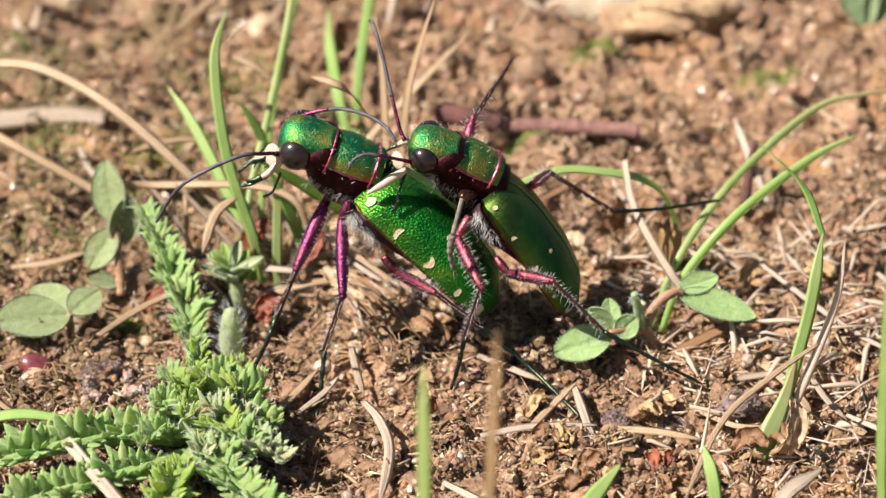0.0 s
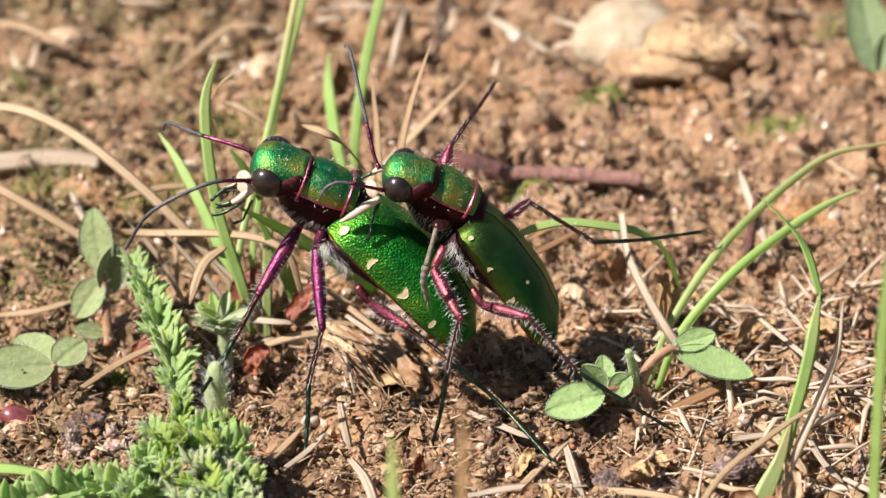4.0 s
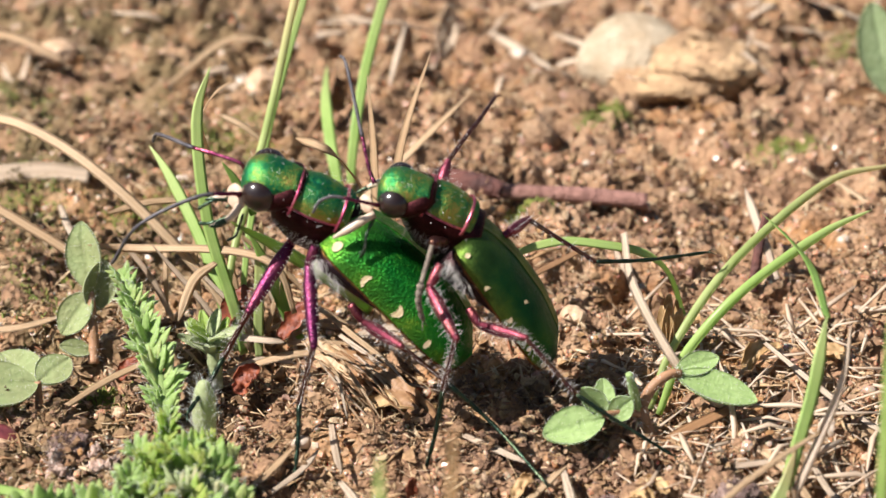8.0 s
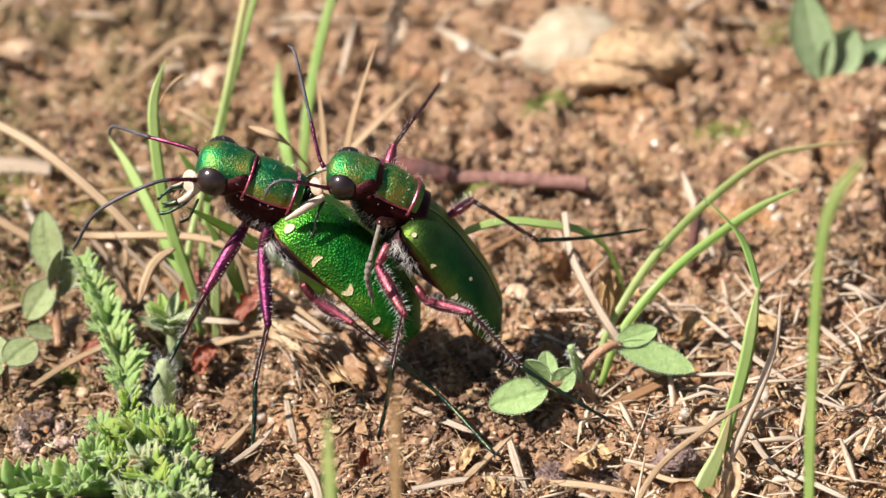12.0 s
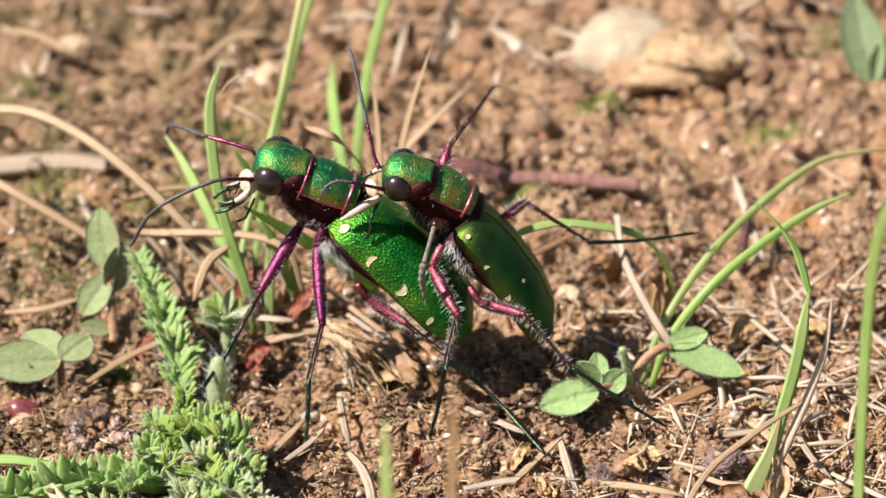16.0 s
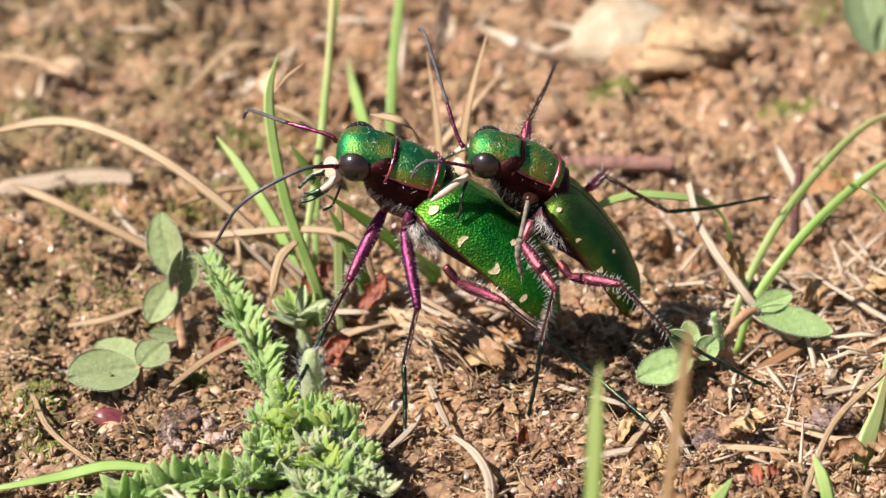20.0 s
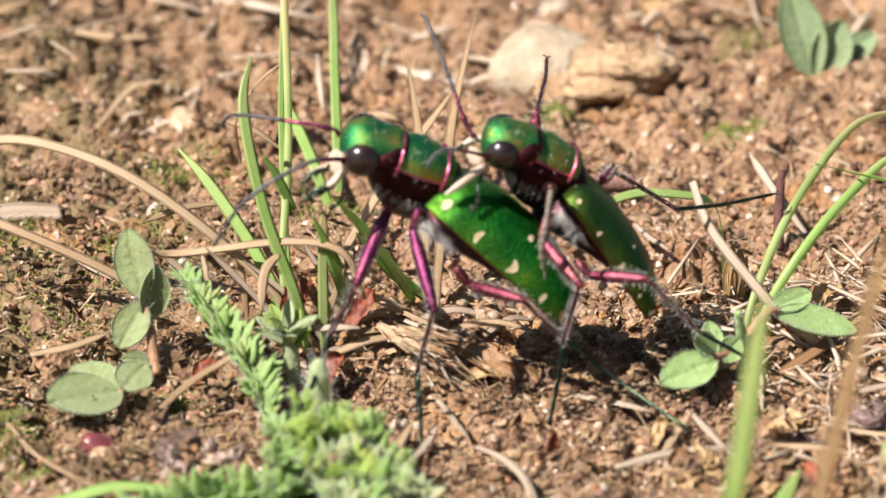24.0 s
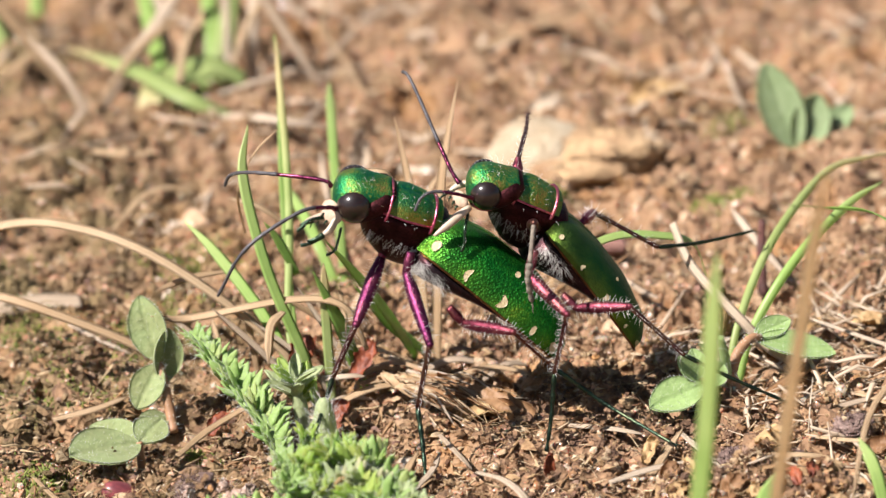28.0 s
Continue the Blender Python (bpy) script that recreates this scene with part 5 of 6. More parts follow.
flat_one = thing("flat_seedling", (-19.3, -5.3, 0), "low seedling with dusty olive oval leaves lying on the soil", "seedling", "seedlings")
leaf(flat_one, (-18.9, -5.2, 1.1), (-22.2, -6.6, 1.6), 2.7, (0.0, -0.35, 1), REDDISH_LEAF, 0.06, 0.02, 120, 41)
leaf(flat_one, (-18.9, -5.1, 1.1), (-20.8, -3.3, 1.5), 2.0, (0.1, -0.3, 1), REDDISH_LEAF, 0.06, 0.02, 90, 42)
leaf(flat_one, (-18.9, -5.2, 1.1), (-17.6, -3.7, 1.5), 1.6, (0.1, -0.5, 1), REDDISH_LEAF, 0.06, 0.02, 90, 43)
stalk(flat_one, [(-18.9, -5.3, -0.3), (-18.9, -5.2, 1.1)], [0.2, 0.16], STEM, 10)

right_one = thing("hairy_seedling", (8.3, -7.8, 0), "hairy seedling with round fresh green leaves on a bent brown stem", "seedling", "seedlings")
stalk(right_one, [(8.5, -8.0, -0.3), (8.3, -7.9, 0.7), (8.1, -7.8, 1.7)], [0.36, 0.34, 0.28], STEM, 60)
stalk(right_one, [(8.1, -7.8, 1.4), (8.6, -7.5, 2.4), (9.4, -7.0, 2.8), (9.9, -6.8, 2.7)], [0.26, 0.25, 0.22, 0.18], STEM, 70, 5)
stalk(right_one, [(8.1, -7.9, 1.3), (7.3, -8.4, 1.7), (6.4, -8.8, 1.8)], [0.22, 0.18, 0.14], STEM, 40, 6)
stalk(right_one, [(8.0, -7.9, 1.4), (7.8, -8.1, 2.5), (7.55, -8.3, 3.6)], [0.2, 0.24, 0.16], HAIRY_LEAF, 70, 7)
leaf(right_one, (6.5, -8.9, 1.7), (3.8, -9.65, 1.3), 1.8, (0.0, -0.65, 1), HAIRY_LEAF, 0.10, 0.03, 150, 51)
leaf(right_one, (6.6, -8.6, 1.8), (5.5, -8.6, 3.0), 0.95, (-0.2, -1, 0.7), HAIRY_LEAF, 0.12, 0.0, 60, 52)
leaf(right_one, (6.6, -8.6, 1.8), (6.4, -7.7, 3.0), 0.9, (0.1, -1, 0.6), HAIRY_LEAF, 0.12, 0.0, 60, 53)
leaf(right_one, (6.7, -8.8, 1.6), (7.7, -8.3, 2.3), 1.1, (0.3, -0.9, 0.7), HAIRY_LEAF, 0.12, 0.0, 70, 54)
leaf(right_one, (9.7, -6.8, 2.7), (13.3, -7.6, 1.9), 1.5, (0.1, -0.6, 1), HAIRY_LEAF, 0.10, 0.05, 130, 55)
leaf(right_one, (9.7, -6.7, 2.8), (11.6, -6.0, 3.1), 1.1, (0.1, -0.7, 1), HAIRY_LEAF, 0.12, 0.0, 70, 56)

far_one = thing("far_seedling", (21.4, 22.5, 0), "pale green broad-leaved seedling behind the grass", "seedling", "seedlings")
leaf(far_one, (21.6, 24.3, 0.3), (20.4, 25.6, 4.9), 2.3, (-0.2, -1, 0.5), DUSTY_LEAF, 0.15, 0.05, 0, 61)
leaf(far_one, (21.7, 24.3, 0.3), (23.2, 25.0, 3.0), 2.2, (0.2, -1, 0.6), DUSTY_LEAF, 0.15, 0.05, 0, 62)
leaf(far_one, (21.7, 24.2, 0.3), (25.4, 26.0, 1.9), 1.7, (0.2, -0.7, 1), DUSTY_LEAF, 0.15, 0.05, 0, 63)
leaf(far_one, (21.4, 24.0, 0.3), (18.7, 23.0, 0.8), 1.2, (0.0, -0.6, 1), STRAW_BROWN, 0.2, 0.05, 0, 64)
stalk(far_one, [(21.6, 24.4, -0.4), (21.6, 24.3, 0.4)], [0.3, 0.25], STEM)

# ---- grass further back ----
tuft("grass_tuft", "fresh green blades behind the beetles", [
    (GRASS, 0.52, [(-5.6, 12.6, 0.0), (-5.4, 14.2, 3.0), (-4.9, 17.2, 5.4), (-4.2, 20.8, 7.0), (-3.7, 23.5, 7.6)], (0.1, -1, 0.3), 0.2),
    (GRASS, 0.6, [(-5.9, 12.7, 0.0), (-6.5, 14.6, 2.2), (-6.9, 17.6, 3.4), (-7.0, 21.0, 3.6)], (0.1, -1, 0.4), 0.4),
])
tuft("grass_tuft", "low blade behind the male beetle", [
    (GRASS, 0.42, [(10.4, 3.0, -0.2), (9.6, 1.0, 3.2), (8.4, -1.2, 5.6), (6.6, -2.0, 6.5), (4.4, -2.4, 6.9), (2.2, -3.4, 6.6), (1.2, -4.2, 5.6)], (0.1, -0.7, 0.8), 0.3),
])
tuft("grass_tuft", "young grass and pale leaves in the distance", [
    (GRASS, 1.0, [(-8.8, 44.0, 0.0), (-8.9, 48.0, 2.6), (-8.6, 54.0, 6.0), (-7.8, 60.0, 9.0)], (0.1, -1, 0.3), 0.3),
    (GRASS, 1.0, [(-6.9, 46.0, 0.0), (-5.6, 48.0, 2.6), (-5.2, 52.0, 6.0), (-4.4, 56.0, 9.0)], (0.1, -1, 0.3), 0.3),
    (GRASS_PALE, 1.2, [(-6.3, 46.0, 0.0), (-4.9, 48.0, 2.6), (-3.2, 53.0, 6.0), (-1.8, 57.0, 8.6)], (0.1, -1, 0.3), 0.3),
    (GRASS_PALE, 2.0, [(-4.4, 45.0, 1.2), (-6.6, 45.0, 2.2), (-9.4, 44.0, 1.6), (-11.0, 43.0, 0.3)], (0.1, -0.4, 1), 0.3),
    (GRASS_PALE, 1.4, [(-6.0, 41.0, 0.3), (-8.4, 42.0, 1.6), (-10.8, 46.0, 2.4), (-13.6, 52.0, 2.2)], (0.1, -0.4, 1), 0.3),
])
tuft("grass_tuft", "stray green blades at the far edge", [
    (GRASS, 0.9, [(-14.0, 62.0, 0.0), (-13.6, 64.0, 3.0), (-13.9, 68.0, 7.0)], (0.1, -1, 0.3), 0.3),
    (GRASS_PALE, 1.3, [(-16.0, 58.0, 0.0), (-18.0, 62.0, 3.4), (-20.4, 66.0, 6.0)], (0.1, -1, 0.3), 0.3),
])
tuft("grass_tuft", "curved green blade beside the tall stem", [
    (GRASS, 0.34, [(-10.2, 1.0, 0.0), (-9.9, 4.0, 3.5), (-9.0, 9.5, 7.0), (-7.6, 16.0, 10.5), (-7.2, 19.0, 12.0)], (0.2, -1, 0.3), 0.2),
])
tuft("grass_tuft", "green blades crossing behind the female beetle", [
    (GRASS_DEEP, 0.62, [(-4.2, 3.0, 0.0), (-6.0, 0.2, 3.4), (-8.0, -3.0, 6.8), (-10.0, -6.0, 9.9)], (0, -0.8, 0.6), 0.4),
    (GRASS_DEEP, 0.45, [(-9.6, 3.6, 4.8), (-10.4, 3.6, 6.6), (-11.0, 3.6, 7.6)], (0, -1, 0.4), 0.6),
    (GRASS_DEEP, 0.62, [(-3.6, 3.4, 0.0), (-5.8, 1.4, 2.6), (-7.8, -1.0, 5.6)], (0, -0.8, 0.6), 0.5),
])
tuft("foreground_grass", "low fresh blades at the near edge", [
    (GRASS, 0.75, [(3.6, -24.5, 0.0), (4.6, -23.4, 1.6), (6.4, -21.0, 2.6)], (0, -0.8, 0.6), 0.3),
    (GRASS, 0.6, [(10.6, -22.6, 0.0), (10.4, -21.6, 2.0), (10.0, -20.6, 3.2)], (0, -1, 0.4), 0.3),
    (STRAW_WHITE, 0.7, [(13.0, -22.6, 0.0), (13.6, -21.6, 1.2), (15.4, -19.8, 1.4)], (0, -0.6, 0.8), 0.3),
])
tuft("foreground_grass", "green blade lying at the edge of the yarrow", [
    (GRASS, 0.6, [(-18.4, -14.0, 0.8), (-20.6, -13.8, 1.0), (-23.0, -14.0, 0.7), (-28.0, -14.6, 0.4)], (0, -0.5, 1), 0.4)])
straw([(15.6, -14.2, 4.4), (13.2, -17.0, 4.4), (10.8, -19.6, 3.6), (8.6, -23.5, 1.0)], 0.36, "brown dead blade arching to the front", STRAW)
straw([(-18.2, -17.2, 1.8), (-16.0, -21.2, 1.6), (-13.4, -25.6, 1.2)], 0.9, "thick pale dead stem in front of the yarrow", STRAW_WHITE, taper=0.05, base=0.9)
straw([(-1.4, -19.6, 0.8), (0.6, -21.6, 0.7), (2.6, -24.8, 0.3)], 0.6, "pale green-tipped dead blade in front", STRAW_WHITE)
straw([(-4.6, 3.2, 6.6), (-5.5, -0.6, 10.2), (-6.4, -1.0, 11.0), (-7.4, 0.4, 10.6)], 0.5, "dry curled blade behind the beetle's head", STRAW)
straw([(7.4, -11.4, 0.3), (9.7, -8.8, 0.7), (11.8, -7.3, 1.0), (13.4, -5.7, 1.2)], 0.75, "grey-brown dead leaf strip on the ground", STRAW_BROWN, taper=0.15, base=0.8)
straw([(10.1, -11.3, 0.4), (13.3, -10.8, 0.6), (16.2, -10.0, 0.5)], 0.5, "pale straw lying flat on the soil", STRAW_WHITE)
straw([(12.3, -7.7, 0.5), (14.3, -11.1, 0.6), (15.4, -13.7, 0.4)], 0.8, "broad torn pale straw on the soil", taper=0.1, base=0.8)
straw([(13.9, -1.6, 1.2), (16.4, -5.3, 0.9), (18.6, -8.1, 0.7), (20.6, -9.5, 0.6)], 0.5, "long grey-white straw on the soil", STRAW_WHITE)
straw([(16.8, -8.9, 0.5), (18.9, -7.7, 0.5), (21.1, -6.6, 0.5)], 0.55, "pale straw among the litter")
straw([(2.4, -14.6, 0.1), (3.5, -12.9, 0.3), (4.9, -11.0, 0.6)], 0.5, "orange straw lying by the beetle's foot", taper=0.3, base=0.8)
straw([(0.3, -8.2, 0.3), (1.8, -9.7, 0.5), (3.2, -10.7, 0.4)], 0.6, "pale straw under the beetle's foot", STRAW_WHITE)
straw([(4.7, -11.3, 0.5), (5.1, -13.8, 0.4), (5.5, -16.0, 0.2)], 0.6, "crumpled white papery straw", STRAW_WHITE)
straw([(-5.6, -7.7, 0.5), (-5.3, -9.9, 0.4), (-5.0, -11.4, 0.2)], 0.5, "white dry flake of straw", STRAW_WHITE, taper=0.3, base=0.7)
straw([(-5.0, -12.2, 0.4), (-4.2, -14.6, 0.8), (-3.8, -16.9, 0.6), (-4.3, -20.7, 0.2)], 0.65, "curved pale straw on the soil", STRAW_WHITE, taper=0.2, base=0.6)
straw([(-9.4, -13.4, 0.2), (-8.2, -11.6, 0.4), (-7.0, -9.6, 0.7)], 0.5, "thin straw on dark soil", taper=0.3, base=0.7)
straw([(-8.0, -12.8, 0.2), (-6.8, -11.2, 0.3), (-6.0, -9.6, 0.5)], 0.4, "thin straw on dark soil", STRAW_WHITE, taper=0.3, base=0.7)
straw([(-9.9, -2.6, 1.9), (-8.7, -3.0, 2.0), (-7.9, -2.8, 1.8)], 0.55, "white straw end at the tuft's root", STRAW_WHITE, taper=0.1, base=0.9)
straw([(-9.4, -3.2, 0.8), (-7.8, -3.0, 1.2), (-6.2, -2.4, 1.0), (-5.2, -2.1, 0.6)], 0.6, "pale bent straw on the soil", taper=0.3, base=0.7)
straw([(-8.9, 1.7, 1.8), (-6.9, 0.5, 1.8), (-5.0, -0.3, 1.2)], 0.5, "dry straw under the beetle", taper=0.3, base=0.7)
straw([(-6.4, 1.1, 1.2), (-4.7, -1.1, 1.0), (-2.7, -3.3, 0.6)], 0.5, "dry straw under the beetle", taper=0.3, base=0.7)
straw([(-5.5, -0.8, 1.0), (-3.8, -2.8, 0.8), (-1.5, -5.8, 0.4)], 0.45, "dry straw under the beetle", STRAW_WHITE, taper=0.3, base=0.7)
straw([(-7.9, -1.4, 0.9), (-6.3, -1.3, 0.9), (-4.1, -1.0, 0.5)], 0.5, "dry straw at the tuft's foot", taper=0.3, base=0.7)
straw([(-8.9, 0.2, 0.6), (-8.5, -0.1, 2.2), (-8.1, -0.5, 4.0)], 0.4, "upright broken straw on the soil", taper=0.3, base=0.7)
straw([(-22.1, 0.0, 0.6), (-20.1, 0.1, 0.8), (-18.4, 1.1, 0.8)], 0.55, "straw on mossy soil")
straw([(-17.5, -6.8, 0.8), (-15.8, -4.9, 1.0), (-14.0, -3.5, 1.2), (-12.3, -2.3, 1.4)], 0.5, "brownish straw leaning on a leaf", taper=0.3, base=0.7)
straw([(2.4, 1.8, 2.2), (4.6, 3.3, 2.6), (7.3, 5.5, 3.0)], 0.45, "thin brown straw on the soil", STRAW_BROWN, taper=0.3, base=0.7)
straw([(14.8, 4.5, 1.0), (14.1, 7.0, 2.0), (13.4, 9.3, 3.2)], 0.55, "white dry stalk leaning in the grass", STRAW_WHITE)
straw([(17.8, 15.2, 0.6), (19.7, 12.4, 0.6), (21.8, 8.8, 0.5)], 0.45, "pale straw far behind on the soil")
straw([(18.2, 2.7, 0.6), (19.7, 1.9, 0.8), (21.6, 1.8, 0.6)], 0.45, "pale straw behind the grass", STRAW_WHITE)
straw([(19.5, -2.2, 0.9), (20.2, -3.3, 0.8), (21.1, -4.4, 0.5)], 0.5, "short pale straw on the soil", STRAW_WHITE)
straw([(8.2, 4.5, 0.8), (7.6, 5.8, 0.9), (7.2, 7.1, 1.1)], 0.4, "short pale straw on the soil", STRAW_WHITE)
straw([(-25.6, 30.5, 0.6), (-23.3, 28.4, 1.2), (-20.7, 26.6, 0.8)], 0.7, "bleached straw lying far back", taper=0.2, base=0.7)
straw([(-23.9, -5.8, 0.4), (-23.2, -9.4, 0.6), (-21.8, -12.0, 0.6), (-20.1, -13.7, 0.3)], 0.45, "thin straw crossing the soil")
straw([(-22.5, -9.9, 0.2), (-21.7, -9.0, 0.5), (-21.0, -8.8, 0.8)], 0.45, "dark twig-like straw on soil", STRAW_BROWN, taper=0.3, base=0.7)
straw([(-15.3, 24.8, 0.5), (-12.7, 29.0, 0.8), (-10.3, 29.5, 0.7)], 0.5, "pale straw far behind on the soil")
straw([(-8.0, 19.1, 0.5), (-7.0, 20.4, 2.0), (-6.6, 21.7, 3.2)], 0.45, "grey dry leaf edge behind the tuft", STRAW_BROWN, taper=0.2, base=0.8)
straw([(-15.0, 38.7, 0.4), (-13.4, 36.9, 0.6), (-10.7, 36.0, 0.5)], 0.8, "pale straw far behind on the soil", taper=0.2, base=0.7)
straw([(-19.2, 40.7, 0.4), (-17.1, 41.4, 0.8), (-15.3, 42.7, 0.6)], 0.6, "pale straw far behind on the soil", taper=0.2, base=0.7)
straw([(-11.9, 58.4, 0.4), (-11.4, 50.9, 1.0), (-10.2, 46.2, 0.6)], 0.5, "dry straw far behind on the soil", taper=0.2, base=0.7)
straw([(10.8, 58.3, 0.5), (11.3, 51.6, 0.8), (12.2, 49.2, 0.5)], 0.7, "dry straw far behind on the soil", taper=0.2, base=0.7)
straw([(9.5, 47.4, 0.5), (14.2, 49.7, 0.8), (17.7, 52.3, 0.5)], 0.7, "dry straw far behind on the soil", taper=0.2, base=0.7)
straw([(17.9, 56.0, 0.5), (17.5, 49.0, 0.8), (17.7, 45.7, 0.5)], 0.6, "dry straw far behind on the soil", taper=0.2, base=0.7)
straw([(3.6, 61.4, 0.5), (1.8, 52.5, 1.0), (1.8, 45.5, 1.0), (1.6, 39.5, 0.5)], 0.6, "curved brown stem far behind", taper=0.2, base=0.7)
straw([(-17.4, 52.8, 0.5), (-15.0, 55.6, 0.9), (-12.1, 59.6, 0.6)], 0.7, "dead brown blade far behind", taper=0.2, base=0.7)
straw([(-19.6, 11.9, 0.6), (-18.7, 8.5, 1.0), (-17.3, 6.8, 0.6)], 0.5, "pale straw lying on mossy soil", STRAW_WHITE)
straw([(0.3, -15.1, 0.3), (2.7, -14.7, 0.5), (5.7, -14.5, 0.4)], 0.5, "flat grey straw at the front", STRAW_WHITE)
straw([(6.0, -14.6, 0.3), (8.3, -15.3, 0.5), (10.3, -15.7, 0.3)], 0.6, "ochre strip of dead leaf")
straw([(15.5, -10.2, 0.5), (16.1, -12.8, 0.6), (17.0, -14.3, 0.3)], 0.5, "pale shred of straw", STRAW_WHITE)
straw([(17.0, -13.8, 0.3), (18.5, -15.5, 0.5), (20.0, -16.6, 0.3)], 0.5, "grey shred of straw", STRAW_WHITE)
straw([(10.4, -13.4, 0.3), (11.9, -14.9, 0.5), (13.4, -14.9, 0.4)], 0.5, "pale shred of straw")

# ---- stones, twig, seeds and scraps ----
CRUST = plain_material("ochre_crust", (0.54, 0.37, 0.20), (0.30, 0.175, 0.09), 0.95, 0.0016, depth=0.0005)
stone = thing("stone", (8.8, 28.5, 0), "rounded cream stone half sunk in the soil", "stone")
part("stone_body", ball((8.7, 29.0, -0.2), (3.0, 2.7, 2.3), None, 30, 36, 0.07, 3), STONE, stone)
crust = ball((12.2, 28.0, 0.35), (3.9, 2.5, 0.95), np.array(Matrix.Rotation(0.10, 3, "Y")), 44, 50, 0.24, 15)
crust.join(ball((10.2, 26.6, 0.0), (2.6, 1.6, 0.9), None, 24, 28, 0.28, 16))
for piece in crust.v:
    piece += np.random.default_rng(5).normal(0, 0.09, piece.shape)
part("crust", crust, CRUST, stone, "ochre earthy crust on the stone's foot")


def pebble(x, y, radii, material=PEBBLE, label="small tan pebble on the soil", seed=1, group="pebbles", name="pebble", bumpy=0.2):
    c = on_soil(x, y, radii[2] * 0.45)
    turn = np.array(Matrix.Rotation(seed * 1.3, 3, "Z"))
    return tagged(part(name, ball(c, radii, turn, 12, 14, bumpy, seed), material, pivot=c), label, "pebble", group)


pebble(-13.9, 14.9, (0.55, 0.45, 0.55), PEBBLE_WHITE, "bright white quartz pebble", 5)
pebble(-10.6, 26.0, (1.2, 1.0, 0.9), PEBBLE, "smooth orange pebble far behind", 6)
pebble(-21.5, 29.5, (1.0, 0.9, 0.7), PEBBLE, "smooth tan pebble far behind", 7)
pebble(-20.4, -8.8, (0.85, 0.6, 0.35), PEBBLE, "flat beige pebble beside a seed", 8)
pebble(-15.4, -4.4, (0.36, 0.36, 0.34), PEBBLE, "small round tan pebble", 9)
pebble(-7.0, -6.6, (0.5, 0.4, 0.3), PEBBLE_WHITE, "pale grey quartz pebble", 10)
pebble(5.2, 1.6, (0.6, 0.5, 0.4), PEBBLE, "small orange pebble on soil", 12)
pebble(6.8, 1.0, (0.5, 0.4, 0.4), PEBBLE_WHITE, "pale quartz pebble on soil", 13)
pebble(16.4, -8.0, (0.55, 0.4, 0.5), PEBBLE_WHITE, "white chip of quartz among straws", 14)
pebble(2.6, 30.0, (0.45, 0.4, 0.3), PEBBLE_WHITE, "white quartz pebble far behind", 19)
rng_p = np.random.default_rng(77)
for k in range(30):
    x, y = rng_p.uniform(-24, 24), -16 + 56 * rng_p.uniform(0, 1) ** 1.3
    r = rng_p.uniform(0.2, 0.42)
    pebble(x, y, (r, r * rng_p.uniform(0.6, 0.95), r * rng_p.uniform(0.5, 0.85)), PEBBLE_WHITE if k % 4 == 0 else PEBBLE,
           "pale quartz pebble in the soil" if k % 4 == 0 else "small tan pebble in the soil", 30 + k)

seed_c = on_soil(-20.3, -8.0, 0.55)
tagged(part("seed", ball(seed_c, (0.95, 0.62, 0.62), np.array(Matrix.Rotation(0.5, 3, "Y")), 16, 18, 0.03, 2), BERRY, pivot=seed_c), "shiny dark red seed capsule lying on soil", "seed")
twig = thing("twig", (4, 14, 0), "red-brown twig lying behind the beetles", "twig")
part("twig_shaft", tube([(1.6, 13.6, 0.55), (5.0, 13.3, 0.6), (8.9, 12.9, 0.45)], [0.42, 0.36, 0.42, 0.40], 10, 26), TWIG, twig)
part("bark_end", tube([(-1.4, 14.4, 0.9), (0.4, 14.0, 0.75), (1.9, 13.6, 0.6)], [0.55, 0.62, 0.45], 10, 16), TWIG_DARK, twig, "dark ragged end")
stem_r = thing("red_stem", (14.0, 6.5, 0), "short dark red dead stem in the grass", "twig")
part("shaft", tube([(13.7, 5.0, 0.0), (13.9, 5.9, 1.5), (14.3, 6.9, 3.2)], [0.26, 0.24, 0.18], 8, 12), TWIG_DARK, stem_r)
tan_bud = thing("dry_bud", (9.5, -1.4, 0), "dry straw-yellow bud with pointed scales", "bud")
for k in range(7):
    a = k * 0.9
    root = np.array([9.5 + 0.2 * math.cos(a), -1.5 + 0.2 * math.sin(a), 0.6])
    leaf(tan_bud, root, root + np.array([0.28 * math.cos(a) + 0.1, 0.28 * math.sin(a), 2.3 + 0.25 * (k % 3)]), 0.55, (math.cos(a), math.sin(a) - 0.4, 0.3), PAPERY, 0.25, 0, 0, k, "scale")


def flake(points, width, material, label, up=(0, -0.4, 1), name="leaf_scrap", category="litter", seed=1):
    """A crumpled scrap of dead leaf."""
    rng = np.random.default_rng(seed)
    line = curve(points, 14)
    t = np.linspace(-1, 1, 7)
    ahead = unit(np.gradient(line, axis=0))
    side = unit(np.cross(ahead, up))
    top = np.cross(side, ahead)
    w = width / 2 * np.sin(np.linspace(0.25, 2.9, 14)) ** 0.5 * rng.uniform(0.8, 1.15, 14)
    wrinkle = rng.normal(0, 0.09 * width, (14, 7)) + 0.16 * width * (np.sin(5 * t)[None] * np.sin(np.linspace(0, 7, 14) + seed)[:, None] + t[None] ** 2)
    grid = line[:, None] + side[:, None] * (w[:, None] * t)[..., None] + top[:, None] * wrinkle[..., None]
    return tagged(part(name, shell(grid[:, ::-1], 0.06), material, pivot=line[0]), label, category, "leaf scraps")


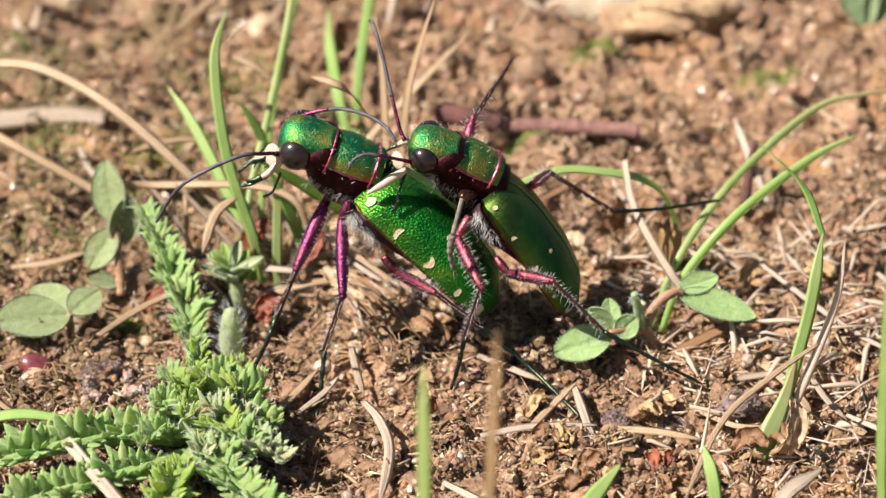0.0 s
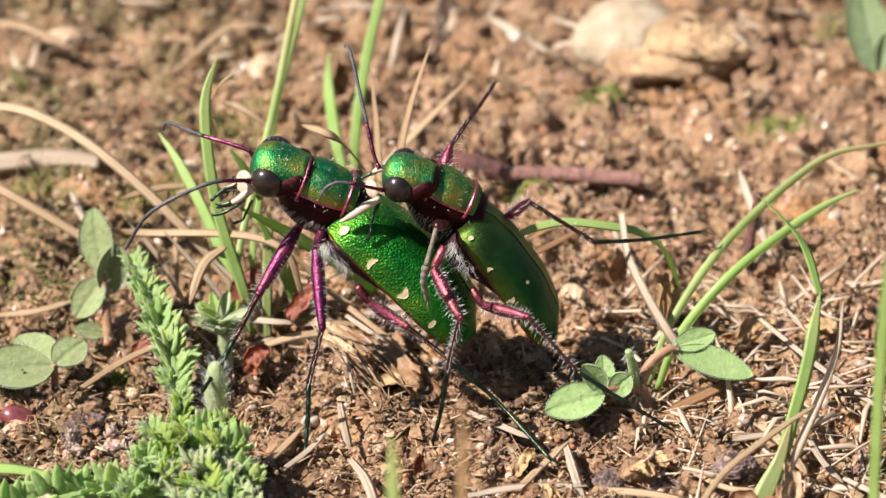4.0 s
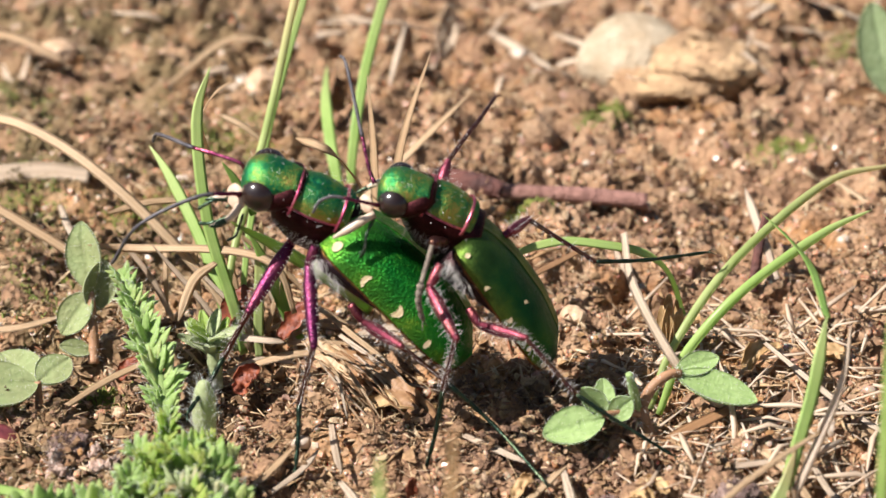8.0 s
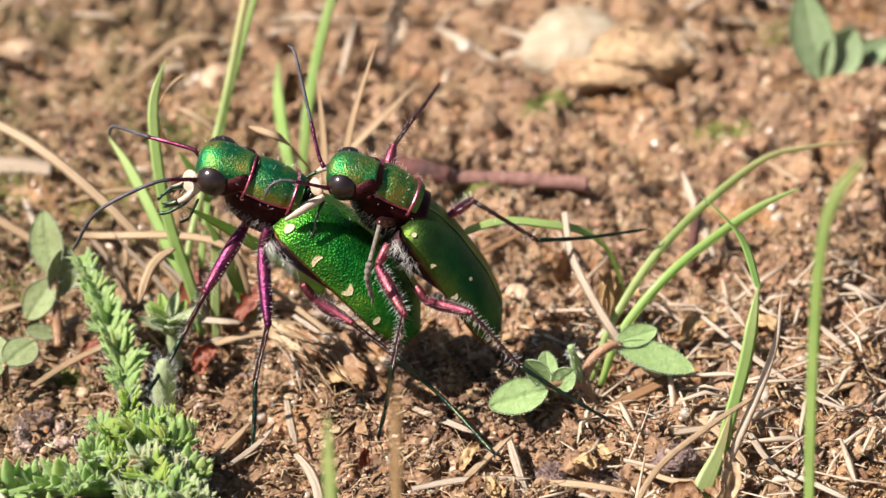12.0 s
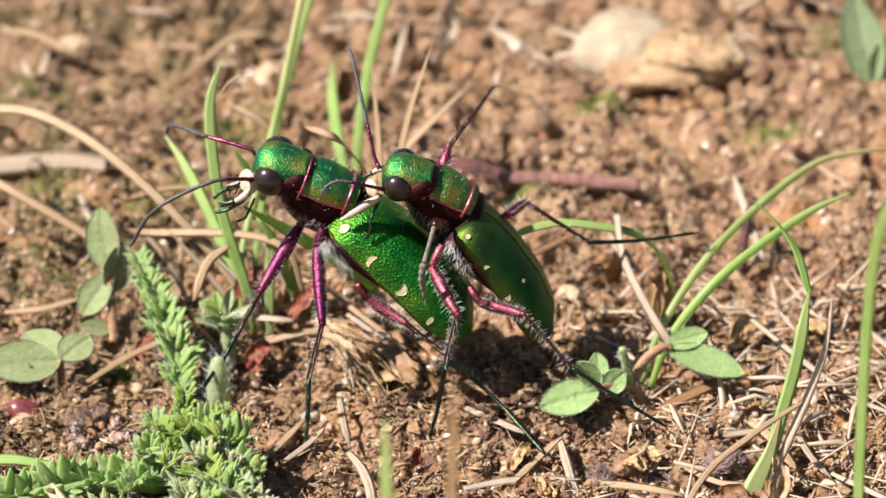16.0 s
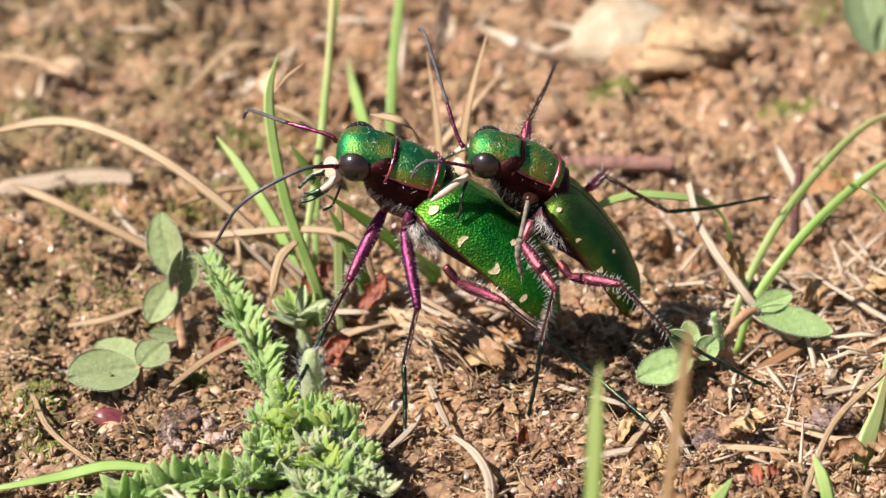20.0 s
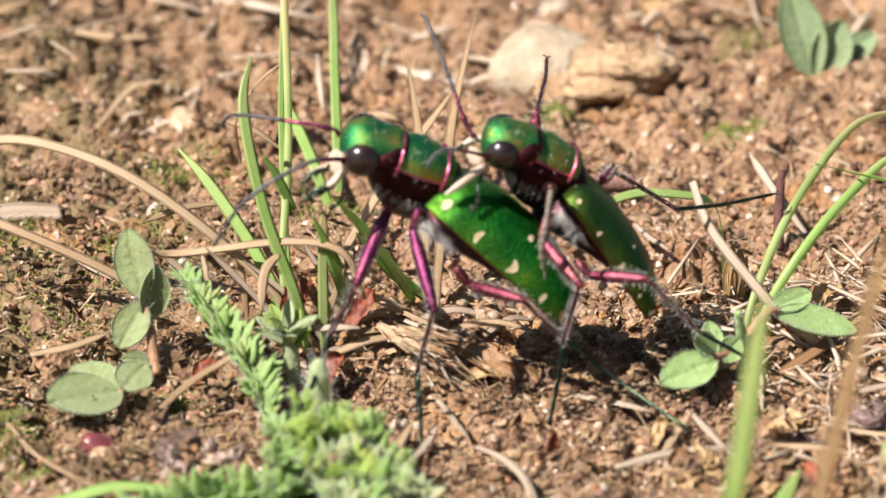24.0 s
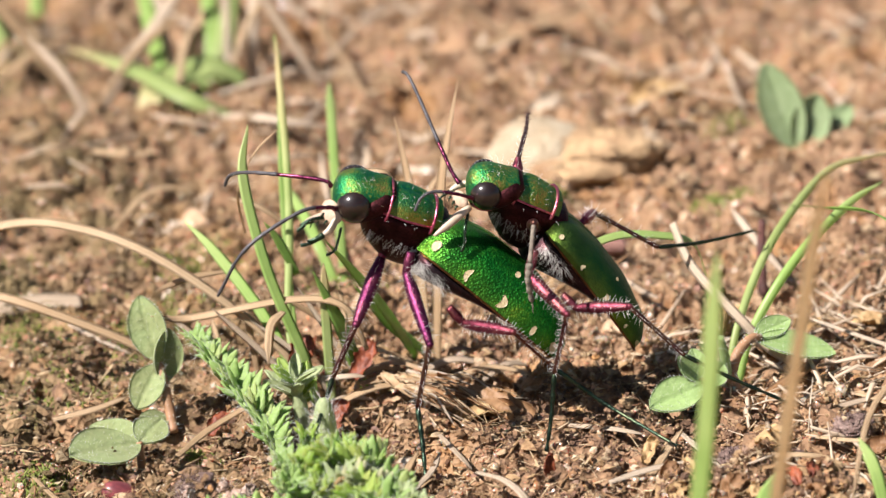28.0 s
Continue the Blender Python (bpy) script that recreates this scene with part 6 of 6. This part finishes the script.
flake([(-9.9, -4.4, 0.0), (-9.7, -4.2, 0.7), (-9.0, -3.9, 1.1)], 0.9, RED_BIT, "curled red-brown leaf scrap on soil", seed=3)
flake([(-10.9, -0.6, 1.2), (-10.4, -0.3, 2.2), (-9.7, 0.2, 2.9)], 1.0, RED_BIT, "rust-red leaf scrap caught in the grass", seed=4)
flake([(-8.2, -1.4, 1.2), (-7.5, -1.0, 2.0), (-7.0, -0.6, 2.6)], 0.9, RED_BIT, "rust-red leaf scrap caught in the grass", seed=5)
flake([(-1.9, -12.9, 0.1), (-1.9, -13.1, 0.6), (-1.8, -13.1, 1.2)], 0.45, RED_BIT, "small upright dark red leaf scrap", (0.1, -1, 0.3), seed=26)
flake([(-15.4, -3.5, 0.2), (-15.0, -3.2, 0.8), (-14.4, -2.9, 1.0)], 0.6, RED_BIT, "small red leaf scrap", seed=6)
flake([(-4.4, -6.2, 0.3), (-3.4, -6.0, 0.7), (-2.2, -6.2, 0.7), (-1.0, -6.6, 0.6)], 0.8, PAPERY, "ochre papery husk under the beetle", seed=7)
flake([(2.4, -13.4, 0.2), (2.9, -12.7, 0.7), (3.3, -12.4, 0.8)], 0.6, PAPERY, "translucent ochre bud scale", seed=8)
flake([(3.0, -15.8, 0.2), (3.8, -15.6, 0.6), (4.4, -16.2, 0.4)], 0.7, PAPERY, "crumpled tan leaf scrap", seed=10)
flake([(11.6, -16.4, 0.2), (12.4, -16.1, 0.7), (13.2, -16.6, 0.5)], 0.8, STRAW_BROWN, "curled brown bract at the grass root", seed=11)
flake([(13.0, -2.4, 0.2), (13.6, -1.8, 1.0), (14.6, -1.4, 0.9)], 0.8, PAPERY, "yellow-brown papery husk on soil", seed=12)
flake([(15.6, -1.0, 0.2), (16.6, -1.4, 0.8), (17.6, -1.8, 0.6)], 0.9, PAPERY, "tan curled husk on soil", seed=13)
flake([(-1.4, 29.0, 0.0), (-1.2, 29.6, 1.2), (-1.0, 30.0, 2.6)], 1.0, STRAW_WHITE, "white upright scrap of dead leaf far behind", (0.3, -1, 0.2), seed=14)
flake([(8.3, -11.7, 0.3), (8.8, -12.2, 0.5), (9.2, -12.8, 0.3)], 0.5, PAPERY, "small yellow scrap of leaf", seed=15)
flake([(-7.4, 20.4, 0.2), (-6.8, 21.0, 1.6), (-6.2, 21.4, 2.6)], 1.3, STRAW_BROWN, "dark curled dead leaf behind", (0.4, -1, 0.3), seed=16)
flake([(9.9, 36.0, 0.2), (11.2, 36.6, 0.6), (12.0, 37.0, 0.4)], 1.2, STRAW_WHITE, "white flat scrap far behind", seed=17)
flake([(15.5, 35.0, 0.2), (17.0, 35.6, 0.8), (18.8, 35.4, 0.5)], 1.6, PAPERY, "orange scrap of leaf far behind", seed=18)

flake([(13.5, -16.5, 0.1), (14.1, -17.4, 1.0), (14.5, -17.0, 2.2), (14.3, -16.4, 2.8)], 0.8, STRAW, "tan dead sheath hanging at the grass root", (0.2, -1, 0.2), seed=20)
flake([(12.6, -15.9, 0.3), (13.4, -15.6, 0.7), (14.2, -16.2, 0.5)], 0.9, STRAW_BROWN, "curled brown bract at the grass root", seed=21)
flake([(7.6, -13.2, 0.4), (8.1, -13.5, 0.8), (8.5, -13.9, 0.5)], 0.55, PAPERY, "pale yellow scrap of leaf", seed=22)
rng_s = np.random.default_rng(123)
for k in range(22):
    x, y = rng_s.uniform(3.0, 9.0), rng_s.uniform(-21.5, -15.0)
    turn, long = rng_s.uniform(0, 6.28), rng_s.uniform(0.5, 1.1)
    d = np.array([math.cos(turn), math.sin(turn), 0]) * long
    c = on_soil(x, y, 0.25)
    flake([c - d * 0.6, c + np.array([0, 0, rng_s.uniform(0.2, 0.5)]), c + d * 0.6 + np.array([0, 0, rng_s.uniform(0, 0.4)])], rng_s.uniform(0.35, 0.8), (PAPERY, STRAW_BROWN, PAPERY, RED_BIT)[k % 4] if k % 8 != 3 else STRAW_BROWN,
          "crumpled orange-brown leaf scrap in the litter", (rng_s.normal(0, 0.4), -0.6, 1), seed=40 + k)
# woody root bits felted with silk
for k, (x, y, lean, high, fat) in enumerate(((-18.2, -8.6, (0.9, -0.5), 0.7, 0.34), (-17.8, -10.4, (0.1, -0.2), 1.5, 0.30), (-16.4, -9.8, (0.6, 0.3), 0.6, 0.32), (-16.9, -11.2, (-0.9, 0.1), 0.5, 0.24), (-15.6, -11.0, (0.8, -0.3), 0.4, 0.26))):
    c = on_soil(x, y, 0.0)
    end = c + np.array([lean[0], lean[1], high])
    bit = thing("root_fragment", c, "pinkish-beige woody root fragment felted with white silk", "root", "root fragments")
    wood = tube([c - (end - c) * 0.8, c, (c + end) / 2 + np.array([0.12, 0.0, 0.06]), end], [fat * 0.7, fat * 1.3, fat * 0.7, fat * 1.0, fat * 0.35], 11, 26)
    rng_r = np.random.default_rng(k)
    wood.v[0] += rng_r.normal(0, 0.055, wood.v[0].shape)
    part("wood", wood, ROOT, bit)
    u_r = rng_r.uniform(-0.3, 1.0, (36, 1))
    d_r = unit(rng_r.normal(0, 1, (36, 3)))
    part("silk", bristles(c + (end - c) * u_r + d_r * fat * 0.9, d_r, 0.55, rng_r, 0.006, 0.8, 0.8), LEAF_HAIR, bit)

n_l = Nodes("torn_litter", 0.7)
base_l = n_l.ramp(n_l.island(), (0.0, (0.20, 0.10, 0.045)), (0.3, (0.40, 0.24, 0.11)), (0.6, (0.58, 0.42, 0.23)), (0.85, (0.70, 0.57, 0.37)), (1.0, (0.30, 0.12, 0.05)))
base_l = n_l.mix(base_l, n_l.ramp(n_l.noise(0.0004, 4), (0.35, (0.6, 0.55, 0.5)), (0.65, (1.0, 1.0, 1.0))), 0.7, "MULTIPLY")
LITTER = n_l.set(Base_Color=base_l).bump(n_l.noise(0.0002), 0.00005).thin(base_l, 0.2).mat
# fan of pale fibres under the beetles
rng_f = np.random.default_rng(90)
for k in range(5):
    x, y = -5.6 + 0.75 * k, -3.4 - 0.55 * k
    flake([(x - 1.4, y + 1.6, 1.35), (x - 0.2, y + 0.2, 1.05), (x + 1.5, y - 1.6, 0.5)], 1.0, STRAW if k < 2 else STRAW_BROWN, "tan crumpled dead sheath under the beetles", (0.1, -0.6, 0.8), seed=80 + k)
for k in range(34):
    spread = rng_f.uniform(-1, 1)
    a = np.array([-6.2 + 0.5 * spread + rng_f.normal(0, 0.4), -2.6 + 1.2 * spread, 1.5 + rng_f.uniform(-0.3, 0.4)])
    b = np.array([-2.2 + 1.6 * spread + rng_f.normal(0, 0.7), -6.6 + 1.5 * spread + rng_f.normal(0, 0.6), 0.35 + rng_f.uniform(0, 0.3)])
    m = (a + b) / 2 + rng_f.normal(0, 0.3, 3) + np.array([0, 0, 0.25])
    straw([a + (m - a) * rng_f.uniform(0, 0.9), m, b + (m - b) * rng_f.uniform(0, 0.5)], rng_f.uniform(0.06, 0.2), "frayed tan straw strip under the beetles", (STRAW, STRAW_BROWN, STRAW, STRAW_WHITE)[k % 4], (0.1, -0.8, 0.6), group="frayed straws", twist=0.5)


def shreds(count, seed, box, low, high, width, name, material, label, lift=0.25):
    """Short torn bits of dead plants strewn on the soil."""
    rng = np.random.default_rng(seed)
    x = rng.uniform(box[0], box[1], count)
    y = box[2] + (box[3] - box[2]) * rng.uniform(0, 1, count) ** 1.3
    long = low * (high / low) ** (rng.uniform(0, 1, count) ** 2)
    turn = rng.uniform(0, 6.283, count)
    d = np.stack([np.cos(turn), np.sin(turn), rng.normal(0, 0.30, count)], -1)
    side = unit(np.cross(d, np.stack([rng.normal(0, 0.5, count), rng.normal(0, 0.5, count), np.ones(count)], -1)))
    top = np.cross(side, d)
    c = np.stack([x, y, soil_height(x, y) + lift * rng.uniform(0.2, 1.3, count)], -1)
    w = width * rng.uniform(0.4, 1.3, count)
    bow = rng.normal(0, 0.12, (count, 1)) * long[:, None] * top
    v = []
    for s, k, b in ((-0.5, 0.5, 0.0), (0.0, 1.0, 1.0), (0.5, 0.35, 0.0)):
        mid = c + d * (s * long)[:, None] + bow * b
        v += [mid + side * (w * k)[:, None], mid + top * (0.35 * w * k)[:, None], mid - side * (w * k)[:, None], mid - top * (0.35 * w * k)[:, None]]
    v = np.stack(v, 1).reshape(-1, 3)
    o = np.arange(count)[:, None] * 12
    faces = [(a + r, (a + 1) % 4 + r, (a + 1) % 4 + r + 4, a + r + 4) for r in (0, 4) for a in range(4)] + [(3, 2, 1, 0), (8, 9, 10, 11)]
    quads = np.concatenate([o + np.array([f]) for f in faces])
    tagged(part(name, Geo().add(v, quads), material), label, "litter", kind="stuff")


shreds(3600, 60, (-12, 24, -30, -1), 0.3, 2.4, 0.09, "torn_litter", LITTER, "torn brown and straw-coloured bits of dead plants")
shreds(2200, 61, (-28, 32, -2, 62), 0.4, 2.4, 0.10, "torn_litter", LITTER, "torn brown and straw-coloured bits of dead plants")
shreds(1600, 62, (-26, -9, -24, -1), 0.3, 1.8, 0.09, "torn_litter", LITTER, "torn brown bits of dead plants round the herbs")
shreds(260, 63, (8, 24, -16, 4), 2.0, 5.5, 0.16, "bleached_litter", STRAW_WHITE, "bleached straw ends heaped round the grass", 0.4)


def moss_patch(count, seed, spots):
    rng = np.random.default_rng(seed)
    k = rng.integers(0, len(spots), count)
    s = np.asarray(spots, float)[k]
    x, y = s[:, 0] + rng.normal(0, 1, count) * s[:, 2], s[:, 1] + rng.normal(0, 1, count) * s[:, 2]
    roots = np.stack([x, y, soil_height(x, y) - 0.02], -1)
    ways = np.stack([rng.normal(0, 0.5, count), rng.normal(0, 0.5, count), np.ones(count)], -1)
    return bristles(roots, ways, 0.34, rng, 0.07, 0.5)


tagged(part("moss", moss_patch(5200, 70, [(-21, 4, 1.8), (-24, -6, 1.2), (-22.5, -4, 0.9), (-16.0, -3.2, 0.5), (-19, 9, 1.6), (-15, 12, 1.2), (-22, 14, 1.5), (-12, 20, 1.4),
                                          (3.2, 12.5, 0.5), (-24, 24, 2.0), (7.0, 22.0, 0.6), (-5.5, 13.0, 0.9), (16, 20, 0.8), (20, 30, 1.2), (-23.5, -10, 0.5)]), MOSS),
       "yellow-green tips of moss on damp soil", "moss", kind="stuff")


# ---- crumpled litter and clods in front ----
def clod(x, y, radii, label, seed):
    """A crumbly lump of earth felted with root hairs."""
    c = on_soil(x, y, radii[2] * 0.35)
    rng = np.random.default_rng(seed)
    lump = ball(c, np.asarray(radii), None, 34, 40, 0.34, seed)
    lump.v[0] += unit(lump.v[0] - c) * rng.normal(0, 0.06, (len(lump.v[0]), 1))
    body = tagged(part("clod", lump, FLUFF, pivot=c), label, "clod", "felted clods")
    d = unit(rng.normal(0, 1, (900, 3)))
    part("root_hairs", bristles(c + d * np.asarray(radii) * 0.98, d, 0.34, rng, 0.010, 1.0, 0.9), FLUFF, body)


clod(9.2, -13.1, (0.95, 0.7, 0.5), "grey-brown felted clod beside the straws", 3)
clod(12.2, -12.9, (0.95, 0.7, 0.5), "large grey-brown felted clod of earth", 4)
clod(4.2, -10.3, (0.8, 0.6, 0.4), "purplish crumb of earth under the beetle", 5)
clod(-17.2, -9.4, (0.8, 0.6, 0.55), "felted brown clod near the yarrow", 6)
clod(6.6, -13.0, (0.6, 0.5, 0.5), "small brown clod on the soil", 7)
n_c = Nodes("dead_leaf_crumb", 0.8)
base_c = n_c.ramp(n_c.island(), (0.0, (0.22, 0.12, 0.06)), (0.3, (0.44, 0.27, 0.13)), (0.6, (0.56, 0.38, 0.20)), (0.85, (0.60, 0.46, 0.29)), (1.0, (0.48, 0.25, 0.09)))
base_c = n_c.mix(base_c, n_c.ramp(n_c.noise(0.0003, 4), (0.35, (0.5, 0.45, 0.4)), (0.65, (1.0, 1.0, 1.0))), 0.7, "MULTIPLY")
LEAF_CRUMB = n_c.set(Base_Color=base_c).bump(n_c.noise(0.0002, 5), 0.0002).thin(base_c, 0.25).mat
HUMUS = plain_material("dark_humus", (0.28, 0.165, 0.095), (0.10, 0.055, 0.032), 0.95, 0.0006, depth=0.0003)
tagged(part("humus_crumbs", lumps(3600, 43, 0.12, 0.55, 0.1, 0.6, 0.6, 0.6, (-3, 12, -23, -9)), HUMUS, smooth=False), "dark damp crumbs of humus in front", "soil", kind="stuff")
tagged(part("humus_crumbs", lumps(2200, 44, 0.12, 0.55, 0.1, 0.6, 0.6, 0.6, (-24, -8, -20, -2)), HUMUS, smooth=False), "dark damp crumbs of humus round the herbs", "soil", kind="stuff")
# partly humus, partly the beetles' cast shadow put into dark crumb colour
tagged(part("humus_crumbs", lumps(2000, 46, 0.12, 0.55, 0.1, 0.6, 0.6, 0.6, (-2, 9, -11, -4)), HUMUS, smooth=False), "dark humus crumbs that deepen the shadow under the beetles", "soil", kind="stuff")
tagged(part("leaf_crumbs", lumps(1200, 41, 0.3, 1.2, 0.12, 0.7, 0.34), LEAF_CRUMB, smooth=False), "crumpled tan and orange crumbs of dead leaves", "litter", kind="stuff")
shreds(9000, 64, (-22, 25, -30, 10), 0.4, 1.8, 0.034, "root_fibres", LITTER, "hair-thin tan and brown root fibres on the soil", 0.35)
shreds(190, 65, (-30, 34, 26, 78), 3.0, 9.0, 0.26, "far_straws", STRAW_WHITE, "bleached straws strewn over the far soil", 0.6)
for k in range(12):
    x, y = -15.0 + 1.3 * k + rng_f.normal(0, 0.8), 46.0 + rng_f.normal(0, 3.0)
    lean = rng_f.normal(0, 3.0)
    straw([(x, y, 0.2), (x + lean * 0.4, y + 1.5, 3.0), (x + lean, y + 4.0, rng_f.uniform(4.0, 8.0))], rng_f.uniform(0.5, 0.9), "pale dead blade in the far grass", (STRAW, STRAW_WHITE)[k % 2], (0.2, -1, 0.3), group="far dead blades", twist=0.6)
tagged(part("leaf_crumbs", lumps(1100, 45, 0.25, 1.0, 0.22, 0.7, 0.34, 0.5, (-4, 25, -31, -8)), LEAF_CRUMB, smooth=False), "curled orange-tan flakes of dead leaves in front", "litter", kind="stuff")
shreds(430, 66, (6, 25, -24, 0), 0.8, 3.2, 0.09, "bleached_litter", STRAW_WHITE, "pale shredded straw round the grass roots", 0.45)
for q in clods[:280]:
    part("clod", Geo().add(q, (), clod_faces), SOIL, GROUND, pivot=q.mean(axis=0))


# ---- what moves: the pair steps up once, an antenna swings forward, jaws and palps work ----
STEP = np.array((0.68, -0.55, -0.95))
BEFORE, AFTER = 2.0, 2.12


def motions():
    for b in (female, male):
        o = ORIGIN[b] * MM
        low = Matrix.Translation(o + STEP * MM)
        walk(b, [(0, low), (BEFORE, low), (AFTER, Matrix.Translation(o)), (28, Matrix.Translation(o))])
    feet = [(F_LEGS[0], (-11.75, -10.5, 2.75), (2.3, 0.3, -0.2)), (F_LEGS[1], (-7.1, -11.3, -0.25), (0, 0, 0)), (F_LEGS[2], (4.0, -12.7, 0.6), (0, 0, 0)),
            (M_LEGS[1], (-1.4, -10.4, -0.3), (0.2, 0, 0)), (M_LEGS[2], (9.5, -11.7, 1.5), (0, 0, 0))]
    for piece, foot, moved in feet:
        hip = ORIGIN[piece]
        home = Matrix.Translation((hip - ORIGIN[piece.parent]) * MM)
        was = Vector(np.asarray(foot) + moved - STEP - hip)
        bent = home @ Vector(np.asarray(foot) - hip).rotation_difference(was).to_matrix().to_4x4()
        walk(piece, [(0, bent), (BEFORE, bent), (AFTER, home), (28, home)])
    hip = ORIGIN[F_FAR]
    home = Matrix.Translation((hip - ORIGIN[female]) * MM)
    rows = []
    for t, turn, up in ((0, -165, 0.8), (1.0, -162, 0.8), (2.02, -165, 0.8), (2.06, -100, 0.7), (2.10, -48, 0.5), (2.14, -12, 0.3), (2.4, 0, 0), (6.5, 3, 0.05), (9.0, 0, 0),
                        (14.5, 4, 0), (17.0, 0, 0), (20.0, -4, 0.1), (25.0, 0, 0), (28.0, -3, 0.05)):
        rows.append((t, home @ Matrix.Rotation(radians(turn), 4, "Z") @ Matrix.Rotation(radians(24) * up, 4, Vector((0.7, 0.7, 0)))))
    walk(F_FAR, rows)
    opened = ((0, 10), (1.0, 4), (2.0, 0), (3.0, 0), (5.5, 4), (6.5, 0), (7.0, 18), (8.0, 24), (9.0, 4), (10.0, 20), (11.0, 4), (12.0, 2), (15.0, 6), (17.0, 2), (20.0, 5),
              (21.5, 10), (24.0, 8), (25.0, 20), (26.0, 8), (27.0, 16), (28.0, 14))
    axis = Vector(F_HEAD[0][:, 2])
    for piece, side in zip(F_JAWS, (1, -1)):
        home = Matrix.Translation((ORIGIN[piece] - ORIGIN[f_head]) * MM)
        walk(piece, [(t, home @ Matrix.Rotation(radians(0.85 * a * side), 4, axis)) for t, a in opened])
    for k, piece in enumerate(F_PALPS):
        home = Matrix.Translation((ORIGIN[piece] - ORIGIN[f_head]) * MM)
        walk(piece, [(t, home @ Matrix.Rotation(radians(a * (0.5, -0.4, 0.6, -0.5)[k]), 4, Vector((0.1, 1, 0.2)))) for t, a in opened])


motions()
